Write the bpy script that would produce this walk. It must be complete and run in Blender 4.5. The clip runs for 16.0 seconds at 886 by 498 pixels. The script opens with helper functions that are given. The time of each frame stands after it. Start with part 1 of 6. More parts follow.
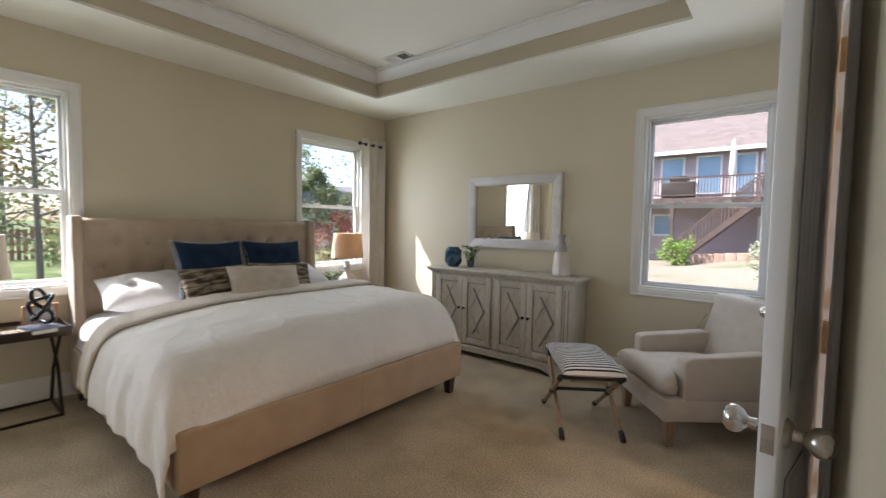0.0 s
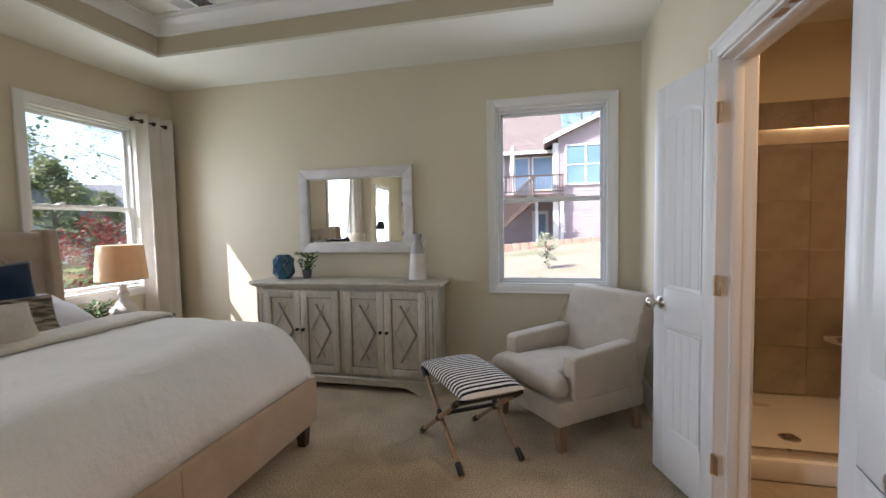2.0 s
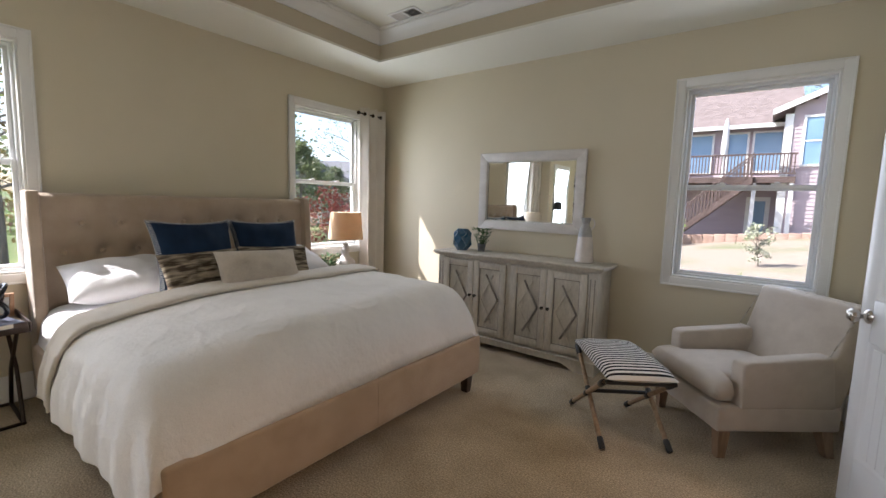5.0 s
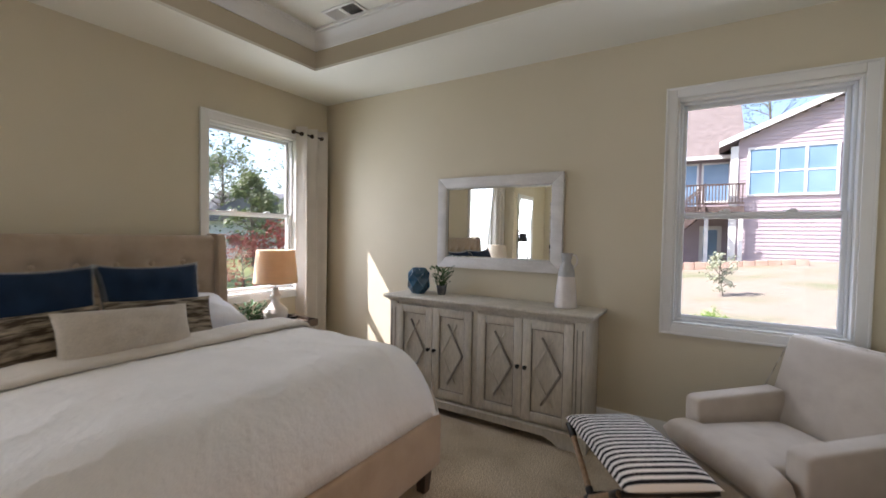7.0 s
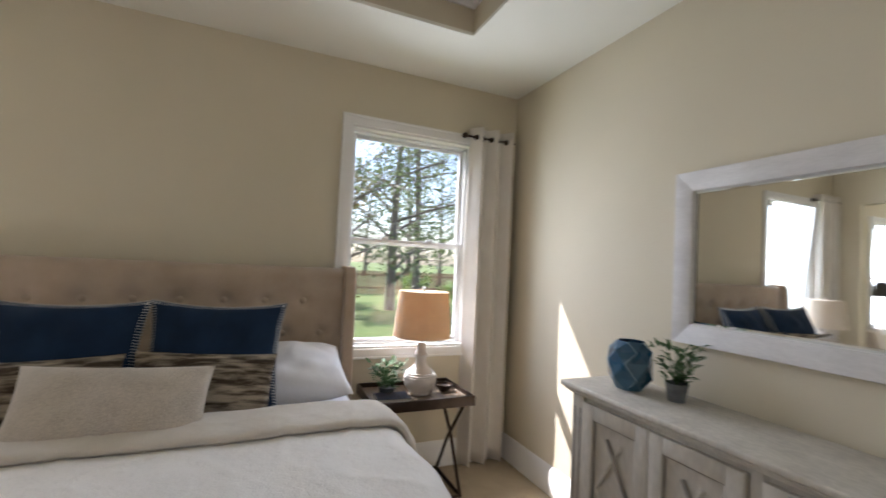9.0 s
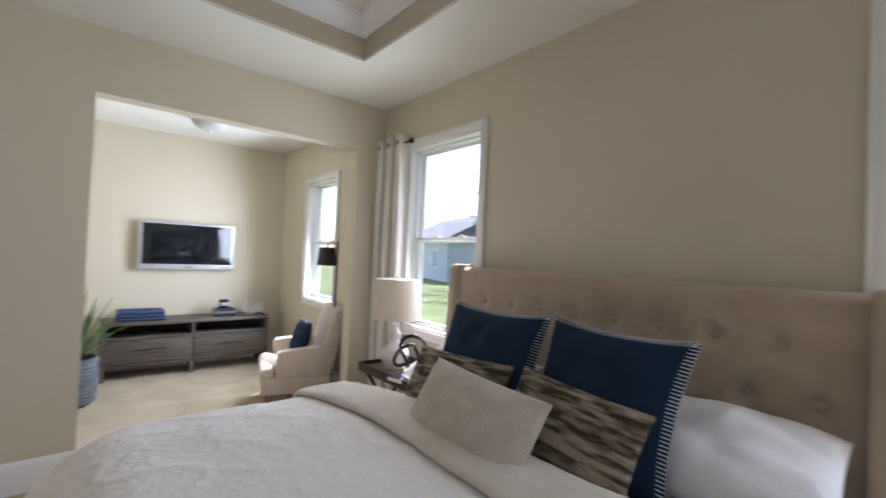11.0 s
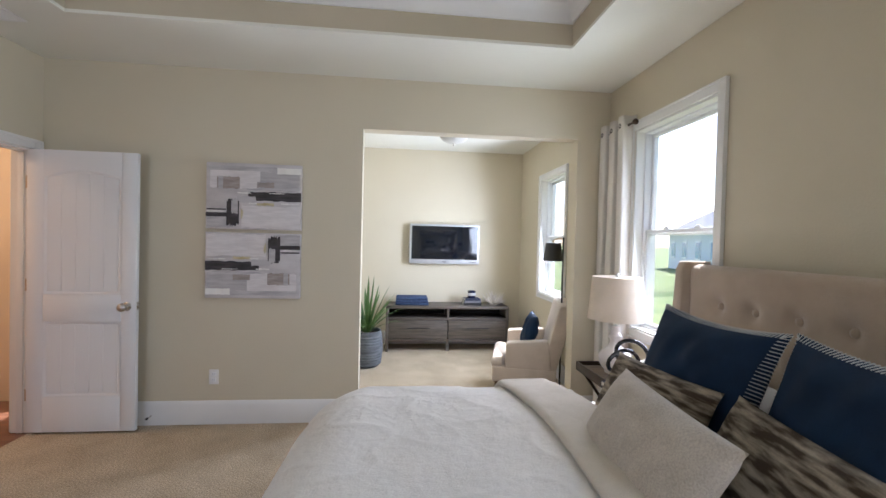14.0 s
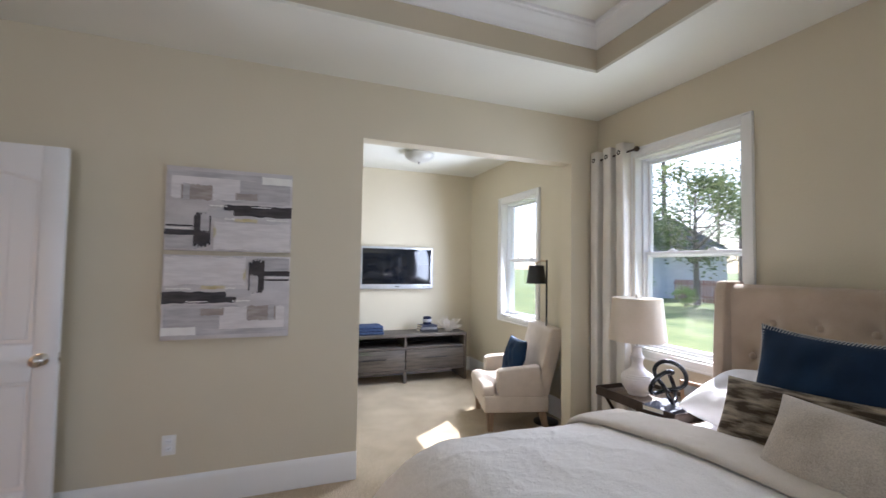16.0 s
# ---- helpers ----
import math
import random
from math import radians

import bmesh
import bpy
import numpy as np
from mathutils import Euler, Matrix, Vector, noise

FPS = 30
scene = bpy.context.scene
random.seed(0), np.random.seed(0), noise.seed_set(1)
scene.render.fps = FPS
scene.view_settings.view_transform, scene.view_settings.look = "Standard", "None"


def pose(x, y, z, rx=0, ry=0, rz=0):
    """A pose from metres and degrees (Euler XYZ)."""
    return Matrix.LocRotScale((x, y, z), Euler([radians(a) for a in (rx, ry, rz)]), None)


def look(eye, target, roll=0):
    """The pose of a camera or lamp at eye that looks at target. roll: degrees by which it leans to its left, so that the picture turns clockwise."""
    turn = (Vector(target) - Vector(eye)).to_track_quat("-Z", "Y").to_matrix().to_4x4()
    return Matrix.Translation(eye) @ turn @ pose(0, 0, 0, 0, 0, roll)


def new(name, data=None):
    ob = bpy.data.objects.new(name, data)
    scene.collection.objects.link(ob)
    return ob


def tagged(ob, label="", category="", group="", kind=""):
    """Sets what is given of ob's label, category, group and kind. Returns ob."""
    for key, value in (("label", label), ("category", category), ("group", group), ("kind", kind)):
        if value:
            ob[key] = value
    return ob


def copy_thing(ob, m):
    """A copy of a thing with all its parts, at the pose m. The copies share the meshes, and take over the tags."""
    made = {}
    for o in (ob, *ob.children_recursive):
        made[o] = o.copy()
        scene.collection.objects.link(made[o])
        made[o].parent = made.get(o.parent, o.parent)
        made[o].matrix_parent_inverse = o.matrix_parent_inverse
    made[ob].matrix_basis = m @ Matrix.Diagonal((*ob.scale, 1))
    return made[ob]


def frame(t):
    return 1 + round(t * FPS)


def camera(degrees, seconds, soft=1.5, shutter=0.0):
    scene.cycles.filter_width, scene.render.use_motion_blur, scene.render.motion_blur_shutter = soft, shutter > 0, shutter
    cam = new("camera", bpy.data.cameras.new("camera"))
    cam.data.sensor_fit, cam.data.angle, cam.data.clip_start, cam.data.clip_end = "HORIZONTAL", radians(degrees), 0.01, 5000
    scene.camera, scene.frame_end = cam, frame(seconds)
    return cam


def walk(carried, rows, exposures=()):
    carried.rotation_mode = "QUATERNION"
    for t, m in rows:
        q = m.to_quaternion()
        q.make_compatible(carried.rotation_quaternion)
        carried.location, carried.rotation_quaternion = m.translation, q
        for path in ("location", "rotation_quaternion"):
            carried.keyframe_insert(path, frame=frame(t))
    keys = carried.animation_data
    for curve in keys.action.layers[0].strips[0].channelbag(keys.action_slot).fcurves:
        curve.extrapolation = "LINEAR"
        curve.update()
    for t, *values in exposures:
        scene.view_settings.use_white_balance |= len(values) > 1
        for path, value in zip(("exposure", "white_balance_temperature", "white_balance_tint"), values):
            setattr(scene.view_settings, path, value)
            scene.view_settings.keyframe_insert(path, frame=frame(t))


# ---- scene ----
cam = camera(92.1, 16.0, soft=1.5, shutter=0.4)
EXPOSURE = 1.4
PATH = [
    (0, (0.008, -0.066, 1.355), (-1.25, 1.486, 1.246), 1.0),
    (0.5, (-0.081, -0.018, 1.329), (-1.172, 1.655, 1.229), 1.0),
    (1, (-0.223, 0.074, 1.325), (-1.129, 1.854, 1.225), 0.6),
    (1.5, (-0.405, 0.195, 1.354), (-1.102, 2.067, 1.253), -0.2),
    (2, (-0.621, 0.301, 1.358), (-1.078, 2.245, 1.248), -1.1),
    (2.5, (-0.714, 0.339, 1.367), (-1.091, 2.299, 1.232), -1.5),
    (3, (-0.738, 0.339, 1.369), (-1.313, 2.249, 1.225), -1.0),
    (3.5, (-0.691, 0.253, 1.38), (-1.583, 2.035, 1.211), -0.1),
    (4, (-0.478, 0.115, 1.374), (-1.612, 1.75, 1.173), 0.8),
    (4.2, (-0.411, 0.067, 1.384), (-1.614, 1.652, 1.176), 1.0),
    (6.3, (-0.565, 0.297, 1.372), (-1.722, 1.914, 1.152), 3.0),
    (6.5, (-0.604, 0.434, 1.369), (-1.761, 2.054, 1.179), 2.5),
    (7, (-0.803, 0.726, 1.402), (-1.86, 2.423, 1.338), 1.0),
    (7.5, (-0.956, 1.057, 1.393), (-2.004, 2.76, 1.42), 1.0),
    (8, (-1.07, 1.414, 1.413), (-2.298, 2.992, 1.473), 1.3),
    (8.5, (-1.298, 1.753, 1.415), (-2.807, 3.062, 1.506), 1.8),
    (9, (-1.452, 2.128, 1.423), (-3.285, 2.924, 1.497), 2.8),
    (9.5, (-1.616, 2.237, 1.438), (-3.597, 2.512, 1.47), 3.4),
    (10, (-1.927, 2.537, 1.412), (-3.874, 2.078, 1.452), 2.8),
    (10.2, (-2.012, 2.624, 1.412), (-3.872, 1.891, 1.435), 2.4),
    (10.7, (-2.12, 2.755, 1.42), (-3.655, 1.475, 1.45), 2.4),
    (11.4, (-2.34, 2.79, 1.442), (-3.27, 1.02, 1.48), 2.5),
    (12.3, (-2.559, 2.777, 1.457), (-2.928, 0.812, 1.497), 2.5),
    (12.5, (-2.589, 2.807, 1.456), (-2.871, 0.827, 1.49), 2.2),
    (13, (-2.623, 2.84, 1.449), (-2.793, 0.848, 1.466), 1.8),
    (13.5, (-2.616, 2.861, 1.457), (-2.761, 0.867, 1.448), 1.5),
    (14, (-2.514, 2.895, 1.46), (-2.718, 0.906, 1.424), 1.4),
    (14.5, (-2.28, 2.941, 1.447), (-2.636, 0.973, 1.431), 0.9),
    (15, (-2.019, 2.908, 1.457), (-2.417, 0.948, 1.487), 0.9),
    (15.5, (-1.823, 2.688, 1.454), (-2.296, 0.746, 1.523), 1.2),
    (16, (-1.672, 2.407, 1.439), (-2.393, 0.544, 1.524), 0.9),
]
walk(cam, [(t, look(eye, target, roll)) for t, eye, target, roll in PATH],
     exposures=[(t, EXPOSURE + more, kelvin, tint) for t, more, kelvin, tint in (
         (0, 0.0, 6000, 14), (0.5, 0.10, 6000, 14), (1.5, 0.06, 5980, 15), (2.5, 0.0, 5950, 15), (3.5, 0.03, 5950, 15), (4.2, -0.06, 5980, 15), (7, -0.04, 6060, 18), (8.5, 0.10, 6060, 18),
         (9, 0.12, 5950, 17), (9.5, 0.05, 5850, 18), (10, -0.04, 5780, 18), (12.5, 0.26, 5640, 17), (14.5, 0.24, 5620, 17), (16, 0.12, 5590, 18))])

# ---- world, sun, lamps ----
SUN_WAY = Vector((1.0, 0.70, -1.37)).normalized()
world = bpy.data.worlds.new("world")
scene.world = world
world.use_nodes = True
wn = world.node_tree.nodes
sky = wn.new("ShaderNodeTexSky")
sky.sky_type = "NISHITA"
sky.sun_disc = False
sky.sun_elevation = math.asin(-SUN_WAY.z)
sky.sun_rotation = math.atan2(-SUN_WAY.x, -SUN_WAY.y)
sky.dust_density = 2.0
wn["Background"].inputs[1].default_value = 0.15
world.node_tree.links.new(sky.outputs[0], wn["Background"].inputs[0])
sun_data = bpy.data.lights.new("sun", "SUN")
sun_data.energy, sun_data.angle, sun_data.color = 5.0, radians(0.55), (1.0, 0.95, 0.87)
sun = new("sun", sun_data)
sun.matrix_world = look((0, 0, 30), Vector((0, 0, 30)) + SUN_WAY)


HEAD_X, DRESS_Y, OPEN_Y, RIGHT_X = -4.26, 3.92, -0.56, 0.12
WALL = 0.16
CEIL, TRAY = 2.74, 3.03
ALC_Y, ALC_X = -3.15, -1.92
WIN_Z0, WIN_Z1 = 0.845, 2.32      # clear opening of the bedroom windows
WIN = {"a": (-0.15, 0.69), "b": (2.655, 3.55), "c": (-1.005, -0.11), "d": (-2.25, -1.49)}



def window_light(m, w, h, power):
    """Sky light that enters by a window's opening."""
    data = bpy.data.lights.new("window_light", "AREA")
    data.shape, data.size, data.size_y, data.energy, data.color = "RECTANGLE", w, h, power, (0.87, 0.935, 1.0)
    data.spread = radians(150)
    ob = new("window_light", data)
    ob.matrix_world = m
    return ob


SKY_IN = 5.8
window_light(look((HEAD_X - 0.02, 0.27, 1.58), (0, 0.27, 1.15)), 0.76, 1.40, SKY_IN * 0.8)
window_light(look((HEAD_X - 0.02, 3.10, 1.58), (0, 3.10, 1.15)), 0.82, 1.40, SKY_IN * 1.1)
window_light(look((-0.557, DRESS_Y + 0.02, 1.58), (-0.557, 0, 1.45)), 0.82, 1.40, SKY_IN * 0.58)
window_light(look((HEAD_X - 0.02, -1.87, 1.56), (0, -1.87, 1.15)), 0.68, 1.28, SKY_IN * 3.4)


# ---- mesh helpers ----
def merge(bm, other):
    me = bpy.data.meshes.new("tmp")
    other.to_mesh(me)
    other.free()
    bm.from_mesh(me)
    bpy.data.meshes.remove(me)
    return bm


def box(bm, x0, x1, y0, y1, z0, z1, bev=0.0, seg=2, m=None):
    t = bmesh.new()
    bmesh.ops.create_cube(t, size=1.0)
    for v in t.verts:
        v.co = Vector(((x0 + x1) / 2 + v.co.x * (x1 - x0), (y0 + y1) / 2 + v.co.y * (y1 - y0), (z0 + z1) / 2 + v.co.z * (z1 - z0)))
    if bev:
        b = min(bev, 0.49 * min(abs(x1 - x0), abs(y1 - y0), abs(z1 - z0)))
        bmesh.ops.bevel(t, geom=list(t.edges), offset=b, segments=seg, profile=0.5, affect="EDGES")
    if m is not None:
        t.transform(m)
    return merge(bm, t)


def tube(bm, pts, r, n=10, closed=False):
    """A round bar along points; r is one radius or one per point."""
    pts = [Vector(p) for p in pts]
    rs = r if isinstance(r, (list, tuple)) else [r] * len(pts)
    rings = []
    up = None
    for i, p in enumerate(pts):
        a = pts[i - 1] if (i or closed) else p
        b = pts[(i + 1) % len(pts)] if (i < len(pts) - 1 or closed) else p
        d = (b - a).normalized()
        if up is None:
            up = d.orthogonal().normalized()
        up = (up - d * up.dot(d)).normalized()
        side = d.cross(up)
        rings.append([bm.verts.new(p + (up * math.cos(2 * math.pi * k / n) + side * math.sin(2 * math.pi * k / n)) * rs[i]) for k in range(n)])
    last = len(rings) if closed else len(rings) - 1
    for i in range(last):
        a, b = rings[i], rings[(i + 1) % len(rings)]
        for k in range(n):
            bm.faces.new((a[k], a[(k + 1) % n], b[(k + 1) % n], b[k]))
    if not closed:
        bm.faces.new(rings[0][::-1])
        bm.faces.new(rings[-1])
    return bm


def lathe(bm, profile, n=32, at=(0, 0, 0), m=None):
    """Turns (radius, height) pairs round z."""
    rings = []
    for r, z in profile:
        ring = []
        for k in range(n):
            p = Vector((r * math.cos(2 * math.pi * k / n), r * math.sin(2 * math.pi * k / n), z))
            p = (m @ p) if m is not None else p
            ring.append(bm.verts.new(p + Vector(at)))
        rings.append(ring)
    for a, b in zip(rings, rings[1:]):
        for k in range(n):
            bm.faces.new((a[k], a[(k + 1) % n], b[(k + 1) % n], b[k]))
    if profile[0][0] > 1e-4:
        bm.faces.new(rings[0][::-1])
    if profile[-1][0] > 1e-4:
        bm.faces.new(rings[-1])
    return bm


def sheet(bm, nu, nv, f, close_u=False):
    """A surface f(u, v) over the unit square."""
    g = [[bm.verts.new(f(i / nu, j / nv)) for j in range(nv + 1)] for i in range(nu + (0 if close_u else 1))]
    for i in range(nu):
        for j in range(nv):
            a, b = g[i], g[(i + 1) % len(g)]
            bm.faces.new((a[j], b[j], b[j + 1], a[j + 1]))
    return bm


def prism(bm, outline, d0, d1, axis="y", m=None):
    """A flat outline, extruded along an axis from d0 to d1."""
    put = {"y": lambda a, b, d: Vector((a, d, b)), "x": lambda a, b, d: Vector((d, a, b)), "z": lambda a, b, d: Vector((a, b, d))}[axis]
    t = bmesh.new()
    lo = [t.verts.new(put(a, b, d0)) for a, b in outline]
    hi = [t.verts.new(put(a, b, d1)) for a, b in outline]
    t.faces.new(lo)
    t.faces.new(hi[::-1])
    for i in range(len(lo)):
        j = (i + 1) % len(lo)
        t.faces.new((lo[i], hi[i], hi[j], lo[j]))
    bmesh.ops.recalc_face_normals(t, faces=list(t.faces))
    if m is not None:
        t.transform(m)
    return merge(bm, t)


def thing(name, m, label, category, group="", kind=""):
    ob = new(name)
    ob.empty_display_size = 0.1
    ob.matrix_basis = m
    return tagged(ob, label, category, group, kind)


def to_mesh(name, bm, material, smooth=True, angle=38):
    bmesh.ops.recalc_face_normals(bm, faces=list(bm.faces))
    me = bpy.data.meshes.new(name)
    bm.to_mesh(me)
    bm.free()
    me.materials.append(material)
    if smooth:
        me.polygons.foreach_set("use_smooth", [True] * len(me.polygons))
        me.set_sharp_from_angle(angle=radians(angle))
    return me


def part(name, bm, material, parent, label="", smooth=True, angle=38, m=None):
    ob = new(name, to_mesh(name, bm, material, smooth, angle))
    ob.parent = parent
    if m is not None:
        ob.matrix_basis = m
    if label:
        ob["label"] = label
    return ob


def solid(name, bm, material, label="", category="", kind="structure", smooth=True, m=None, group=""):
    ob = new(name, to_mesh(name, bm, material, smooth))
    if m is not None:
        ob.matrix_basis = m
    return tagged(ob, label, category, group, kind)


def B():
    return bmesh.new()


# ---- materials ----
def mat(name, col, col2=None, rough=0.6, scale=6.0, fine=0.0, fine_scale=300.0, bump=0.0, bump_scale=150.0, metal=0.0,
        stretch=(1, 1, 1), low=0.35, high=0.65, sheen=0.0, rough_var=0.08, bump2=0.0, bump2_scale=12.0, coat=0.0, thru=0.0):
    """Two-tone surface with a coarse and a fine variation and relief."""
    ma = bpy.data.materials.new(name)
    ma.use_nodes = True
    nt = ma.node_tree
    n, l = nt.nodes, nt.links
    bs = n["Principled BSDF"]
    tc = n.new("ShaderNodeTexCoord")
    mp = n.new("ShaderNodeMapping")
    mp.inputs["Scale"].default_value = stretch
    l.new(tc.outputs["Object"], mp.inputs[0])
    no = n.new("ShaderNodeTexNoise")
    no.inputs["Scale"].default_value = scale
    no.inputs["Detail"].default_value = 5
    l.new(mp.outputs[0], no.inputs["Vector"])
    ra = n.new("ShaderNodeValToRGB")
    ra.color_ramp.elements[0].position, ra.color_ramp.elements[1].position = low, high
    ra.color_ramp.elements[0].color = (*col, 1)
    ra.color_ramp.elements[1].color = (*(col2 or tuple(min(1, c * 1.12) for c in col)), 1)
    l.new(no.outputs["Fac"], ra.inputs[0])
    out = ra.outputs[0]
    if fine:
        nf = n.new("ShaderNodeTexNoise")
        nf.inputs["Scale"].default_value = fine_scale
        nf.inputs["Detail"].default_value = 3
        l.new(mp.outputs[0], nf.inputs["Vector"])
        mr = n.new("ShaderNodeMapRange")
        mr.inputs["From Min"].default_value, mr.inputs["From Max"].default_value = 0.3, 0.7
        mr.inputs["To Min"].default_value, mr.inputs["To Max"].default_value = 1 - fine, 1 + fine
        l.new(nf.outputs["Fac"], mr.inputs["Value"])
        mu = n.new("ShaderNodeVectorMath")
        mu.operation = "SCALE"
        l.new(out, mu.inputs[0])
        l.new(mr.outputs[0], mu.inputs["Scale"])
        out = mu.outputs[0]
    l.new(out, bs.inputs["Base Color"])
    rr = n.new("ShaderNodeMapRange")
    rr.inputs["To Min"].default_value, rr.inputs["To Max"].default_value = max(0.02, rough - rough_var), min(1, rough + rough_var)
    l.new(no.outputs["Fac"], rr.inputs["Value"])
    l.new(rr.outputs[0], bs.inputs["Roughness"])
    bs.inputs["Metallic"].default_value = metal
    bs.inputs["Specular IOR Level"].default_value = 0.2 if rough > 0.7 else 0.5
    bs.inputs["Sheen Weight"].default_value = sheen
    bs.inputs["Coat Weight"].default_value = coat
    last = None
    for strength, sc, dist in ((bump2, bump2_scale, 0.02), (bump, bump_scale, 0.004)):
        if strength:
            nb = n.new("ShaderNodeTexNoise")
            nb.inputs["Scale"].default_value = sc
            nb.inputs["Detail"].default_value = 4
            l.new(mp.outputs[0], nb.inputs["Vector"])
            bu = n.new("ShaderNodeBump")
            bu.inputs["Strength"].default_value = strength
            bu.inputs["Distance"].default_value = dist
            l.new(nb.outputs["Fac"], bu.inputs["Height"])
            if last:
                l.new(last, bu.inputs["Normal"])
            last = bu.outputs[0]
    if last:
        l.new(last, bs.inputs["Normal"])
    if thru:
        tr = n.new("ShaderNodeBsdfTranslucent")
        l.new(out, tr.inputs["Color"])
        mx = n.new("ShaderNodeMixShader")
        mx.inputs[0].default_value = thru
        l.new(bs.outputs[0], mx.inputs[1])
        l.new(tr.outputs[0], mx.inputs[2])
        l.new(mx.outputs[0], n["Material Output"].inputs["Surface"])
    return ma


def glass_mat(name, tint=(1, 1, 1)):
    """Clear sheet: gloss that grows towards grazing angles."""
    ma = bpy.data.materials.new(name)
    ma.use_nodes = True
    n, l = ma.node_tree.nodes, ma.node_tree.links
    tr, gl, lw, mx = n.new("ShaderNodeBsdfTransparent"), n.new("ShaderNodeBsdfGlossy"), n.new("ShaderNodeLayerWeight"), n.new("ShaderNodeMixShader")
    tr.inputs[0].default_value = (*tint, 1)
    gl.inputs["Roughness"].default_value = 0.01
    po, ad = n.new("ShaderNodeMath"), n.new("ShaderNodeMath")
    po.operation, ad.operation = "POWER", "MULTIPLY_ADD"
    po.inputs[1].default_value, ad.inputs[1].default_value, ad.inputs[2].default_value = 4.0, 0.75, 0.035
    l.new(lw.outputs["Facing"], po.inputs[0])
    l.new(po.outputs[0], ad.inputs[0])
    l.new(ad.outputs[0], mx.inputs[0])
    l.new(tr.outputs[0], mx.inputs[1])
    l.new(gl.outputs[0], mx.inputs[2])
    l.new(mx.outputs[0], n["Material Output"].inputs["Surface"])
    return ma


def glow(name, col, strength):
    ma = bpy.data.materials.new(name)
    ma.use_nodes = True
    bs = ma.node_tree.nodes["Principled BSDF"]
    bs.inputs["Base Color"].default_value = (*col, 1)
    bs.inputs["Emission Color"].default_value = (*col, 1)
    bs.inputs["Emission Strength"].default_value = strength
    return ma


def stripe_mat(name, col, col2, period, axis=0, rough=0.9):
    ma = mat(name, col, rough=rough, bump=0.5, bump_scale=500)
    n, l = ma.node_tree.nodes, ma.node_tree.links
    tc = n.new("ShaderNodeTexCoord")
    sx = n.new("ShaderNodeSeparateXYZ")
    l.new(tc.outputs["Object"], sx.inputs[0])
    mo = n.new("ShaderNodeMath")
    mo.operation = "FLOORED_MODULO"
    mo.inputs[1].default_value = period
    l.new(sx.outputs[axis], mo.inputs[0])
    gt = n.new("ShaderNodeMath")
    gt.operation = "GREATER_THAN"
    gt.inputs[1].default_value = period * 0.5
    l.new(mo.outputs[0], gt.inputs[0])
    mx = n.new("ShaderNodeMix")
    mx.data_type = "RGBA"
    mx.inputs["A"].default_value = (*col, 1)
    mx.inputs["B"].default_value = (*col2, 1)
    l.new(gt.outputs[0], mx.inputs["Factor"])
    l.new(mx.outputs["Result"], n["Principled BSDF"].inputs["Base Color"])
    return ma


M_WALL = mat("wall_paint", (0.63, 0.565, 0.425), (0.655, 0.59, 0.45), rough=0.75, scale=1.3, bump=0.25, bump_scale=90, fine=0.015)
M_CEIL = mat("ceiling_paint", (0.78, 0.765, 0.68), (0.81, 0.795, 0.71), rough=0.85, scale=1.1, bump=0.25, bump_scale=70, fine=0.015)
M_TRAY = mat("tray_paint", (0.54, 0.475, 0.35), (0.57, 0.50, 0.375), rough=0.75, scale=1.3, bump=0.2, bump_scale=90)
M_TRIM = mat("white_trim", (0.78, 0.77, 0.74), (0.82, 0.81, 0.785), rough=0.38, scale=2, bump=0.06, bump_scale=40)
M_VINYL = mat("window_vinyl", (0.80, 0.81, 0.82), (0.84, 0.85, 0.86), rough=0.32, scale=3)
M_DOOR = mat("door_paint", (0.76, 0.76, 0.76), (0.80, 0.80, 0.80), rough=0.34, scale=2.5, bump=0.12, bump_scale=60, stretch=(1, 1, 0.15))
M_CARPET = mat("carpet", (0.38, 0.30, 0.195), (0.53, 0.435, 0.30), rough=0.98, scale=3.2, fine=0.42, fine_scale=115, bump=1.0, bump_scale=150, bump2=0.6, bump2_scale=95, sheen=0.12, low=0.3, high=0.7)
M_GLASS = glass_mat("window_glass")
M_MIRROR = bpy.data.materials.new("mirror_glass")
M_MIRROR.use_nodes = True
M_MIRROR.node_tree.nodes["Principled BSDF"].inputs["Base Color"].default_value = (0.90, 0.92, 0.91, 1)
M_MIRROR.node_tree.nodes["Principled BSDF"].inputs["Metallic"].default_value = 1.0
M_MIRROR.node_tree.nodes["Principled BSDF"].inputs["Roughness"].default_value = 0.015
M_NICKEL = mat("brushed_nickel", (0.50, 0.47, 0.43), (0.58, 0.55, 0.51), rough=0.28, scale=30, metal=1.0)
M_BRASS = mat("hinge_brass", (0.55, 0.42, 0.28), (0.62, 0.48, 0.33), rough=0.35, scale=30, metal=1.0)
M_BLACK = mat("black_metal", (0.012, 0.011, 0.010), (0.02, 0.018, 0.016), rough=0.42, scale=20)
M_BRONZE = mat("dark_bronze", (0.035, 0.022, 0.015), (0.055, 0.036, 0.025), rough=0.4, scale=20, metal=0.6)
M_UPHOL = mat("tan_upholstery", (0.40, 0.288, 0.185), (0.46, 0.338, 0.225), rough=0.85, scale=7, fine=0.10, fine_scale=420, bump=0.5, bump_scale=420, sheen=0.35)
M_HEADB = mat("headboard_fabric", (0.42, 0.325, 0.235), (0.475, 0.375, 0.28), rough=0.85, scale=7, fine=0.08, fine_scale=420, bump=0.45, bump_scale=420, sheen=0.4)
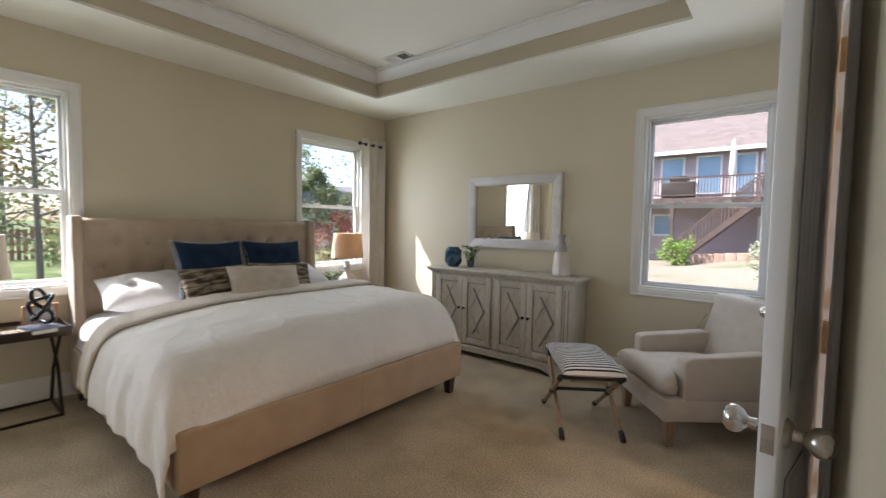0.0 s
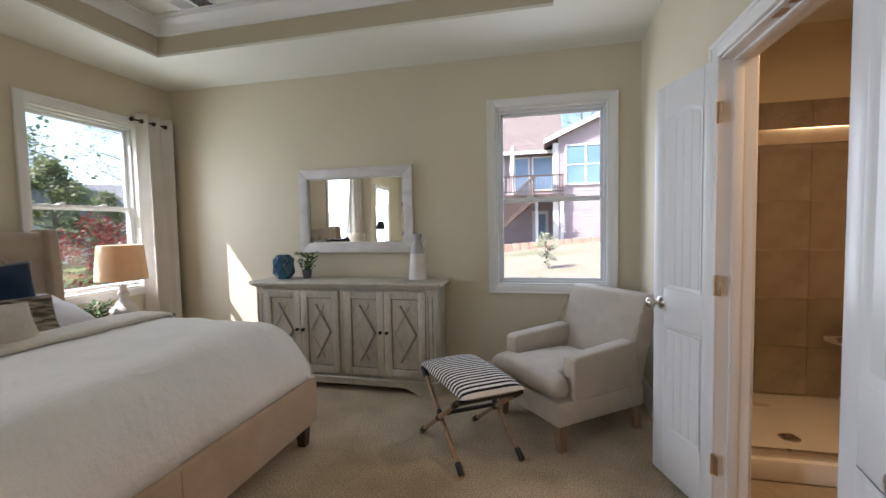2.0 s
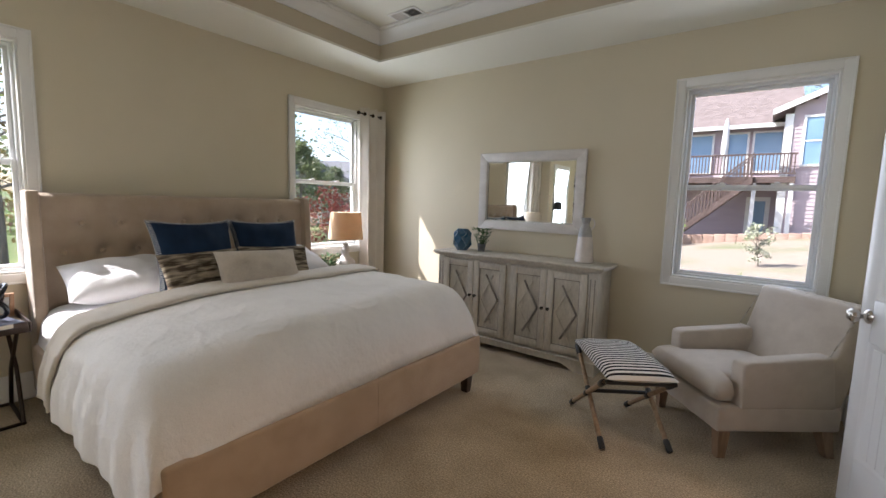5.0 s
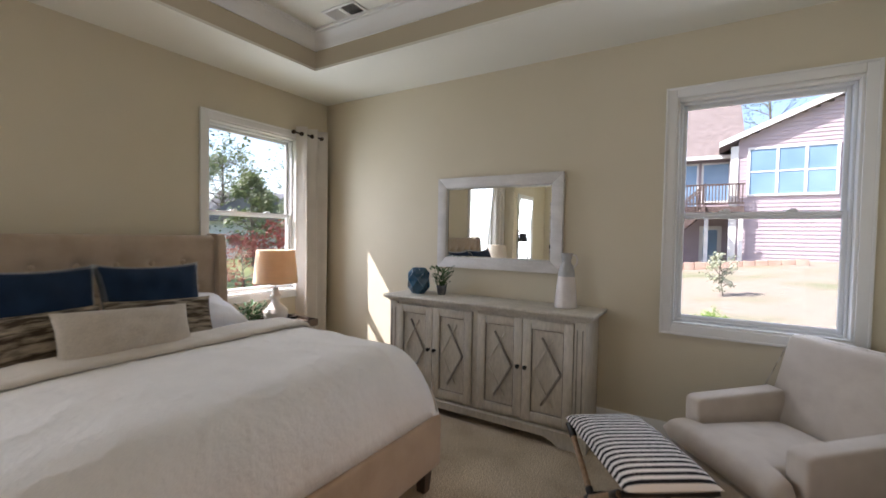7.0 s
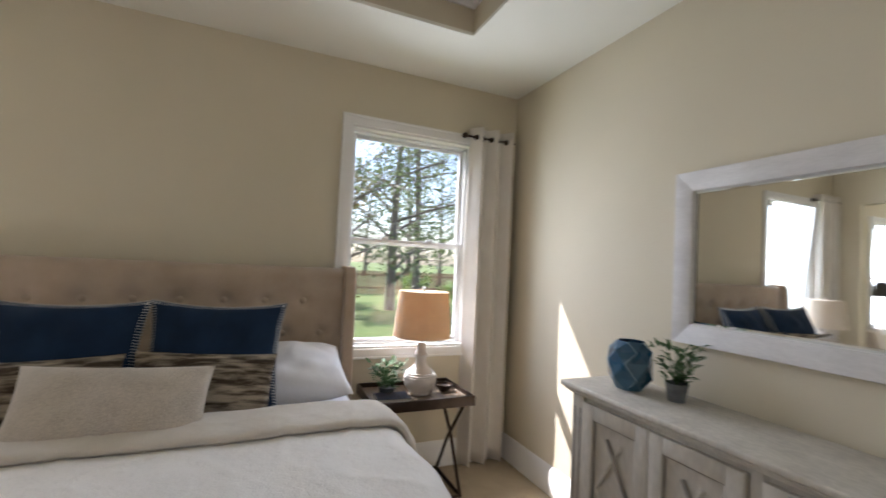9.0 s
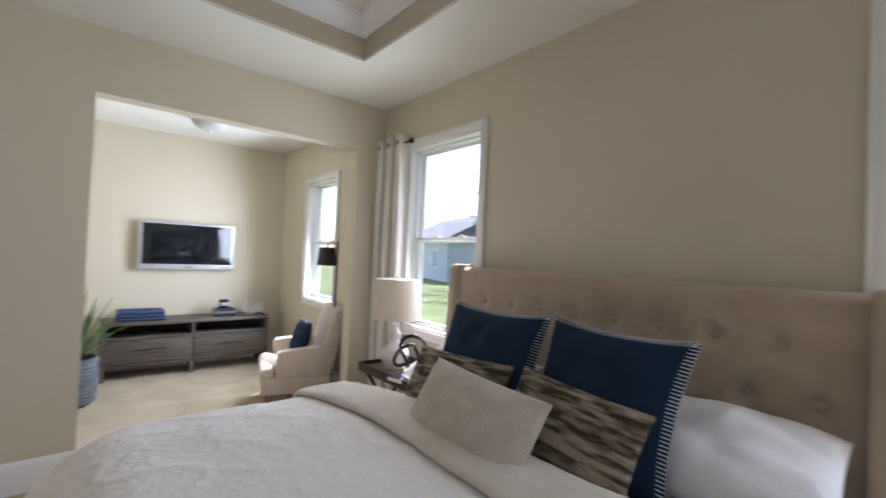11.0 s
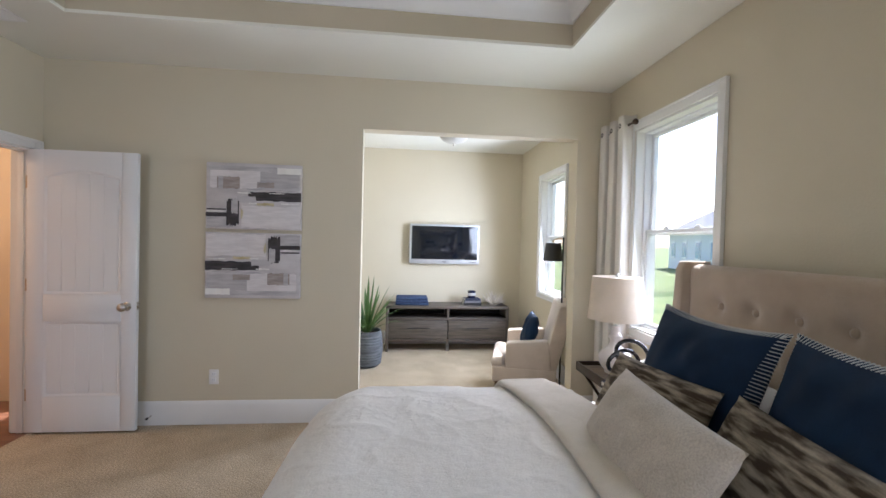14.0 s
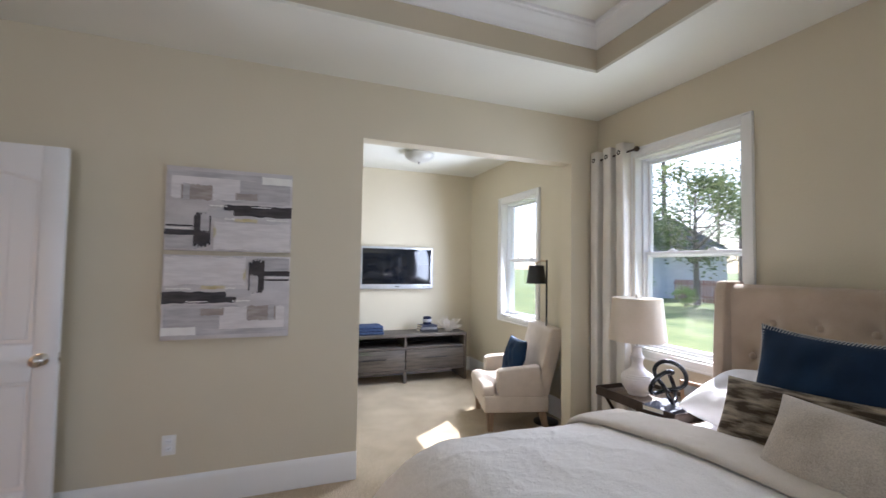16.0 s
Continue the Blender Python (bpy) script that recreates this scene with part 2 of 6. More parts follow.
M_LINEN = mat("cream_linen", (0.47, 0.405, 0.335), (0.53, 0.465, 0.39), rough=0.9, scale=9, fine=0.12, fine_scale=450, bump=0.55, bump_scale=450, sheen=0.25)
M_DUVET = mat("duvet_cotton", (0.77, 0.73, 0.67), (0.82, 0.78, 0.72), rough=0.9, scale=5, fine=0.06, fine_scale=260, bump=0.6, bump_scale=170, bump2=0.3, bump2_scale=30, sheen=0.1)
M_FOLD = mat("fold_cotton", (0.60, 0.535, 0.44), (0.66, 0.595, 0.50), rough=0.9, scale=5, fine=0.06, fine_scale=300, bump=0.5, bump_scale=300, bump2=0.4, bump2_scale=14, sheen=0.2)
M_SHEET = mat("white_sheet", (0.76, 0.745, 0.75), (0.80, 0.785, 0.79), rough=0.85, scale=4, bump=0.3, bump_scale=300, bump2=0.5, bump2_scale=9)
M_NAVY = mat("navy_velvet", (0.006, 0.018, 0.044), (0.010, 0.028, 0.064), rough=0.75, scale=9, fine=0.12, fine_scale=380, bump=0.35, bump_scale=380)
M_CAMO = mat("brush_print", (0.055, 0.038, 0.024), (0.36, 0.30, 0.22), rough=0.85, scale=6.5, stretch=(1.3, 1.3, 7.0), low=0.40, high=0.62, fine=0.25, fine_scale=240, bump=0.4, bump_scale=300)
M_BEIGE = mat("beige_weave", (0.50, 0.435, 0.35), (0.57, 0.50, 0.41), rough=0.92, scale=12, fine=0.15, fine_scale=210, bump=1.0, bump_scale=210, sheen=0.2)
M_CURT = mat("curtain_linen", (0.74, 0.69, 0.62), (0.79, 0.745, 0.675), rough=0.9, scale=5, fine=0.05, fine_scale=400, bump=0.4, bump_scale=400, thru=0.06)
M_GREYP = mat("grey_distressed_paint", (0.43, 0.395, 0.33), (0.56, 0.52, 0.445), rough=0.6, scale=7, stretch=(1, 1, 0.3), fine=0.10, fine_scale=60, bump=0.25, bump_scale=120, low=0.25, high=0.6)
# also colours in the shading of the sideboard's right-hand diamond bars
M_GREYD = mat("grey_glaze_and_shade", (0.20, 0.18, 0.155), (0.30, 0.275, 0.24), rough=0.65, scale=14, fine=0.12, fine_scale=80, bump=0.2, bump_scale=120)
M_FRAME = mat("whitewashed_frame", (0.60, 0.575, 0.55), (0.69, 0.665, 0.64), rough=0.5, scale=6, stretch=(1, 1, 3), fine=0.05, fine_scale=60, bump=0.15, bump_scale=90)
M_WOODD = mat("dark_wood", (0.035, 0.02, 0.012), (0.07, 0.04, 0.024), rough=0.45, scale=6, stretch=(8, 8, 1), bump=0.2, bump_scale=60)
M_RUST = mat("rustic_wood", (0.12, 0.085, 0.055), (0.24, 0.185, 0.13), rough=0.6, scale=5, stretch=(8, 1, 8), fine=0.15, fine_scale=90, bump=0.35, bump_scale=60)
M_OAK = mat("legs_oak", (0.22, 0.14, 0.085), (0.32, 0.215, 0.135), rough=0.55, scale=8, stretch=(6, 6, 1), bump=0.15, bump_scale=90)
M_STRIPE = stripe_mat("black_white_stripe", (0.015, 0.014, 0.016), (0.74, 0.71, 0.67), 0.0335, axis=0)
M_SHADE = mat("tan_lampshade", (0.80, 0.65, 0.47), (0.84, 0.70, 0.52), rough=0.9, scale=14, fine=0.06, fine_scale=400, bump=0.4, bump_scale=400, thru=0.5)
M_CERAM = mat("white_ceramic", (0.66, 0.60, 0.56), (0.74, 0.69, 0.65), rough=0.3, scale=12, bump=0.1, bump_scale=60, coat=0.3)
M_TEAL = mat("blue_glaze", (0.012, 0.065, 0.13), (0.02, 0.095, 0.17), rough=0.28, scale=9, bump=0.08, bump_scale=60, coat=0.4)
M_LEAF = mat("leaf_green", (0.03, 0.075, 0.02), (0.085, 0.16, 0.05), rough=0.55, scale=18, thru=0.2)
M_BLADE = mat("blade_green", (0.05, 0.11, 0.025), (0.13, 0.22, 0.06), rough=0.5, scale=9, stretch=(1, 1, 0.3), thru=0.15)
M_TERRA = mat("pot_grey", (0.10, 0.11, 0.12), (0.17, 0.18, 0.19), rough=0.8, scale=8, stretch=(1, 1, 4), bump=0.5, bump_scale=50)
M_SOIL = mat("soil", (0.03, 0.02, 0.013), (0.06, 0.042, 0.028), rough=1, scale=40, bump=1, bump_scale=90)

# ---- bedroom shell ----


def wall(name, axis, c0, c1, a0, a1, z0, z1, holes, material, label):
    """A wall along an axis ('x' or 'y'), thickness c0..c1, pierced by holes (a, b, bottom, top)."""
    bm = B()
    aa = sorted({a0, a1, *(v for hole in holes for v in hole[:2])})
    zz = sorted({z0, z1, *(v for hole in holes for v in hole[2:])})
    solid_cell = {(i, k) for i in range(len(aa) - 1) for k in range(len(zz) - 1)
                  if not any(p <= (aa[i] + aa[i + 1]) / 2 <= q and lo <= (zz[k] + zz[k + 1]) / 2 <= hi for p, q, lo, hi in holes)}
    made = {}

    def corner(i, k, c):
        if (i, k, c) not in made:
            made[i, k, c] = bm.verts.new((aa[i], c, zz[k]) if axis == "x" else (c, aa[i], zz[k]))
        return made[i, k, c]

    for i, k in solid_cell:
        for c in (c0, c1):
            bm.faces.new((corner(i, k, c), corner(i + 1, k, c), corner(i + 1, k + 1, c), corner(i, k + 1, c)))
        for di, dk, p, q in ((-1, 0, (i, k), (i, k + 1)), (1, 0, (i + 1, k), (i + 1, k + 1)), (0, -1, (i, k), (i + 1, k)), (0, 1, (i, k + 1), (i + 1, k + 1))):
            if (i + di, k + dk) not in solid_cell:
                bm.faces.new((corner(*p, c0), corner(*q, c0), corner(*q, c1), corner(*p, c1)))
    return solid(name, bm, material, label, "wall", smooth=False)


DOOR_H = 2.05
BATH_Y = (1.45, 2.385)
ENTRY_Y = (-0.47, 0.31)
OPEN_X = (-3.98, -2.21)
OPEN_H = 2.337
PART_T = 0.13
wall("wall_head", "y", HEAD_X - WALL, HEAD_X, ALC_Y - WALL, DRESS_Y + WALL, -0.3, 3.15,
     [(*WIN["a"], WIN_Z0, WIN_Z1), (*WIN["b"], WIN_Z0, WIN_Z1), (*WIN["d"], 0.865, 2.24)], M_WALL, "smooth beige painted wall behind the bed")
wall("wall_dresser", "x", DRESS_Y, DRESS_Y + WALL, HEAD_X, 2.6, -0.3, 3.15, [(*WIN["c"], WIN_Z0, WIN_Z1)], M_WALL, "smooth beige painted wall behind the dresser")
wall("wall_opening", "x", OPEN_Y - PART_T, OPEN_Y, HEAD_X, RIGHT_X + PART_T, 0, 3.15, [(*OPEN_X, 0, OPEN_H)], M_WALL, "beige painted wall with a wide plain opening")
wall("wall_bath", "y", RIGHT_X, RIGHT_X + PART_T, OPEN_Y, DRESS_Y, 0, 3.15, [(*BATH_Y, 0, DOOR_H), (*ENTRY_Y, 0, DOOR_H)], M_WALL, "beige painted wall with two doorways")
wall("wall_alcove_side", "y", ALC_X, ALC_X + PART_T, ALC_Y, OPEN_Y - PART_T, 0, 3.15, [], M_WALL, "beige painted side wall of the sitting alcove")
wall("wall_alcove_back", "x", ALC_Y - WALL, ALC_Y, HEAD_X, 2.6, 0, 3.15, [], M_WALL, "cream painted wall behind the television")

# unseen roof overhang, added to keep sun off the top of the back windows
bm = B()
box(bm, HEAD_X - WALL - 0.34, HEAD_X - WALL - 0.002, ALC_Y - WALL, DRESS_Y + WALL, 2.78, 2.82)
box(bm, HEAD_X - WALL - 0.36, HEAD_X - WALL - 0.34, ALC_Y - WALL, DRESS_Y + WALL, 2.76, 2.96)
solid("trim_eave_unseen", bm, M_TRIM, "unseen white soffit and fascia, added to shade the windows", "eave", smooth=False)

bm = B()
box(bm, HEAD_X, RIGHT_X + 0.005, ALC_Y, DRESS_Y, -0.06, 0.0)
solid("floor", bm, M_CARPET, "beige cut-pile carpet with vacuum marks", "carpet", smooth=False)

# tray ceiling: lower border, recess sides, upper field
TX0, TX1, TY0, TY1 = -3.61, -0.55, 0.175, 3.19
bm = B()
for x0, x1, y0, y1 in ((HEAD_X, TX0, OPEN_Y, DRESS_Y), (TX1, RIGHT_X, OPEN_Y, DRESS_Y), (TX0, TX1, OPEN_Y, TY0), (TX0, TX1, TY1, DRESS_Y)):
    box(bm, x0, x1, y0, y1, CEIL, CEIL + 0.02)
box(bm, TX0 - 0.03, TX1 + 0.03, TY0 - 0.03, TY1 + 0.03, TRAY, TRAY + 0.05)
solid("ceiling", bm, M_CEIL, "off-white tray ceiling with a recessed centre", "ceiling", smooth=False)
bm = B()
box(bm, HEAD_X, ALC_X, ALC_Y, OPEN_Y - PART_T, CEIL, CEIL + 0.05)
solid("ceiling_alcove", bm, M_CEIL, "off-white flat ceiling of the alcove", "ceiling", smooth=False)


def ring_moulding(bm, x0, x1, y0, y1, profile):
    """A moulding with mitred corners inside a rectangle; profile: (distance from the wall, height)."""
    loops = []
    for d, z in profile:
        loops.append([bm.verts.new(p) for p in ((x0 + d, y0 + d, z), (x1 - d, y0 + d, z), (x1 - d, y1 - d, z), (x0 + d, y1 - d, z))])
    for a, b in zip(loops, loops[1:]):
        for k in range(4):
            bm.faces.new((a[k], a[(k + 1) % 4], b[(k + 1) % 4], b[k]))
    return bm


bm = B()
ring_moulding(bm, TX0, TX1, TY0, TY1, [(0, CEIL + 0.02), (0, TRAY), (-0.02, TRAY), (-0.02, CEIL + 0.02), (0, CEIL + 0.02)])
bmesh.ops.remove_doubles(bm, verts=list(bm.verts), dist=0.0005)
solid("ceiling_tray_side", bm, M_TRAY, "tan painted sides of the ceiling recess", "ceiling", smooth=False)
bm = B()
ring_moulding(bm, TX0, TX1, TY0, TY1, [(0.001, 2.895), (0.014, 2.895), (0.016, 2.915), (0.022, 2.925), (0.028, 2.945), (0.045, 2.965), (0.066, 2.985), (0.074, 2.992), (0.076, 3.006), (0.088, 3.010), (0.090, 3.028)])
solid("trim_crown", bm, M_TRIM, "white crown moulding inside the tray ceiling", "moulding")


def baseboard(bm, axis, face, way, a0, a1, h=0.182):
    """way: +1 or -1, the side of the wall on which the room lies."""
    prof = [(0, 0.001), (0.016, 0.001), (0.016, h - 0.03), (0.012, h - 0.018), (0.009, h - 0.008), (0.004, h), (0, h)]
    pts = [(face + way * d, z) for d, z in prof]
    if axis == "x":
        prism(bm, pts, a0, a1, axis="x")
    else:
        prism(bm, pts, a0, a1, axis="y")


bm = B()
baseboard(bm, "x", DRESS_Y, -1, HEAD_X, RIGHT_X)
baseboard(bm, "y", HEAD_X, 1, OPEN_Y + 0.016, DRESS_Y - 0.016)
baseboard(bm, "x", OPEN_Y, 1, OPEN_X[1], RIGHT_X)
baseboard(bm, "x", OPEN_Y, 1, HEAD_X + 0.016, OPEN_X[0])
baseboard(bm, "y", RIGHT_X, -1, BATH_Y[1] + 0.08, DRESS_Y - 0.016)
baseboard(bm, "y", RIGHT_X, -1, ENTRY_Y[1] + 0.08, BATH_Y[0] - 0.08)
baseboard(bm, "x", ALC_Y, 1, HEAD_X, ALC_X)
baseboard(bm, "y", HEAD_X, 1, ALC_Y + 0.016, OPEN_Y - PART_T)
baseboard(bm, "y", ALC_X, -1, ALC_Y + 0.016, OPEN_Y - PART_T)
solid("baseboard", bm, M_TRIM, "tall white moulded baseboard", "baseboard")


# ---- windows ----
def window(name, m, w, h, label):
    """Local: x across, y outwards through the wall, z up from the opening's bottom."""
    ob = thing(name, m, label, "window", kind="structure")
    bm = B()
    c = 0.066
    for x0, x1, z0, z1 in ((-c, 0, -c, h + c), (w, w + c, -c, h + c), (0, w, h, h + c), (0, w, -c, 0)):
        box(bm, x0, x1, -0.019, -0.001, z0, z1, 0.004)
        e = 0.014
    for x0, x1, z0, z1 in ((-c, -c + e, -c, h + c), (w + c - e, w + c, -c, h + c), (-c + e, w + c - e, h + c - e, h + c), (-c + e, w + c - e, -c, -c + e)):
        box(bm, x0, x1, -0.027, -0.017, z0, z1, 0.003)
    part("casing", bm, M_TRIM, ob, "flat white casing round the window")
    bm = B()
    j = 0.014
    box(bm, 0.001, j, -0.004, WALL + 0.01, 0.001, h - 0.001)
    box(bm, w - j, w - 0.001, -0.004, WALL + 0.01, 0.001, h - 0.001)
    box(bm, j, w - j, -0.004, WALL + 0.01, h - j, h - 0.001)
    box(bm, j, w - j, -0.004, WALL + 0.01, 0.001, j)
    part("jamb", bm, M_TRIM, ob)
    bm = B()
    f = 0.016
    for x0, x1, z0, z1 in ((j, j + f, j, h - j), (w - j - f, w - j, j, h - j), (j + f, w - j - f, h - j - f, h - j), (j + f, w - j - f, j, j + f)):
        box(bm, x0, x1, 0.06, 0.15, z0, z1, 0.004)
    part("window_frame", bm, M_VINYL, ob, "white vinyl frame")
    mid = h * 0.485
    x0, x1 = j + f, w - j - f
    for nm, y0, z0, z1 in (("lower_sash", 0.075, j + f, mid + 0.02), ("upper_sash", 0.108, mid - 0.02, h - j - f)):
        bm = B()
        s = 0.024
        box(bm, x0, x0 + s, y0, y0 + 0.03, z0, z1, 0.004)
        box(bm, x1 - s, x1, y0, y0 + 0.03, z0, z1, 0.004)
        box(bm, x0 + s, x1 - s, y0, y0 + 0.03, z0, z0 + s, 0.004)
        box(bm, x0 + s, x1 - s, y0, y0 + 0.03, z1 - s, z1, 0.004)
        sash = part(nm, bm, M_VINYL, ob)
        bm = B()
        box(bm, x0 + s - 0.004, x1 - s + 0.004, y0 + 0.013, y0 + 0.017, z0 + s - 0.004, z1 - s + 0.004)
        pane = part("pane", bm, M_GLASS, sash, "clear glass")
        pane.visible_shadow = False
        if nm == "lower_sash":
            for k in (0.3, 0.7):
                bm = B()
                xk = x0 + (x1 - x0) * k
                box(bm, xk - 0.03, xk + 0.03, y0 + 0.006, y0 + 0.03, z1 + 0.0005, z1 + 0.012, 0.003)
                box(bm, xk - 0.008, xk + 0.022, y0 + 0.002, y0 + 0.014, z1 + 0.010, z1 + 0.02, 0.003)
                part("sash_lock", bm, M_VINYL, sash)
    return ob


def head_window(name, y0, y1, z0, z1, label):
    return window(name, pose(HEAD_X, y0, z0, 0, 0, 90), y1 - y0, z1 - z0, label)


head_window("window_1", *WIN["a"], WIN_Z0, WIN_Z1, "white double-hung window beside the bed")
head_window("window_2", *WIN["b"], WIN_Z0, WIN_Z1, "white double-hung window near the corner curtain")
window("window_3", pose(WIN["c"][0], DRESS_Y, WIN_Z0), WIN["c"][1] - WIN["c"][0], WIN_Z1 - WIN_Z0, "white double-hung window over the armchair")
head_window("window_4", *WIN["d"], 0.865, 2.24, "white double-hung window in the sitting alcove")


# ---- doors ----
def knob(name, parent, m):
    bm = B()
    lathe(bm, [(0.0, 0), (0.032, 0), (0.032, 0.004), (0.026, 0.010), (0.013, 0.014), (0.011, 0.030), (0.016, 0.036), (0.026, 0.044), (0.031, 0.056), (0.029, 0.068), (0.020, 0.077), (0.0, 0.080)], 28, m=m)
    return part(name, bm, M_NICKEL, parent, "oval brushed nickel knob")


def door_leaf(name, m, w, label, h=2.03, hinge_z=(0.26, 1.06, 1.80), knob_x=None):
    """Local: hinge edge at x=0, free edge at x=w, faces at y=0 and y=-0.035, z up from the floor."""
    ob = thing(name, m, label, "door", kind="structure")
    t = 0.035
    s = 0.105 if w > 0.6 else 0.085
    zb, z1, z2, zt = 0.255, 0.805, 0.995, h - 0.135
    arch = 0.05 if w > 0.6 else 0.04
    bm = B()
    box(bm, 0, s, -t, 0, 0, h, 0.004)
    box(bm, w - s, w, -t, 0, 0, h, 0.004)
    box(bm, s, w - s, -t, 0, 0, zb, 0.004)
    box(bm, s, w - s, -t, 0, z1, z2, 0.004)
    n = 14
    top = [(s, h), (s, zt - arch)] + [(s + (w - 2 * s) * k / n, zt - arch + arch * math.sin(math.pi * k / n) ** 0.8) for k in range(1, n)] + [(w - s, zt - arch), (w - s, h)]
    prism(bm, top, -t, 0, "y")
    box(bm, s - 0.01, w - s + 0.01, -t + 0.0085, -0.0085, zb - 0.01, h - 0.06)
    part("slab", bm, M_DOOR, ob)
    # raised planks of the two panels, on both faces
    g = 0.026
    for lo, hi, arched in ((zb + g, z1 - g, False), (z2 + g, zt - g, True)):
        k = 5 if w > 0.6 else 4
        step = (w - 2 * s - 2 * g) / k
        for i in range(k):
            xa, xb = s + g + i * step + 0.0012, s + g + (i + 1) * step - 0.0012
            u = ((xa + xb) / 2 - s) / (w - 2 * s)
            top_z = hi - (arch * (1 - math.sin(math.pi * u) ** 0.8) if arched else 0)
            bm = B()
            box(bm, xa, xb, -t + 0.0065, -0.0065, lo, top_z, 0.0015, 1)
            part("plank", bm, M_DOOR, ob)
    # sloped bead round each panel, on both faces
    for lo, hi, arched in ((zb, z1, False), (z2, zt, True)):
        def edge(k, d):
            u = k / n
            return (s + d + (w - 2 * s - 2 * d) * u, hi - d - (arch * (1 - math.sin(math.pi * u) ** 0.8) if arched else 0))
        loops = [[(s + d, lo + d), (w - s - d, lo + d)] + [edge(k, d) for k in range(n, -1, -1)] for d in (0.0, 0.005, 0.014, 0.024)]
        bm = B()
        for face, way in ((0.0, -1), (-t, 1)):
            rings = [[bm.verts.new((x, face + way * e, z)) for x, z in loop] for loop, e in zip(loops, (-0.0012, -0.0016, 0.004, 0.0088))]
            for p, q in zip(rings, rings[1:]):
                for k in range(len(p)):
                    j = (k + 1) % len(p)
                    bm.faces.new((p[k], p[j], q[j], q[k]))
        part("bead", bm, M_DOOR, ob)
    kx = w - 0.065
    knob("knob", ob, pose(kx, -0.0005, 0.915, -90))
    knob("knob", ob, pose(kx, -t + 0.0005, 0.915, 90))
    bm = B()
    box(bm, w - 0.001, w + 0.0015, -t + 0.006, -0.006, 0.885, 0.945)
    part("latch_plate", bm, M_NICKEL, ob)
    for z in hinge_z:
        bm = B()
        tube(bm, [(-0.006, 0.006, z - 0.045), (-0.006, 0.006, z + 0.045)], 0.007, 10)
        box(bm, -0.0015, 0.001, -0.030, 0.004, z - 0.044, z + 0.044)
        box(bm, -0.036, -0.008, 0.0005, 0.003, z - 0.044, z + 0.044, 0.001, 1)
        part("hinge", bm, M_BRASS, ob, "brass butt hinge")
    return ob


# far leaf and near leaf of the bathroom's double door, and the entry door, all swung into the bedroom
LEAF = 0.452
door_leaf("door_1", pose(RIGHT_X - 0.012, BATH_Y[1] - 0.01, 0.015, 0, 0, 90 + 19), LEAF, "narrow white panelled door leaf, swung open")
door_leaf("door_2", pose(RIGHT_X - 0.032, BATH_Y[0] + 0.01, 0.015, 0, 0, -90 - 10), LEAF, "narrow white panelled door leaf, swung back to the wall")
door_leaf("door_3", pose(RIGHT_X + 0.0, ENTRY_Y[0] + 0.012, 0.015, 0, 0, 180), 0.735, "white two-panel door with arched top, open")


def doorway_trim(name, y0, y1, label, both=True):
    bm = B()
    c, x = 0.07, RIGHT_X
    for face, way in ((x, -1), (x + PART_T, 1)):
        a, b = sorted((face + way * 0.001, face + way * 0.017))
        a2, b2 = sorted((face + way * 0.015, face + way * 0.024))
        for p, q, z0, z1 in ((y0 - c, y0, 0.001, DOOR_H + c), (y1, y1 + c, 0.001, DOOR_H + c), (y0, y1, DOOR_H, DOOR_H + c)):
            box(bm, a, b, p, q, z0, z1, 0.004)
        for p, q, z0, z1 in ((y0 - c, y0 - c + 0.02, 0.001, DOOR_H + c), (y1 + c - 0.02, y1 + c, 0.001, DOOR_H + c), (y0 - c + 0.02, y1 + c - 0.02, DOOR_H + c - 0.02, DOOR_H + c)):
            box(bm, a2, b2, p, q, z0, z1, 0.004)
    for p, q in ((y0 + 0.001, y0 + 0.008), (y1 - 0.008, y1 - 0.001)):
        box(bm, x - 0.002, x + PART_T + 0.002, p, q, 0.001, DOOR_H - 0.001)
    box(bm, x - 0.002, x + PART_T + 0.002, y0 + 0.008, y1 - 0.008, DOOR_H - 0.012, DOOR_H - 0.001)
    for p, q in ((y0 + 0.008, y0 + 0.019), (y1 - 0.019, y1 - 0.008)):
        box(bm, x + 0.045, x + 0.085, p, q, 0.001, DOOR_H - 0.012, 0.002)
    box(bm, x + 0.045, x + 0.085, y0 + 0.019, y1 - 0.019, DOOR_H - 0.023, DOOR_H - 0.012, 0.002)
    return solid(name, bm, M_TRIM, label, "door frame")


doorway_trim("trim_bath_doorway", *BATH_Y, "white casing and jambs of the bathroom doorway")
doorway_trim("trim_entry_doorway", *ENTRY_Y, "white casing and jambs of the entry doorway")
for yy in ((BATH_Y[0] + BATH_Y[1]) / 2 - 0.05, (BATH_Y[0] + BATH_Y[1]) / 2 + 0.05):
    bm = B()
    box(bm, RIGHT_X + 0.012, RIGHT_X + 0.038, yy - 0.03, yy + 0.03, DOOR_H - 0.016, DOOR_H - 0.0125)
    solid("ball_catch", bm, M_BRASS, "brass ball catch plate in the door head", "door catch", kind="")

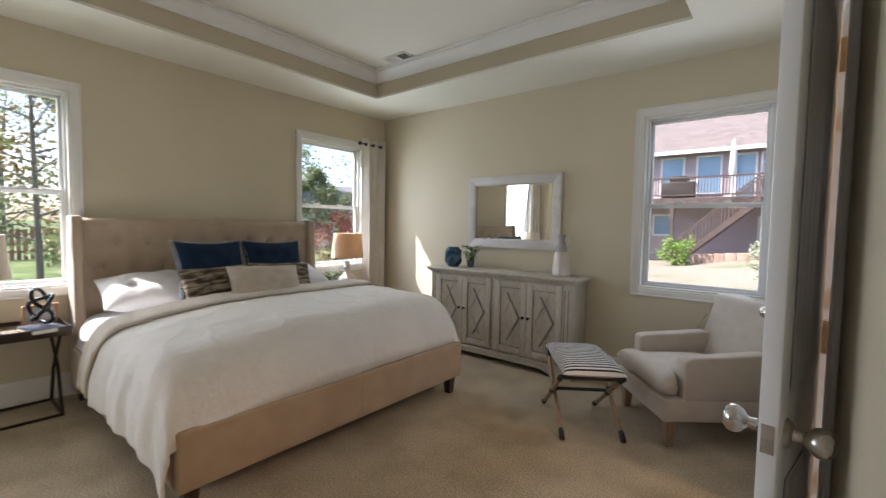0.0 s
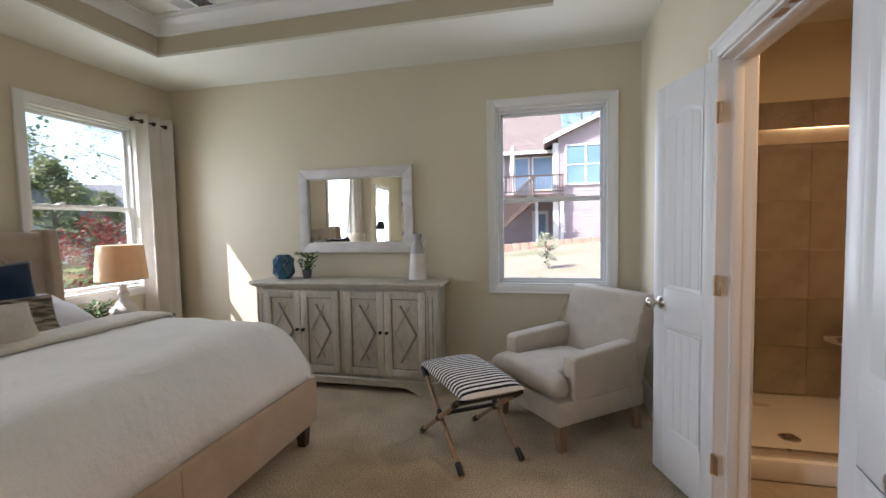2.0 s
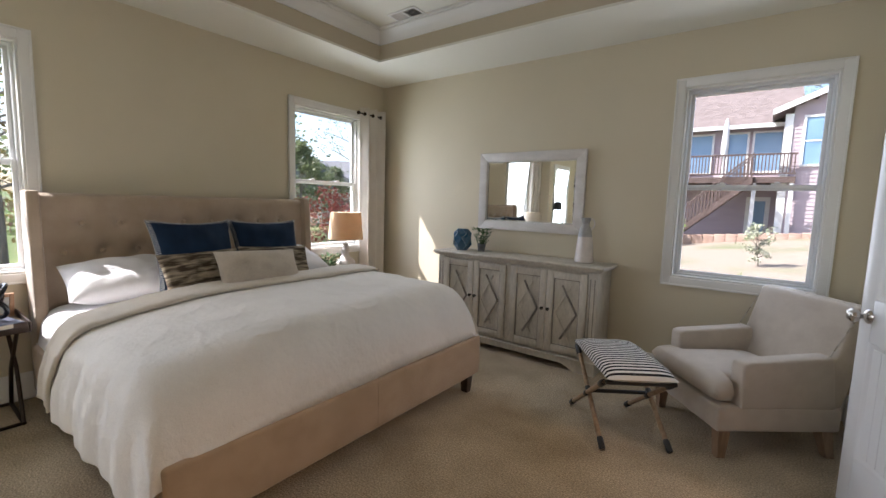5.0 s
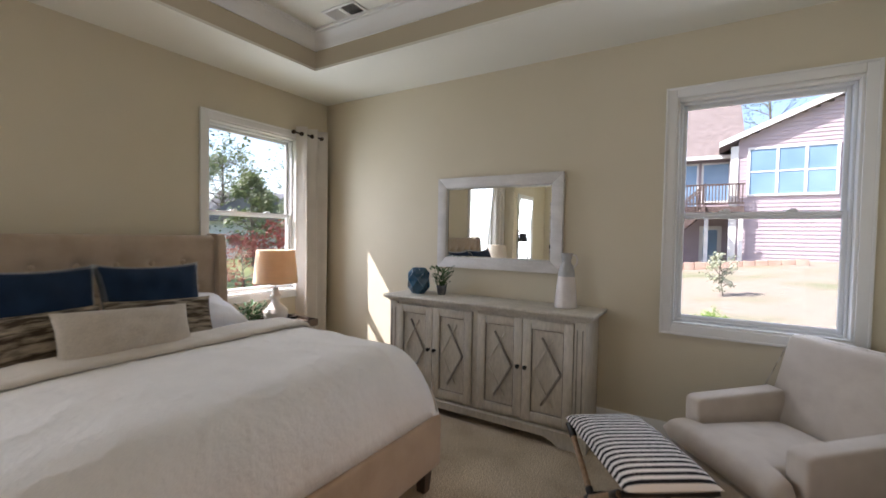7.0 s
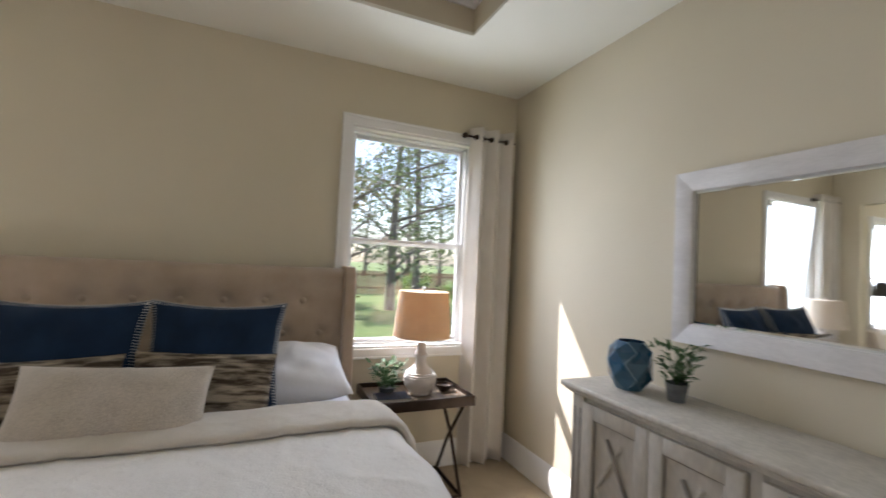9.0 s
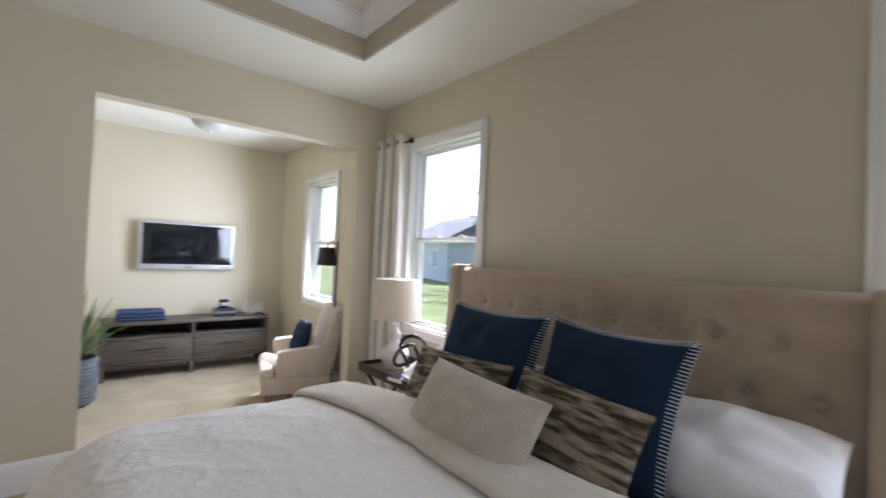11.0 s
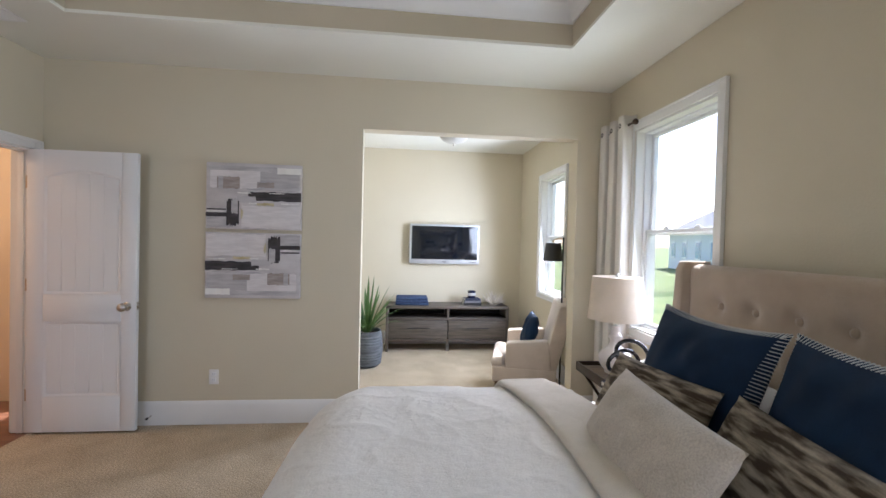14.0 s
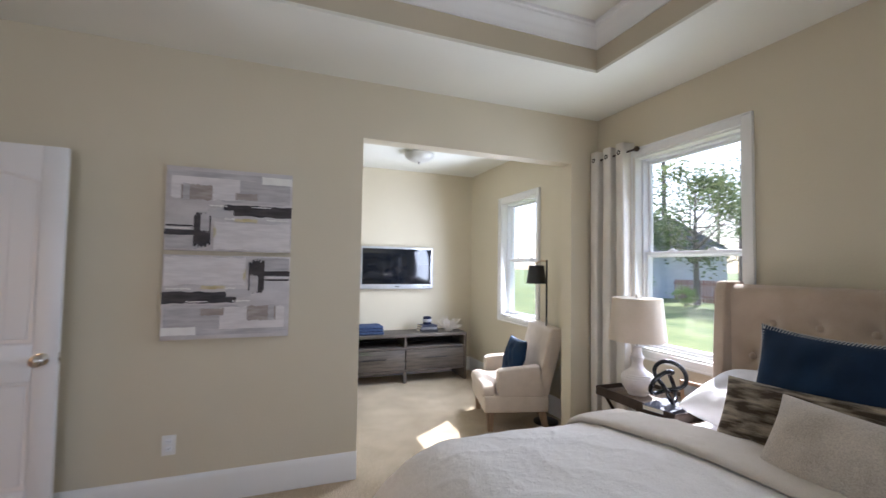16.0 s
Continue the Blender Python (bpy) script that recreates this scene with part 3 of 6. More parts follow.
# ---- bathroom and hall beyond the doorways ----
M_TILE = mat("tan_tile", (0.24, 0.195, 0.14), (0.34, 0.28, 0.205), rough=0.35, scale=5, fine=0.06, fine_scale=40, bump=0.1, bump_scale=30)
M_GROUT = mat("grout", (0.35, 0.29, 0.22), rough=0.9, scale=20)
M_PAN = mat("shower_pan", (0.72, 0.68, 0.60), (0.78, 0.74, 0.66), rough=0.3, scale=4)
M_HALLF = mat("hall_wood_floor", (0.13, 0.055, 0.03), (0.22, 0.10, 0.055), rough=0.35, scale=4, stretch=(1, 9, 1), bump=0.1, bump_scale=60)
M_BATHW = mat("bath_paint", (0.62, 0.50, 0.36), (0.66, 0.54, 0.40), rough=0.7, scale=1.5, bump=0.2, bump_scale=90)
M_ALU = mat("satin_aluminium", (0.66, 0.62, 0.56), (0.74, 0.70, 0.64), rough=0.3, scale=15, metal=1.0)
BX0, BX1 = RIGHT_X + PART_T, 2.3
SHY = 2.82
wall("wall_bath_far", "y", BX1, BX1 + 0.1, ALC_Y, DRESS_Y, 0, 3.15, [], M_BATHW, "warm beige bathroom wall")
wall("wall_bath_hall", "x", 0.62, 0.74, BX0, BX1, 0, 3.15, [], M_BATHW, "warm beige wall between hall and bathroom")
wall("wall_hall_side", "x", -1.2, -1.1, BX0, BX1, 0, 3.15, [], M_BATHW, "warm beige hall wall")
bm = B()
box(bm, BX0, BX1, -1.1, DRESS_Y, CEIL, CEIL + 0.04)
solid("ceiling_bath", bm, M_CEIL, "off-white flat ceiling over hall and bathroom", "ceiling", smooth=False)
bm = B()
box(bm, RIGHT_X + 0.006, BX1, -1.1, 0.62, -0.06, -0.002)
solid("floor_hall", bm, M_HALLF, "dark red-brown wooden hall floor", "floor", smooth=False)
bm = B()
box(bm, RIGHT_X + 0.006, BX1, 0.74, DRESS_Y, -0.06, -0.002)
bath_floor = solid("floor_bath", bm, M_GROUT, "tan tiled bathroom floor", "floor", smooth=False)
bm = B()
box(bm, BX0 + 0.002, 1.95, SHY - 0.05, SHY + 0.05, 0.0, 0.115, 0.012)
box(bm, BX0 + 0.002, 1.95, SHY + 0.05, DRESS_Y - 0.022, 0.0, 0.055, 0.006)
pan = solid("shower_pan", bm, M_PAN, "cream moulded shower base with a low sill", "shower base", kind="")
bm = B()
lathe(bm, [(0, 0.0), (0.055, 0.0), (0.055, 0.003), (0.045, 0.006), (0, 0.006)], 24, at=(0.80, 3.18, 0.056))
part("drain", bm, M_NICKEL, pan, "round metal drain")
bm = B()
box(bm, BX0 + 0.012, 1.95, SHY - 0.015, SHY + 0.015, 1.731, 1.809, 0.004)
box(bm, BX0 + 0.012, 1.95, SHY - 0.02, SHY + 0.02, 0.116, 0.150, 0.004)
box(bm, BX0 + 0.012, BX0 + 0.04, SHY - 0.02, SHY + 0.02, 0.15, 1.731, 0.004)
screen = solid("shower_screen", bm, M_ALU, "framed sliding glass shower screen", "shower screen", kind="")
for xa, xb, yy in ((BX0 + 0.045, 1.05, SHY - 0.008), (1.0, 1.94, SHY + 0.008)):
    bm = B()
    box(bm, xa, xb, yy - 0.003, yy + 0.003, 0.151, 1.730)
    pn = part("pane", bm, M_GLASS, screen, "clear shower glass")
    pn.visible_shadow = False
bm = B()
prism(bm, [(1.93, 3.895), (1.35, 3.895), (1.40, 3.72), (1.58, 3.52), (1.76, 3.42), (1.93, 3.40)], 0.47, 0.51, "z")
solid("shower_shelf", bm, M_PAN, "cream corner bench in the shower", "shelf", kind="")
rng = random.Random(5)
bm = B()
sheet(bm, 24, 18, lambda u, v: Vector((1.50 + 0.30 * (u - 0.5) + 0.02 * math.sin(9 * v), 3.70 + 0.22 * (v - 0.5), 0.512 + 0.10 * (math.sin(math.pi * u) * math.sin(math.pi * v)) ** 0.6 * (0.8 + 0.3 * math.sin(11 * u + 4 * v)))))
solid("folded_towel", bm, mat("grey_towel", (0.20, 0.19, 0.19), (0.30, 0.28, 0.27), rough=0.95, scale=20, bump=0.8, bump_scale=250), "grey towel heaped on the corner bench", "towel", kind="")
tiles = thing("tile_wall", pose(0, DRESS_Y, 0), "tan stone-look tile lining the shower", "tile wall", kind="structure")
tl = B()
box(tl, 0.0008, 0.3292, -0.012, -0.004, 0.0008, 0.3292, 0.0012, 1)
tile_me = to_mesh("tile", tl, M_TILE, smooth=False)
for i in range(6):
    for k in range(6):
        o2 = new("tile", tile_me)
        o2.parent = tiles
        o2.matrix_basis = pose(BX0 + 0.015 + 0.33 * i, 0, 0.06 + 0.357 * k) @ Matrix.Diagonal((1, 1, 1.08, 1))
for i in range(3):
    for k in range(6):
        o2 = new("tile", tile_me)
        o2.parent = tiles
        o2.matrix_basis = pose(BX0, -0.018 - 0.33 * i, 0.06 + 0.357 * k) @ pose(0, 0, 0, 0, 0, -90) @ pose(0, 0, 0, 0, 0, 180) @ Matrix.Translation((-0.33, 0, 0)) @ Matrix.Diagonal((1, 1, 1.08, 1))
bath_bulb = bpy.data.lights.new("bath_lamp", "AREA")
bath_bulb.shape, bath_bulb.size, bath_bulb.energy, bath_bulb.color = "DISK", 0.3, 8.0, (1.0, 0.62, 0.30)
bl = new("bath_lamp", bath_bulb)
bl.matrix_world = look((1.1, 2.1, CEIL - 0.14), (1.1, 2.1, 0))
hall_bulb = bpy.data.lights.new("hall_lamp", "AREA")
hall_bulb.shape, hall_bulb.size, hall_bulb.energy, hall_bulb.color = "DISK", 0.3, 7.5, (1.0, 0.66, 0.36)
hl = new("hall_lamp", hall_bulb)
hl.matrix_world = look((1.3, -0.2, CEIL - 0.14), (1.3, -0.2, 0))

# ---- bed ----
BED = pose(-3.12, 1.66, 0)          # local x towards the foot, local y across
HW = 1.04                            # half width over the rails
bed = thing("bed", BED, "upholstered tan king bed with a tufted wingback headboard, neatly made", "bed")
FOOT, HEADX = 1.10, -1.10


def tuft(y, z):
    """Depth of the button dimples of the headboard."""
    d = 0.0
    for r, zz in enumerate((0.98, 1.17)):
        for k in range(-5, 6):
            yy = k * 0.21 + (0.105 if r else 0.0)
            if -0.93 < yy < 0.945:
                q = ((y - yy) ** 2 + (z - zz) ** 2) / 0.0016
                d += 0.030 * math.exp(-q) + 0.012 * math.exp(-q / 6)
    return d


def headboard_face(u, v):
    y, z = -0.955 + 1.925 * u, 0.30 + 1.07 * v
    e = min(1.0, (1 - v) / 0.05)
    return Vector((-0.985 + 0.026 * (1 - (2 * u - 1) ** 8) - tuft(y, z) - 0.05 * (1 - math.sqrt(max(0, 1 - (1 - e) ** 2))), y, z))


bm = B()
sheet(bm, 150, 80, headboard_face)
box(bm, -1.10, -1.036, -0.955, 0.97, 0.12, 1.366, 0.015)
hb = part("headboard", bm, M_HEADB, bed, "button-tufted fabric headboard")
for r, zz in enumerate((0.98, 1.17)):
    for k in range(-5, 6):
        yy = k * 0.21 + (0.105 if r else 0.0)
        if -0.93 < yy < 0.945:
            bm = B()
            lathe(bm, [(0.0, 0.014), (0.010, 0.012), (0.017, 0.007), (0.019, 0.0)][::-1], 14, m=pose(0, 0, 0, 0, 90))
            part("button", bm, M_HEADB, hb, m=pose(-0.998, yy, zz))
for s in (-1, 1):
    bm = B()
    prof = [(-1.11, 0.06), (-0.90, 0.06), (-0.90, 0.55), (-0.915, 1.0), (-0.935, 1.34), (-0.955, 1.385), (-1.11, 1.385)]
    t2 = B()
    prism(t2, prof, 0.965 if s > 0 else -0.95, 1.035 if s > 0 else -1.015, "y")
    bmesh.ops.bevel(t2, geom=list(t2.edges), offset=0.014, segments=3, profile=0.5, affect="EDGES")
    merge(bm, t2)
    part("wing", bm, M_HEADB, bed)
bm = B()
box(bm, FOOT - 0.06, FOOT, -HW, HW, 0.14, 0.425, 0.018, 3)
part("footboard", bm, M_UPHOL, bed, "tan fabric foot rail with a centre seam")
for s in (-1, 1):
    bm = B()
    box(bm, -0.90, FOOT - 0.062, *sorted((s * (HW - 0.06), s * HW)), 0.14, 0.42, 0.018, 3)
    part("side_rail", bm, M_UPHOL, bed)
bm = B()
box(bm, FOOT + 0.0005, FOOT + 0.002, -0.003, 0.003, 0.16, 0.41)
part("seam", bm, M_UPHOL, bed)
for sx, sy in ((FOOT - 0.07, HW - 0.07), (FOOT - 0.07, -HW + 0.07), (-0.95, HW - 0.07), (-0.95, -HW + 0.07)):
    bm = B()
    a, b = 0.035, 0.024
    lo = [bm.verts.new((sx + p * b, sy + q * b, 0.001)) for p, q in ((-1, -1), (1, -1), (1, 1), (-1, 1))]
    hi = [bm.verts.new((sx + p * a, sy + q * a, 0.145)) for p, q in ((-1, -1), (1, -1), (1, 1), (-1, 1))]
    bm.faces.new(lo)
    bm.faces.new(hi)
    for k in range(4):
        bm.faces.new((lo[k], lo[(k + 1) % 4], hi[(k + 1) % 4], hi[k]))
    part("leg", bm, M_WOODD, bed, "tapered dark wood leg")
bm = B()
box(bm, -0.98, FOOT - 0.12, -0.94, 0.97, 0.30, 0.60, 0.05, 4)
part("mattress", bm, M_SHEET, bed, "white sheeted mattress")


def drape(x, s, half, top, hang, grow=0.0, wave=1.0):
    """A cloth across the bed: s is the length along the cloth from its middle."""
    r = 0.11
    side = 1 if s > 0 else -1
    a = abs(s)
    flat = half - r
    arc = r * math.pi / 2
    if a < flat:
        y, z, out = a, top, 0
    elif a < flat + arc:
        q = (a - flat) / r
        y, z, out = flat + r * math.sin(q), top - r * (1 - math.cos(q)), (a - flat) / arc * 0.3
    else:
        d = a - flat - arc
        y, z, out = half + 0.02 * min(1, d / 0.1), top - r - d, 0.3 + d
    w = noise.noise(Vector((x * 2.6, side * 3.0, z * 0.8))) * 0.055 + 0.013 * math.sin(x * 17 + side + 2 * z) + 0.005 * math.sin(x * 41 + 2 * side)
    y += wave * w * min(1, out * 2.2) + grow * out
    return Vector((x, side * y, z))


def wrinkle(x, y):
    p = Vector((x * 2.0, y * 1.5, 0.3))
    a = noise.noise(p) * 0.010 + noise.noise(p * 2.7) * 0.004
    ridge = 1 - abs(noise.noise(Vector((x * 3.2 + y * 1.4, y * 3.4 - x, 2.0)))) * 2
    crease = 1 - abs(noise.noise(Vector((x * 7.0 + y * 2.0, y * 5.0 - x * 2.0, 5.0)))) * 2
    return a + 0.006 * max(0, ridge) ** 5 + 0.0016 * max(0, crease) ** 6


def sag(s, reach):
    """The bedding slumps towards the side by the alcove."""
    return 0.105 * min(1.0, abs(s) / reach) ** 2.5 if s < 0 else 0.0


X_FOLD0, X_FOLD1 = -0.215, 0.06     # the turned-back band, in the bed's own x
half = 1.055


def duvet_f(u, v):
    x = X_FOLD0 + 0.03 + (FOOT - 0.012 - X_FOLD0 - 0.03) * u
    near = 0.24 + 0.06 * u ** 1.5
    far = 0.02 + 0.20 * (1 - u ** 2.5)
    top = 0.768
    flat = half - 0.11
    arc = 0.11 * math.pi / 2
    s = -(flat + arc + near) + (2 * (flat + arc) + near + far) * v
    p = drape(x, s, half, top, 0.4, grow=0.05)
    p.z -= sag(s, flat + arc)
    if abs(s) < flat + arc:
        k = 1 - (abs(s) / (flat + arc)) ** 3
        p.z += wrinkle(x, s) + 0.02 * k
    q = max(0.0, (u - 0.72) / 0.28)
    if q > 0:
        inner = 1.0 if s > 0 else min(1.0, max(0.0, (half - abs(p.y)) / 0.30 + 0.72))
        drop = 0.385 * (1 - math.sqrt(max(0, 1 - q * q)))
        p.z -= drop * inner if abs(s) < flat + arc else drop * (0.7 if s > 0 else 0.72)
        if s > 0:
            p.y *= 1 - 0.06 * q * q
            p.z = max(p.z, 0.432)
        elif abs(s) < flat:
            p.z = max(p.z, 0.426)
    p.z = max(p.z, 0.06)
    return p


bm = B()
sheet(bm, 150, 260, duvet_f)
duvet = part("duvet", bm, M_DUVET, bed, "soft cream duvet, lightly creased, hanging over the sides", angle=80)
so = duvet.modifiers.new("thick", "SOLIDIFY")
so.thickness, so.offset = 0.016, -1


def fold_f(u, v):
    x = X_FOLD0 + (X_FOLD1 - X_FOLD0) * u
    flat, arc = half - 0.11, 0.11 * math.pi / 2
    hang = 0.26
    s = (flat + arc + hang) * (2 * v - 1)
    p = drape(x + 0.012 * math.sin(5 * s), s, half + 0.012, 0.797, hang, grow=0.05)
    p.z -= sag(s, flat + arc)
    bulge = math.sqrt(max(0, 1 - (2 * u - 1) ** 4))
    if abs(s) < flat + arc:
        p.z += wrinkle(x, s) + 0.018 * (1 - (abs(s) / (flat + arc)) ** 3) + 0.022 * bulge - 0.012
    else:
        p.y += math.copysign(0.02 * bulge, p.y)
    return p


bm = B()
sheet(bm, 22, 170, fold_f)
fold = part("folded_edge", bm, M_FOLD, bed, "turned-back beige band of the duvet", angle=80)
so = fold.modifiers.new("thick", "SOLIDIFY")
so.thickness, so.offset = 0.022, -1


def topsheet_f(u, v):
    x = -0.93 + (X_FOLD0 + 0.05 + 0.93) * u
    flat, arc = 1.0 - 0.11, 0.11 * math.pi / 2
    s = (flat + arc + 0.16) * (2 * v - 1)
    p = drape(x, s, 1.0, 0.700, 0.3, wave=0.4)
    p.z -= 0.95 * sag(s, flat + arc)
    if abs(s) < flat + arc:
        p.z += 0.6 * wrinkle(x * 1.7, s * 1.3)
    return p


bm = B()
sheet(bm, 40, 120, topsheet_f)
tops = part("sheet", bm, M_SHEET, bed, "white fitted sheet", angle=80)


# ---- pillows, each lying against the next ----
def pillow(name, m, w, h, t, material, label, pinch=0.05, stitch=None, seed=0):
    """Local: x across, y the thickness, z up; the middle is the origin."""
    ob = thing(name, m, label, "pillow", group="pillows on the bed")
    bm = B()
    nu, nv = 36, 30

    def pt(u, v, sgn):
        a, b = 2 * u - 1, 2 * v - 1
        th = t / 2 * ((1 - abs(a) ** 2.6) * (1 - abs(b) ** 2.6)) ** 0.55
        x = a * w / 2 * (1 - pinch * (1 - b * b))
        z = b * h / 2 * (1 - pinch * (1 - a * a))
        n3 = noise.noise(Vector((a * 2.2 + seed, b * 2.2, sgn * 3 + seed)))
        sag = -0.04 * h * (1 - b) * (1 - a * a) * 0.2
        return Vector((x, sgn * th * (1 + 0.22 * n3) + 0.004 * sgn * math.sin(13 * a + 5 * b + seed) * (1 - a * a) * (1 - b * b), z + sag))
    sheet(bm, nu, nv, lambda u, v: pt(u, v, 1))
    sheet(bm, nu, nv, lambda u, v: pt(u, v, -1))
    bmesh.ops.remove_doubles(bm, verts=list(bm.verts), dist=0.0012)
    part("cover", bm, material, ob, angle=75)
    if stitch:
        bm = B()
        for e in range(4):
            n = int((w if e % 2 == 0 else h) / 0.0125)
            for k in range(n + 1):
                q = (k + 0.5) / (n + 1)
                u, v = ((q, 0.0), (1.0, q), (q, 1.0), (0.0, q))[e]
                c = pt(u, v, 1)
                iu, iv = min(max(u, 0.035), 0.965), min(max(v, 0.035), 0.965)
                f, b2 = pt(iu, iv, 1), pt(iu, iv, -1)
                out = (c - (f + b2) / 2).normalized() * 0.004
                tube(bm, [f + Vector((0, 0.002, 0)), c + out, b2 - Vector((0, 0.002, 0))], 0.0017, 5)
        part("stitching", bm, stitch, ob, "pale blanket stitching along the edge")
    return ob


M_STITCH = mat("stitch_yarn", (0.50, 0.50, 0.48), rough=0.9)


def at_bed(x, y, z, lean, turn=0, roll=0):
    """Faces the foot of the bed (+x); lean: degrees by which its top leans to the headboard."""
    return pose(x, y, z, 0, 0, -90 + turn) @ pose(0, 0, 0, lean, roll)


pillow("sleeping_pillow", at_bed(-3.82, 2.255, 0.828, 68, 4), 0.71, 0.44, 0.23, M_SHEET, "plump white sleeping pillow", 0.04, seed=3)
pillow("sleeping_pillow", at_bed(-3.82, 1.10, 0.815, 68, -4), 0.71, 0.44, 0.23, M_SHEET, "plump white sleeping pillow", 0.04, seed=8)
pillow("square_pillow", at_bed(-3.60, 1.43, 0.952, 21, 3, -1), 0.575, 0.545, 0.17, M_NAVY, "navy square pillow with pale blanket stitching", 0.11, M_STITCH, 1)
pillow("square_pillow", at_bed(-3.625, 1.985, 0.945, 21, -3, -1), 0.575, 0.545, 0.17, M_NAVY, "navy square pillow with pale blanket stitching", 0.11, M_STITCH, 5)
pillow("lumbar_pillow", at_bed(-3.435, 1.41, 0.862, 27, 5, 1), 0.545, 0.315, 0.13, M_CAMO, "brown and cream brush-print lumbar pillow", 0.05, seed=2)
pillow("lumbar_pillow", at_bed(-3.455, 1.955, 0.862, 27, -7, -2), 0.545, 0.315, 0.13, M_CAMO, "brown and cream brush-print lumbar pillow", 0.05, seed=6)
pillow("lumbar_pillow", at_bed(-3.255, 1.705, 0.872, 31, -3, -2), 0.59, 0.305, 0.17, M_BEIGE, "beige woven lumbar pillow", 0.05, seed=4)


# ---- nightstands with lamps ----
def nightstand(m, label):
    """A tray on two crossed-leg frames. Local: x across the front, y to the wall, z up."""
    ob = thing("nightstand", m, label, "nightstand", group="nightstands")
    w, d, h = 0.62, 0.415, 0.60
    bm = B()
    box(bm, 0, w, 0, d, h - 0.035, h - 0.005, 0.004)
    part("tabletop", bm, M_RUST, ob, "worn dark wooden tray top")
    bm = B()
    for x0, x1, y0, y1 in ((0, w, -0.012, 0.0), (0, w, d, d + 0.012), (-0.012, 0, -0.012, d + 0.012), (w, w + 0.012, -0.012, d + 0.012)):
        box(bm, x0, x1, y0, y1, h - 0.040, h + 0.022, 0.003)
    part("tray_rim", bm, M_BRONZE, ob, "dark metal rim")
    for x in (0.05, w - 0.05):
        for a, b in ((0.02, d - 0.02), (d - 0.02, 0.02)):
            bm = B()
            mid = (a + b) / 2
            tube(bm, [(x, a, 0.014), (x + (0.012 if a < b else -0.012), mid, h * 0.5), (x, b, h - 0.04)], 0.011, 8)
            part("leg", bm, M_BRONZE, ob)
        bm = B()
        tube(bm, [(x, 0.01, 0.012), (x, d - 0.01, 0.012)], 0.011, 8)
        part("foot_bar", bm, M_BRONZE, ob)
    for y in (0.015, d - 0.015):
        bm = B()
        tube(bm, [(0.05, y, 0.012), (w - 0.05, y, 0.012)], 0.010, 8)
        part("stretcher", bm, M_BRONZE, ob)
    return ob


NS_A = pose(-3.812, -0.04, 0, 0, 0, 90)
NS_B = pose(-3.825, 2.79, 0, 0, 0, 90)
nightstand(NS_A, "dark metal and wood tray nightstand beside the bed")
nightstand(NS_B, "dark metal and wood tray nightstand beside the curtain")


def table_lamp(m, label, shade_mat, tall=1.0):
    ob = thing("table_lamp", m, label, "lamp", group="bedside lamps")
    bm = B()
    lathe(bm, [(0, 0), (0.062, 0), (0.066, 0.006), (0.064, 0.016), (0.078, 0.03), (0.098, 0.06), (0.105, 0.09), (0.100, 0.12), (0.083, 0.148), (0.055, 0.168), (0.040, 0.186), (0.034, 0.21), (0.036, 0.228), (0.044, 0.244), (0.044, 0.254), (0.033, 0.266), (0.028, 0.30), (0.030, 0.318), (0.018, 0.322), (0, 0.322)], 36)
    base = part("base", bm, M_CERAM, ob, "ribbed white ceramic base")
    bm = B()
    for z, r in ((0.112, 0.1035), (0.125, 0.0995), (0.138, 0.0925)):
        lathe(bm, [(r - 0.004, z - 0.003), (r + 0.002, z), (r - 0.004, z + 0.003)], 36)
    part("rib", bm, M_CERAM, base)
    bm = B()
    tube(bm, [(0, 0, 0.32), (0, 0, 0.66)], 0.005, 8)
    lathe(bm, [(0, 0.65), (0.009, 0.653), (0.012, 0.665), (0.008, 0.677), (0, 0.682)], 12)
    part("finial", bm, M_NICKEL, ob)
    bm = B()
    for k in range(3):
        a = 2 * math.pi * k / 3
        tube(bm, [(0, 0, 0.642), (0.158 * math.cos(a), 0.158 * math.sin(a), 0.642)], 0.0025, 6)
    part("spider", bm, M_NICKEL, ob)
    bm = B()
    lathe(bm, [(0.184, 0.365), (0.186, 0.365), (0.160, 0.652), (0.158, 0.652)], 48)
    shade = part("shade", bm, shade_mat, ob, "tapered fabric drum shade")
    sm = shade.modifiers.new("thick", "SOLIDIFY")
    sm.thickness = 0.002
    return ob


M_SHADE_A = mat("cream_lampshade", (0.78, 0.70, 0.58), (0.82, 0.74, 0.63), rough=0.9, scale=14, fine=0.06, fine_scale=400, bump=0.4, bump_scale=400, thru=0.35)
table_lamp(pose(-3.99, 0.137, 0.5955), "white ceramic table lamp with a cream drum shade", M_SHADE_A)
table_lamp(pose(-4.03, 3.13, 0.5955), "white ceramic table lamp with a tan drum shade", M_SHADE)


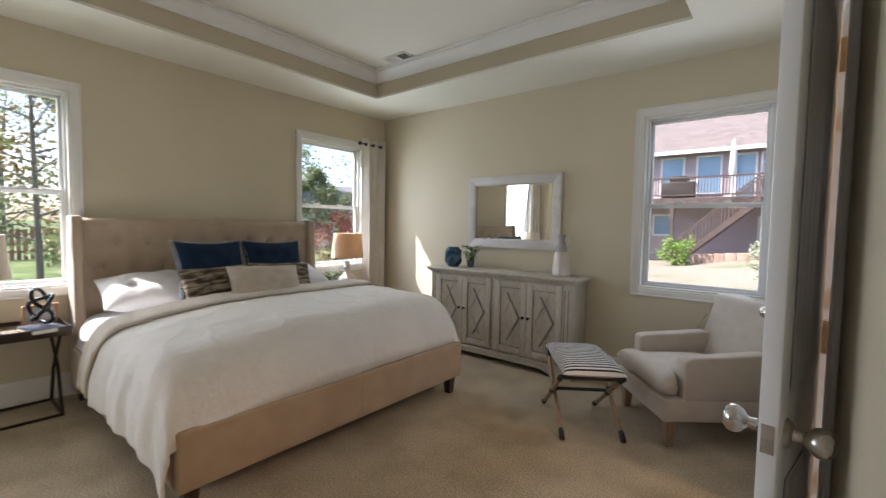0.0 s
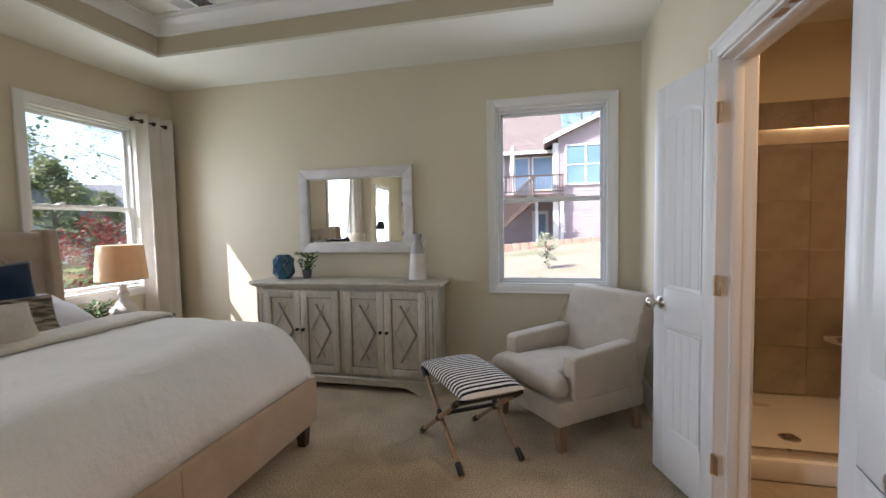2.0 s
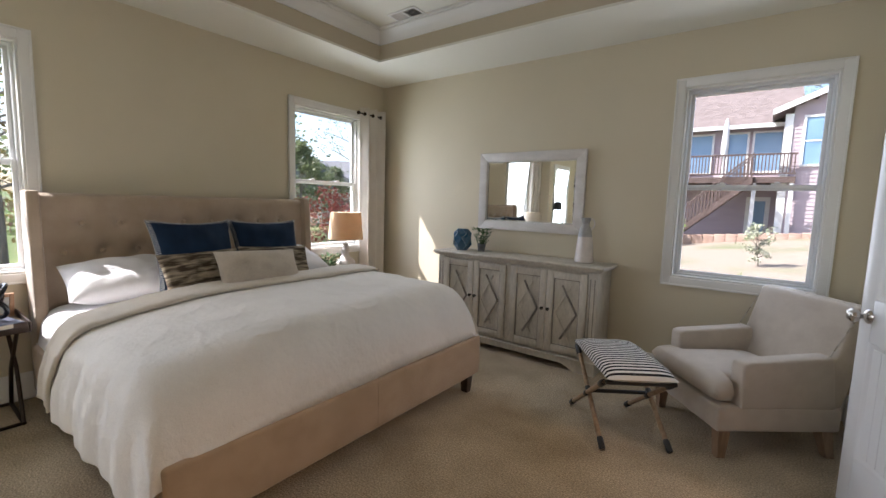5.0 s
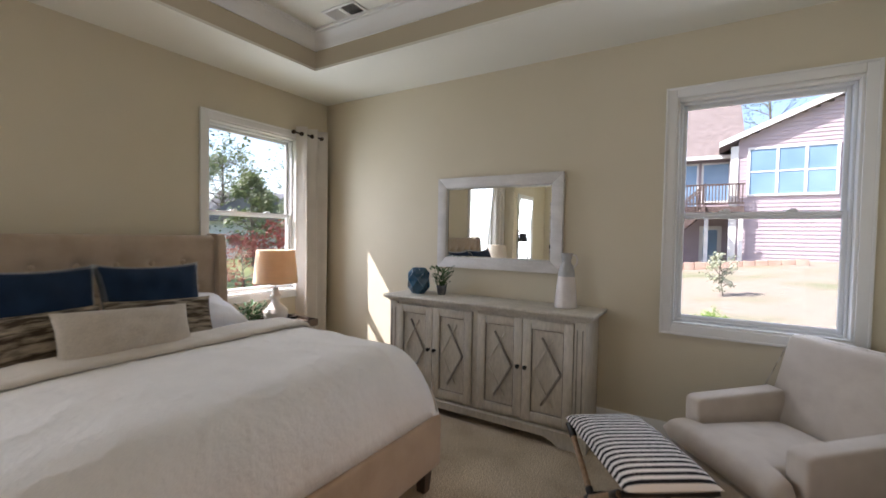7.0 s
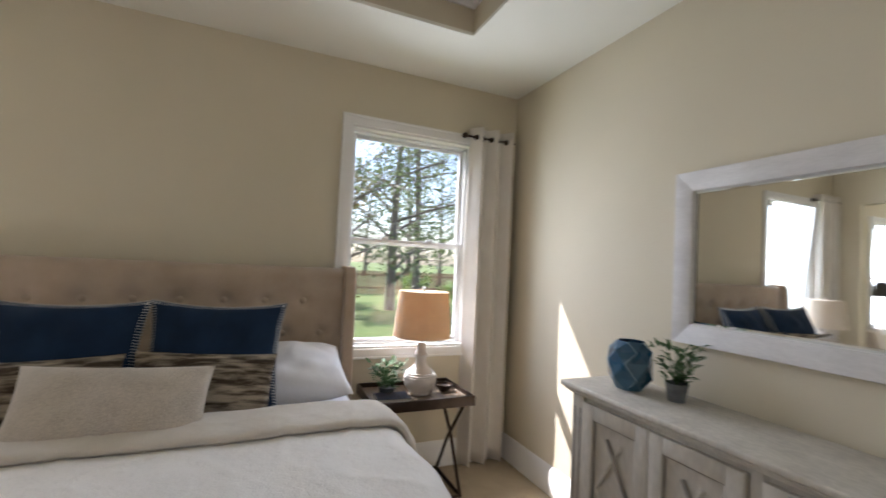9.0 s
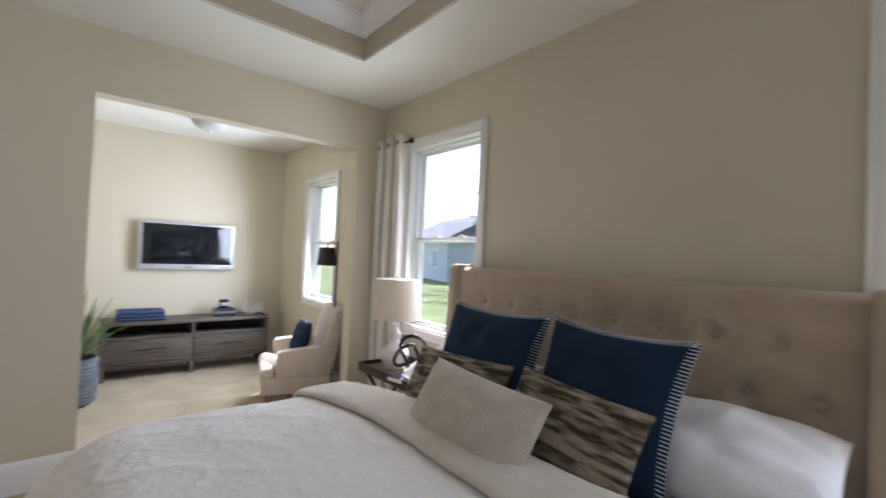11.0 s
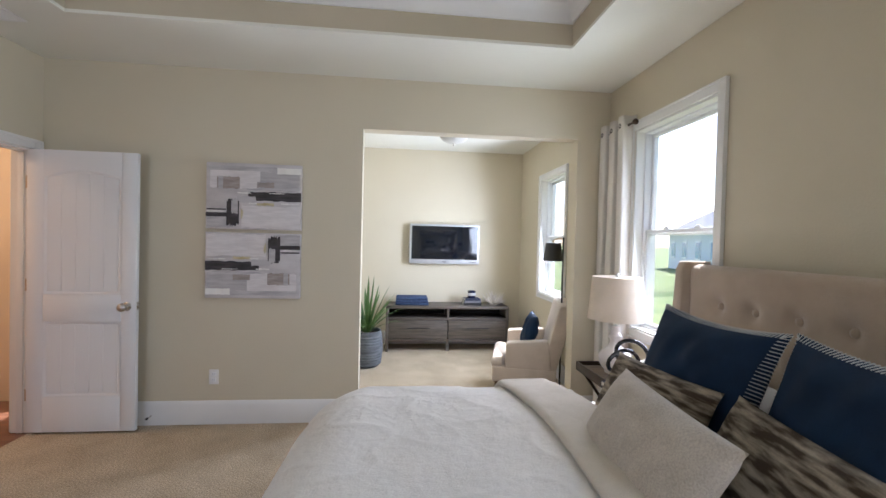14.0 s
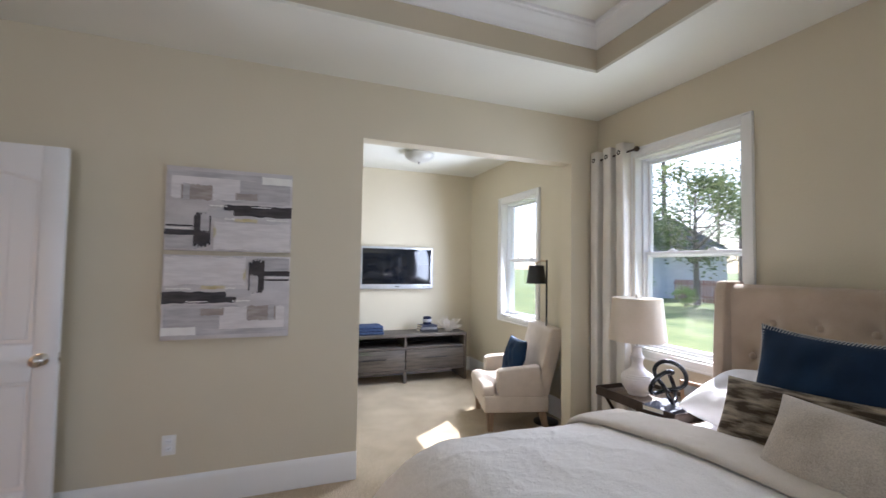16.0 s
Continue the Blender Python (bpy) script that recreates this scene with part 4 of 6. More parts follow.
# ---- curtains ----
def curtain(name, y0, y1, label, flip=False):
    ob = thing(name, pose(-4.203, y0, 0), label, "curtain", group="curtains by the bed")
    w = y1 - y0
    folds = 2.75

    def f(u, v):
        z = 0.012 + 2.425 * v
        q = 1 - u if flip else u
        a = 2 * math.pi * folds * q - math.pi / 2
        amp = 0.041 * (1 + 0.12 * math.sin(3 * v + 5 * u))
        x = amp * math.tanh(1.7 * math.sin(a)) / math.tanh(1.7)
        return Vector((x + 0.004 * noise.noise(Vector((u * 6, v * 3, 1))), w * u + 0.016 * math.sin(2 * a) + 0.010 * (1 - v) * math.sin(7 * u + 2), z))
    bm = B()
    sheet(bm, 110, 30, f)
    c = part("fabric", bm, M_CURT, ob, "cream linen in deep folds", angle=80)
    sm = c.modifiers.new("thick", "SOLIDIFY")
    sm.thickness = 0.003
    bm = B()
    e0, e1 = (-0.045, w + 0.01) if not flip else (-0.01, w + 0.045)
    tube(bm, [(0, e0, 2.365), (0, e1, 2.365)], 0.0080, 10)
    yk = e0 if not flip else e1
    d = -1 if not flip else 1
    lathe(bm, [(0.0, 0), (0.012, 0.002), (0.020, 0.010), (0.022, 0.022), (0.014, 0.034), (0, 0.036)], 16, at=(0, yk, 2.365), m=pose(0, 0, 0, -90 * d))
    part("rod", bm, M_BRONZE, ob, "short dark bronze curtain rod")
    bm = B()
    yb = w * 0.5
    tube(bm, [(-0.055, yb, 2.365), (-0.01, yb, 2.365)], 0.006, 8)
    lathe(bm, [(0, 0), (0.02, 0), (0.02, 0.005), (0, 0.006)], 16, at=(-0.0555, yb, 2.365), m=pose(0, 0, 0, 0, 90))
    part("bracket", bm, M_BRONZE, ob)
    for k in range(int(folds * 2)):
        u = (k + 0.5) / (folds * 2) * 0.999
        p = f(u, (2.365 - 0.012) / 2.425)
        q = f(u + 0.004, (2.365 - 0.012) / 2.425)
        dirn = Vector((q.x - p.x, q.y - p.y, 0)).normalized()
        nrm = dirn.cross(Vector((0, 0, 1)))
        bm = B()
        turn = Matrix((dirn, Vector((0, 0, 1)), nrm)).transposed().to_4x4()
        lathe(bm, [(0.009, -0.0035), (0.019, -0.0035), (0.021, 0.0), (0.019, 0.0035), (0.009, 0.0035), (0.006, 0.0)], 18, at=(p.x, p.y, 2.365), m=turn)
        part("grommet", bm, M_BRONZE, ob, "dark bronze eyelet")
    return ob


curtain("curtain", 3.515, 3.865, "cream grommet curtain panel hung from a short dark rod")
curtain("curtain", -0.535, -0.135, "cream grommet curtain panel gathered beside the window", flip=True)

# ---- dresser ----
DX0, DX1, DYF = -3.06, -1.455, 3.535
dresser = thing("sideboard", pose(DX0, DYF, 0), "distressed grey sideboard with four diamond-trimmed doors", "sideboard")
W, D = DX1 - DX0, DRESS_Y - 0.02 - DYF
bm = B()
box(bm, 0, W, 0.012, D, 0.10, 0.855, 0.004)
part("body", bm, M_GREYP, dresser)
bm = B()
n0 = B()
box(n0, -0.055, W + 0.055, -0.04, D, 0.880, 0.905, 0.008, 3)
box(n0, -0.04, W + 0.04, -0.026, D, 0.866, 0.8795, 0.005)
box(n0, -0.022, W + 0.022, -0.010, D, 0.8555, 0.8655, 0.004)
merge(bm, n0)
part("top", bm, M_GREYP, dresser, "moulded grey top, worn along the edge")
bm = B()
plinth = [(-0.02, 0.0), (0.16, 0.0), (0.20, 0.03), (0.27, 0.055), (W - 0.27, 0.055), (W - 0.20, 0.03), (W - 0.16, 0.0), (W + 0.02, 0.0), (W + 0.02, 0.095), (-0.02, 0.095)]
prism(bm, plinth, -0.02, 0.010, "y")
for x0, x1 in ((-0.02, 0.008), (W - 0.008, W + 0.02)):
    box(bm, x0, x1, 0.010, D, 0.0, 0.095)
part("plinth", bm, M_GREYP, dresser, "shaped bracket base")
bm = B()
box(bm, -0.026, W + 0.026, -0.026, D, 0.0955, 0.112, 0.005)
part("base_moulding", bm, M_GREYP, dresser)
for x0 in (0.0, W - 0.075):
    bm = B()
    box(bm, x0, x0 + 0.075, -0.006, 0.0115, 0.113, 0.854, 0.004)
    p = part("pilaster", bm, M_GREYP, dresser)
    bm = B()
    for k in (0.020, 0.055):
        box(bm, x0 + k - 0.004, x0 + k + 0.004, -0.0085, -0.0065, 0.16, 0.80)
    part("fluting", bm, M_GREYD, p)
bm = B()
box(bm, W / 2 - 0.022, W / 2 + 0.022, 0.002, 0.0115, 0.113, 0.854, 0.003)
part("centre_stile", bm, M_GREYP, dresser)
dw = (W - 0.15 - 0.044) / 4 - 0.004
z0, z1 = 0.135, 0.835
for k in range(4):
    x0 = 0.077 + k * (dw + 0.003) + (0.046 if k > 1 else 0)
    x1 = x0 + dw
    fr = 0.062
    bm = B()
    for a, b, c, e in ((x0, x0 + fr, z0, z1), (x1 - fr, x1, z0, z1), (x0 + fr, x1 - fr, z0, z0 + fr), (x0 + fr, x1 - fr, z1 - fr, z1)):
        box(bm, a, b, -0.013, 0.0112, c, e, 0.003)
    door = part("door", bm, M_GREYP, dresser, "framed cabinet door")
    bm = B()
    box(bm, x0 + fr, x1 - fr, 0.002, 0.0105, z0 + fr, z1 - fr)
    part("panel", bm, M_GREYP, door)
    bm = B()
    e = 0.007
    for a, b, c, f2 in ((x0 + fr, x0 + fr + e, z0 + fr, z1 - fr), (x1 - fr - e, x1 - fr, z0 + fr, z1 - fr), (x0 + fr + e, x1 - fr - e, z0 + fr, z0 + fr + e), (x0 + fr + e, x1 - fr - e, z1 - fr - e, z1 - fr)):
        box(bm, a, b, -0.005, 0.0019, c, f2, 0.002, 1)
    part("bead", bm, M_GREYD, door)
    # half-diamond moulding that points to the knob side
    zc = (z0 + z1) / 2
    tip = x1 - fr - 0.018
    start = x0 + fr + 0.075
    for za, zb2 in ((z1 - fr - 0.055, zc), (zc, z0 + fr + 0.055)):
        xa, xb = (start, tip) if za > zc + 0.01 else (tip, start)
        bm = B()
        v = Vector((xb - xa, 0, zb2 - za))
        L = v.length
        ang = math.degrees(math.atan2(v.z, v.x))
        box(bm, 0, L, -0.010, 0.0015, -0.008, 0.008, 0.003, 1, m=pose(xa, 0, za) @ pose(0, 0, 0, 0, -ang, 0))
        # same paint as the left bars; the darker grey paints in shade
        part("diamond_bar", bm, M_GREYD, door, "raised bar with its shaded side put in as darker grey")
        tip2, start2 = x0 + fr + 0.018, x1 - fr - 0.075
        xa, xb = (start2, tip2) if za > zc + 0.01 else (tip2, start2)
        v = Vector((xb - xa, 0, zb2 - za))
        bm = B()
        box(bm, 0, v.length, -0.006, 0.0015, -0.008, 0.008, 0.003, 1, m=pose(xa, 0, za) @ pose(0, 0, 0, 0, -math.degrees(math.atan2(v.z, v.x)), 0))
        part("diamond_bar", bm, M_GREYP, door)
    bm = B()
    kx = x1 - 0.026 if k % 2 == 0 else x0 + 0.026
    lathe(bm, [(0, 0), (0.010, 0), (0.006, 0.006), (0.006, 0.012), (0.013, 0.018), (0.015, 0.025), (0.010, 0.031), (0, 0.033)], 16, at=(kx, -0.0125, 0.50), m=pose(0, 0, 0, 90))
    part("knob", bm, M_BLACK, door, "small round black knob")

# ---- mirror ----
mir = thing("wall_mirror", pose(-2.83, DRESS_Y, 1.128), "wide mirror in a whitewashed wooden frame on the wall", "mirror")
mw, mh, mf = 1.10, 0.765, 0.088


for nm, pts in (("top", [(0, mh), (mw, mh), (mw - mf, mh - mf), (mf, mh - mf)]), ("bottom", [(0, 0), (mw, 0), (mw - mf, mf), (mf, mf)]),
                ("left", [(0, 0.0), (mf, mf), (mf, mh - mf), (0, mh)]), ("right", [(mw, 0), (mw - mf, mf), (mw - mf, mh - mf), (mw, mh)])):
    bm = B()
    t2 = B()
    prism(t2, pts, -0.038, -0.004, "y")
    bmesh.ops.bevel(t2, geom=list(t2.edges), offset=0.004, segments=2, profile=0.5, affect="EDGES")
    merge(bm, t2)
    part("frame_bar", bm, M_FRAME, mir)
bm = B()
box(bm, mf - 0.006, mw - mf + 0.006, -0.022, -0.006, mf - 0.006, mh - mf + 0.006)
glassm = part("glass", bm, M_MIRROR, mir, "clear mirror glass with a bevelled edge", smooth=False)
bm = B()
b = 0.014
ix0, ix1, iz0, iz1 = mf, mw - mf, mf, mh - mf
o = [(ix0, iz0), (ix1, iz0), (ix1, iz1), (ix0, iz1)]
i2 = [(ix0 + b, iz0 + b), (ix1 - b, iz0 + b), (ix1 - b, iz1 - b), (ix0 + b, iz1 - b)]
for k in range(4):
    j = (k + 1) % 4
    bm.faces.new([bm.verts.new((p[0], y, p[1])) for p, y in ((o[k], -0.0225), (o[j], -0.0225), (i2[j], -0.0255), (i2[k], -0.0255))])
part("bevel", bm, M_MIRROR, glassm, smooth=False)

# ---- things on the dresser ----
TOPZ = 0.9055
vase = thing("faceted_vase", pose(-2.90, 3.71, TOPZ), "dark blue faceted ceramic vase with pale edges", "vase")
bm = B()
prof = [(0.058, 0.0), (0.096, 0.055), (0.100, 0.125), (0.092, 0.175), (0.062, 0.215)]
rings = []
for r_i, (r, z) in enumerate(prof):
    rings.append([bm.verts.new((r * math.cos(2 * math.pi * (k + 0.5 * (r_i % 2)) / 6), r * math.sin(2 * math.pi * (k + 0.5 * (r_i % 2)) / 6), z)) for k in range(6)])
edges = []
for a, (ra, rb) in enumerate(zip(rings, rings[1:])):
    for k in range(6):
        if a % 2 == 0:
            bm.faces.new((ra[k], ra[(k + 1) % 6], rb[k]))
            bm.faces.new((ra[(k + 1) % 6], rb[(k + 1) % 6], rb[k]))
        else:
            bm.faces.new((ra[k], rb[(k + 1) % 6], rb[k]))
            bm.faces.new((ra[k], ra[(k + 1) % 6], rb[(k + 1) % 6]))
bm.faces.new(rings[0][::-1])
lines = [((ra[k].co.copy()), (rb[k].co.copy())) for ra, rb in zip(rings, rings[1:]) for k in range(6)] + [(rings[2][k].co.copy(), rings[3][(k + 1) % 6].co.copy()) for k in range(6)]
part("body", bm, M_TEAL, vase, smooth=False)
bm = B()
for a, c in lines:
    tube(bm, [a, c], 0.0013, 5)
part("edge_lines", bm, mat("pale_glaze", (0.30, 0.42, 0.50), rough=0.4), vase, "pale blue glaze along the edges")


def leaf_cloud(bm, rng, n, r, h, z0, size):
    for _ in range(n):
        a, q, e = rng.uniform(0, 2 * math.pi), rng.random() ** 0.5, rng.random()
        c = Vector((r * q * math.cos(a) * (0.5 + 0.7 * e), r * q * math.sin(a) * (0.5 + 0.7 * e), z0 + h * e))
        d = Vector((math.cos(a) * 0.8 + rng.uniform(-0.5, 0.5), math.sin(a) * 0.8 + rng.uniform(-0.5, 0.5), rng.uniform(-0.1, 1.0))).normalized()
        s = d.cross(Vector((0, 0, 1))).normalized()
        L = size * rng.uniform(0.7, 1.3)
        w = L * 0.30
        up = s.cross(d) * L * 0.12
        vs = [bm.verts.new(p) for p in (c, c + d * L * 0.45 + s * w + up, c + d * L, c + d * L * 0.45 - s * w + up)]
        bm.faces.new((vs[0], vs[1], vs[2]))
        bm.faces.new((vs[0], vs[2], vs[3]))


def potted(name, m, label, pot_h, pot_r, r, h, n, size, seed, pot_mat):
    ob = thing(name, m, label, "plant")
    bm = B()
    lathe(bm, [(0, 0), (pot_r * 0.72, 0), (pot_r * 0.95, pot_h * 0.85), (pot_r, pot_h), (pot_r * 0.88, pot_h), (pot_r * 0.82, pot_h * 0.85), (0, pot_h * 0.85)], 24)
    part("pot", bm, pot_mat, ob, "small dark pot")
    rng = random.Random(seed)
    bm = B()
    for k in range(11):
        a = rng.uniform(0, 6.28)
        q = rng.uniform(0.3, 0.95)
        p1 = Vector((r * q * math.cos(a), r * q * math.sin(a), pot_h + h * rng.uniform(0.4, 0.95)))
        tube(bm, [(0, 0, pot_h * 0.8), Vector((p1.x * 0.4, p1.y * 0.4, (p1.z + pot_h) / 2)), p1], 0.0016, 5)
    part("stems", bm, M_LEAF, ob)
    bm = B()
    leaf_cloud(bm, rng, n, r, h, pot_h * 0.9, size)
    part("foliage", bm, M_LEAF, ob, smooth=False)
    return ob


potted("potted_plant", pose(-2.70, 3.76, TOPZ), "small green boxwood sprig in a dark pot", 0.075, 0.045, 0.085, 0.16, 170, 0.034, 3, M_TERRA)
pitcher = thing("bottle_vase", pose(-1.655, 3.755, TOPZ), "tall white and grey stoneware bottle vase with a handle", "vase")
bm = B()
lathe(bm, [(0, 0), (0.074, 0), (0.080, 0.006), (0.079, 0.02), (0.066, 0.16), (0.058, 0.222)], 36)
part("body", bm, M_CERAM, pitcher, "white glazed lower body")
bm = B()
lathe(bm, [(0.0581, 0.222), (0.052, 0.262), (0.044, 0.295), (0.031, 0.318), (0.029, 0.335), (0.040, 0.372), (0.043, 0.385), (0.038, 0.383), (0.026, 0.335), (0.0, 0.33)], 36)
part("neck", bm, mat("stone_grey", (0.36, 0.36, 0.36), (0.44, 0.44, 0.44), rough=0.6, scale=25, bump=0.3, bump_scale=120), pitcher, "raw grey stoneware neck")
bm = B()
tube(bm, [(0.040, 0, 0.375), (0.062, 0, 0.370), (0.074, 0, 0.345), (0.072, 0, 0.315), (0.050, 0, 0.285)], 0.0065, 8)
part("handle", bm, M_CERAM, pitcher)

# ---- striped stool ----
ux = Vector((0.574, -0.819, 0))
ang = math.degrees(math.atan2(ux.y, ux.x))
stool = thing("folding_stool", pose(-1.075, 2.825, 0, 0, 0, ang), "black and white striped stool on crossed bamboo-like legs", "stool")
SL, SW, SH = 0.335, 0.195, 0.475


def cushion_f(u, v, sgn):
    a, b = 2 * u - 1, 2 * v - 1
    th = (max(0, (1 - abs(a) ** 6) * (1 - abs(b) ** 5))) ** 0.5
    return Vector((a * SL, b * SW, SH - 0.03 + (0.055 * th * (1 - 0.25 * a * a) if sgn > 0 else -0.03 * th)))


bm = B()
sheet(bm, 40, 26, lambda u, v: cushion_f(u, v, 1))
sheet(bm, 40, 26, lambda u, v: cushion_f(u, v, -1))
bmesh.ops.remove_doubles(bm, verts=list(bm.verts), dist=0.0005)
part("seat", bm, M_STRIPE, stool, "padded striped fabric seat", angle=60)
M_BAMB = mat("bamboo_brown", (0.26, 0.165, 0.09), (0.40, 0.27, 0.16), rough=0.4, scale=9, stretch=(5, 5, 1), bump=0.15, bump_scale=60)
FX = 0.29
for sy in (-SW + 0.005, SW - 0.005):
    for sx in (-1, 1):
        off = 0.012 if sx > 0 else -0.012
        p0, p1 = Vector((sx * FX, sy + off, 0.012)), Vector((-sx * (SL - 0.03), sy + off, SH - 0.055))
        bm = B()
        tube(bm, [p0, p1], 0.0145, 12)
        leg = part("leg", bm, M_BAMB, stool, "turned brown leg with black wraps")
        d = p1 - p0
        for q0, q1, r in ((0.0, 0.10, 0.0185), (0.48, 0.56, 0.0175), (0.90, 1.0, 0.0185)):
            bm = B()
            tube(bm, [p0 + d * q0, p0 + d * (q0 + 0.01), p0 + d * (q1 - 0.01), p0 + d * q1], [r * 0.8, r, r, r * 0.8], 12)
            part("wrap", bm, M_BLACK, leg, "black leather wrap")
bm = B()
tube(bm, [(0, -SW + 0.02, 0.232), (0, SW - 0.02, 0.232)], 0.012, 10)
part("crossbar", bm, M_BLACK, stool)
for sx in (-1, 1):
    bm = B()
    tube(bm, [(sx * (SL - 0.03), -SW + 0.0, SH - 0.057), (sx * (SL - 0.03), SW - 0.0, SH - 0.057)], 0.013, 10)
    part("seat_bar", bm, M_BLACK, stool)


# ---- armchairs ----
def armchair(name, m, label, fab, w=0.70, d=0.78, arm_h=0.60, back_h=0.88, seat_h=0.45, leg_h=0.17, studs=True, tilt=0.10, leg_mat=None):
    """Local: faces -y, x across (0 to w), y from the front (0) to the back (d)."""
    ob = thing(name, m, label, "armchair")
    leg_mat = leg_mat or M_OAK
    aw = 0.105
    bm = B()
    box(bm, 0, w, 0.01, d - 0.06, leg_h, 0.3125, 0.015, 3)
    part("seat_base", bm, fab, ob)
    for x0 in (0.0, w - aw):
        bm = B()
        t2 = B()
        prism(t2, [(0.13, 0.30), (0.13, arm_h - 0.05), (0.165, arm_h - 0.035), (d - 0.14, arm_h), (d - 0.10, 0.30)], x0, x0 + aw, "x")
        bmesh.ops.bevel(t2, geom=list(t2.edges), offset=0.016, segments=3, profile=0.5, affect="EDGES")
        merge(bm, t2)
        part("arm", bm, fab, ob, "padded track arm")
    bm = B()
    yb = d - 0.17

    def cush(u, v, sgn):
        a, b = 2 * u - 1, 2 * v - 1
        th = max(0, (1 - abs(a) ** 10) * (1 - abs(b) ** 10)) ** 0.4
        y = -0.005 + (yb + 0.005) * v
        q = min(1.0, max(0.0, (y - 0.10) / 0.022))
        side = 0.012 + (aw - 0.008) * q * q * (3 - 2 * q)
        return Vector((side + (w - 2 * side) * u, y, seat_h - 0.065 + sgn * 0.07 * th + (0.014 * (1 - a * a) * (1 - b * b) if sgn > 0 else 0)))
    sheet(bm, 30, 48, lambda u, v: cush(u, v, 1))
    sheet(bm, 30, 48, lambda u, v: cush(u, v, -1))
    bmesh.ops.remove_doubles(bm, verts=list(bm.verts), dist=0.0005)
    part("seat_cushion", bm, fab, ob, "loose plump seat cushion", angle=60)
    bm = B()
    t2 = B()
    prism(t2, [(d - 0.20, 0.30), (d - 0.20 + tilt * 0.35, seat_h + 0.05), (d - 0.14 + tilt * 0.7, back_h - 0.02), (d - 0.12 + tilt * 0.7, back_h), (d - 0.06 + tilt, back_h), (d - 0.04 + tilt, back_h - 0.02), (d - 0.06, 0.30)], 0.012, w - 0.012, "x")
    bmesh.ops.bevel(t2, geom=list(t2.edges), offset=0.016, segments=3, profile=0.5, affect="EDGES")
    merge(bm, t2)
    back = part("backrest", bm, fab, ob, "slanted upholstered back")
    if studs:
        bm = B()
        n = 34
        for k in range(n + 1):
            x = 0.03 + (w - 0.06) * k / n
            lathe(bm, [(0.0055, 0), (0.004, 0.003), (0, 0.0042)], 6, at=(x, d - 0.02 + tilt * 0.5 - 0.035, back_h + 0.0002))
        for s, x in ((-90, 0.0115), (90, w - 0.0115)):
            for k in range(26):
                q = k / 25
                lathe(bm, [(0.0055, 0), (0.004, 0.003), (0, 0.0042)], 6, at=(x, d - 0.185 + (0.06 + tilt * 0.65) * q + 0.015, arm_h + (back_h - arm_h - 0.02) * q), m=pose(0, 0, 0, 0, s))
        tagged(part("nailheads", bm, M_NICKEL, back, "row of dark nailhead trim"), kind="stuff")
    for x, y, sp in ((0.05, 0.07, 0), (w - 0.05, 0.07, 0), (0.05, d - 0.12, 0.05), (w - 0.05, d - 0.12, 0.05)):
        bm = B()
        lo = [bm.verts.new((x + p * 0.022, y + sp + q * 0.022, 0.001)) for p, q in ((-1, -1), (1, -1), (1, 1), (-1, 1))]
        hi = [bm.verts.new((x + p * 0.033, y + q * 0.033, leg_h + 0.004)) for p, q in ((-1, -1), (1, -1), (1, 1), (-1, 1))]
        bm.faces.new(lo)
        bm.faces.new(hi)
        for k in range(4):
            bm.faces.new((lo[k], lo[(k + 1) % 4], hi[(k + 1) % 4], hi[k]))
        part("leg", bm, leg_mat, ob, "square tapered wooden leg")
    return ob


# faces the bed from the corner; its right front foot is the origin's side
bdir = Vector((0.775, 0.632, 0))
cang = math.degrees(math.atan2(-bdir.x, bdir.y))
armchair("armchair", pose(-0.99, 3.325, 0, 0, 0, cang), "pale linen armchair with nailhead trim and square arms", M_LINEN, tilt=0.14)
M_PEACH = mat("peach_linen", (0.58, 0.48, 0.38), (0.64, 0.54, 0.435), rough=0.9, scale=9, fine=0.1, fine_scale=450, bump=0.5, bump_scale=450, sheen=0.25)
armchair("armchair", pose(-3.58, -1.66, 0, 0, 0, 74), "cream upholstered armchair in the sitting alcove", M_PEACH, w=0.70, d=0.65, arm_h=0.575, back_h=0.90, seat_h=0.40, studs=False, tilt=0.13)
pillow("throw_pillow", pose(-3.805, -1.18, 0.60, 0, 0, 74 + 6) @ pose(0, 0, 0, -16), 0.42, 0.36, 0.13, M_NAVY, "navy and grey throw pillow", 0.06, seed=12)

# ---- alcove: television, stand and the things on it ----
tv = thing("television", pose(-3.15, ALC_Y, 1.42), "wall-mounted flat television with a silver frame, switched off", "television")
bm = B()
box(bm, -0.495, 0.495, 0.03, 0.085, -0.278, 0.278, 0.010, 3)
part("frame", bm, mat("tv_silver", (0.52, 0.53, 0.55), (0.58, 0.59, 0.61), rough=0.35, scale=20, metal=0.4), tv, "silver plastic frame")
bm = B()
box(bm, -0.465, 0.465, 0.0855, 0.088, -0.215, 0.250, 0.002)
part("screen", bm, mat("tv_screen", (0.006, 0.008, 0.012), (0.008, 0.010, 0.015), rough=0.07, scale=2), tv, "dark glossy screen")
bm = B()
box(bm, -0.2, 0.2, 0.0, 0.03, -0.15, 0.15)
part("wall_mount", bm, M_BLACK, tv)
for k in range(5):
    bm = B()
    lathe(bm, [(0.006, 0), (0.006, 0.002), (0, 0.003)], 10, at=(-0.44 + 0.02 * k, 0.0852, -0.248), m=pose(0, 0, 0, -90))
    part("button", bm, M_BLACK, tv)
bm = B()
box(bm, -0.03, 0.03, 0.0852, 0.0862, -0.252, -0.243)
part("badge", bm, M_BLACK, tv)

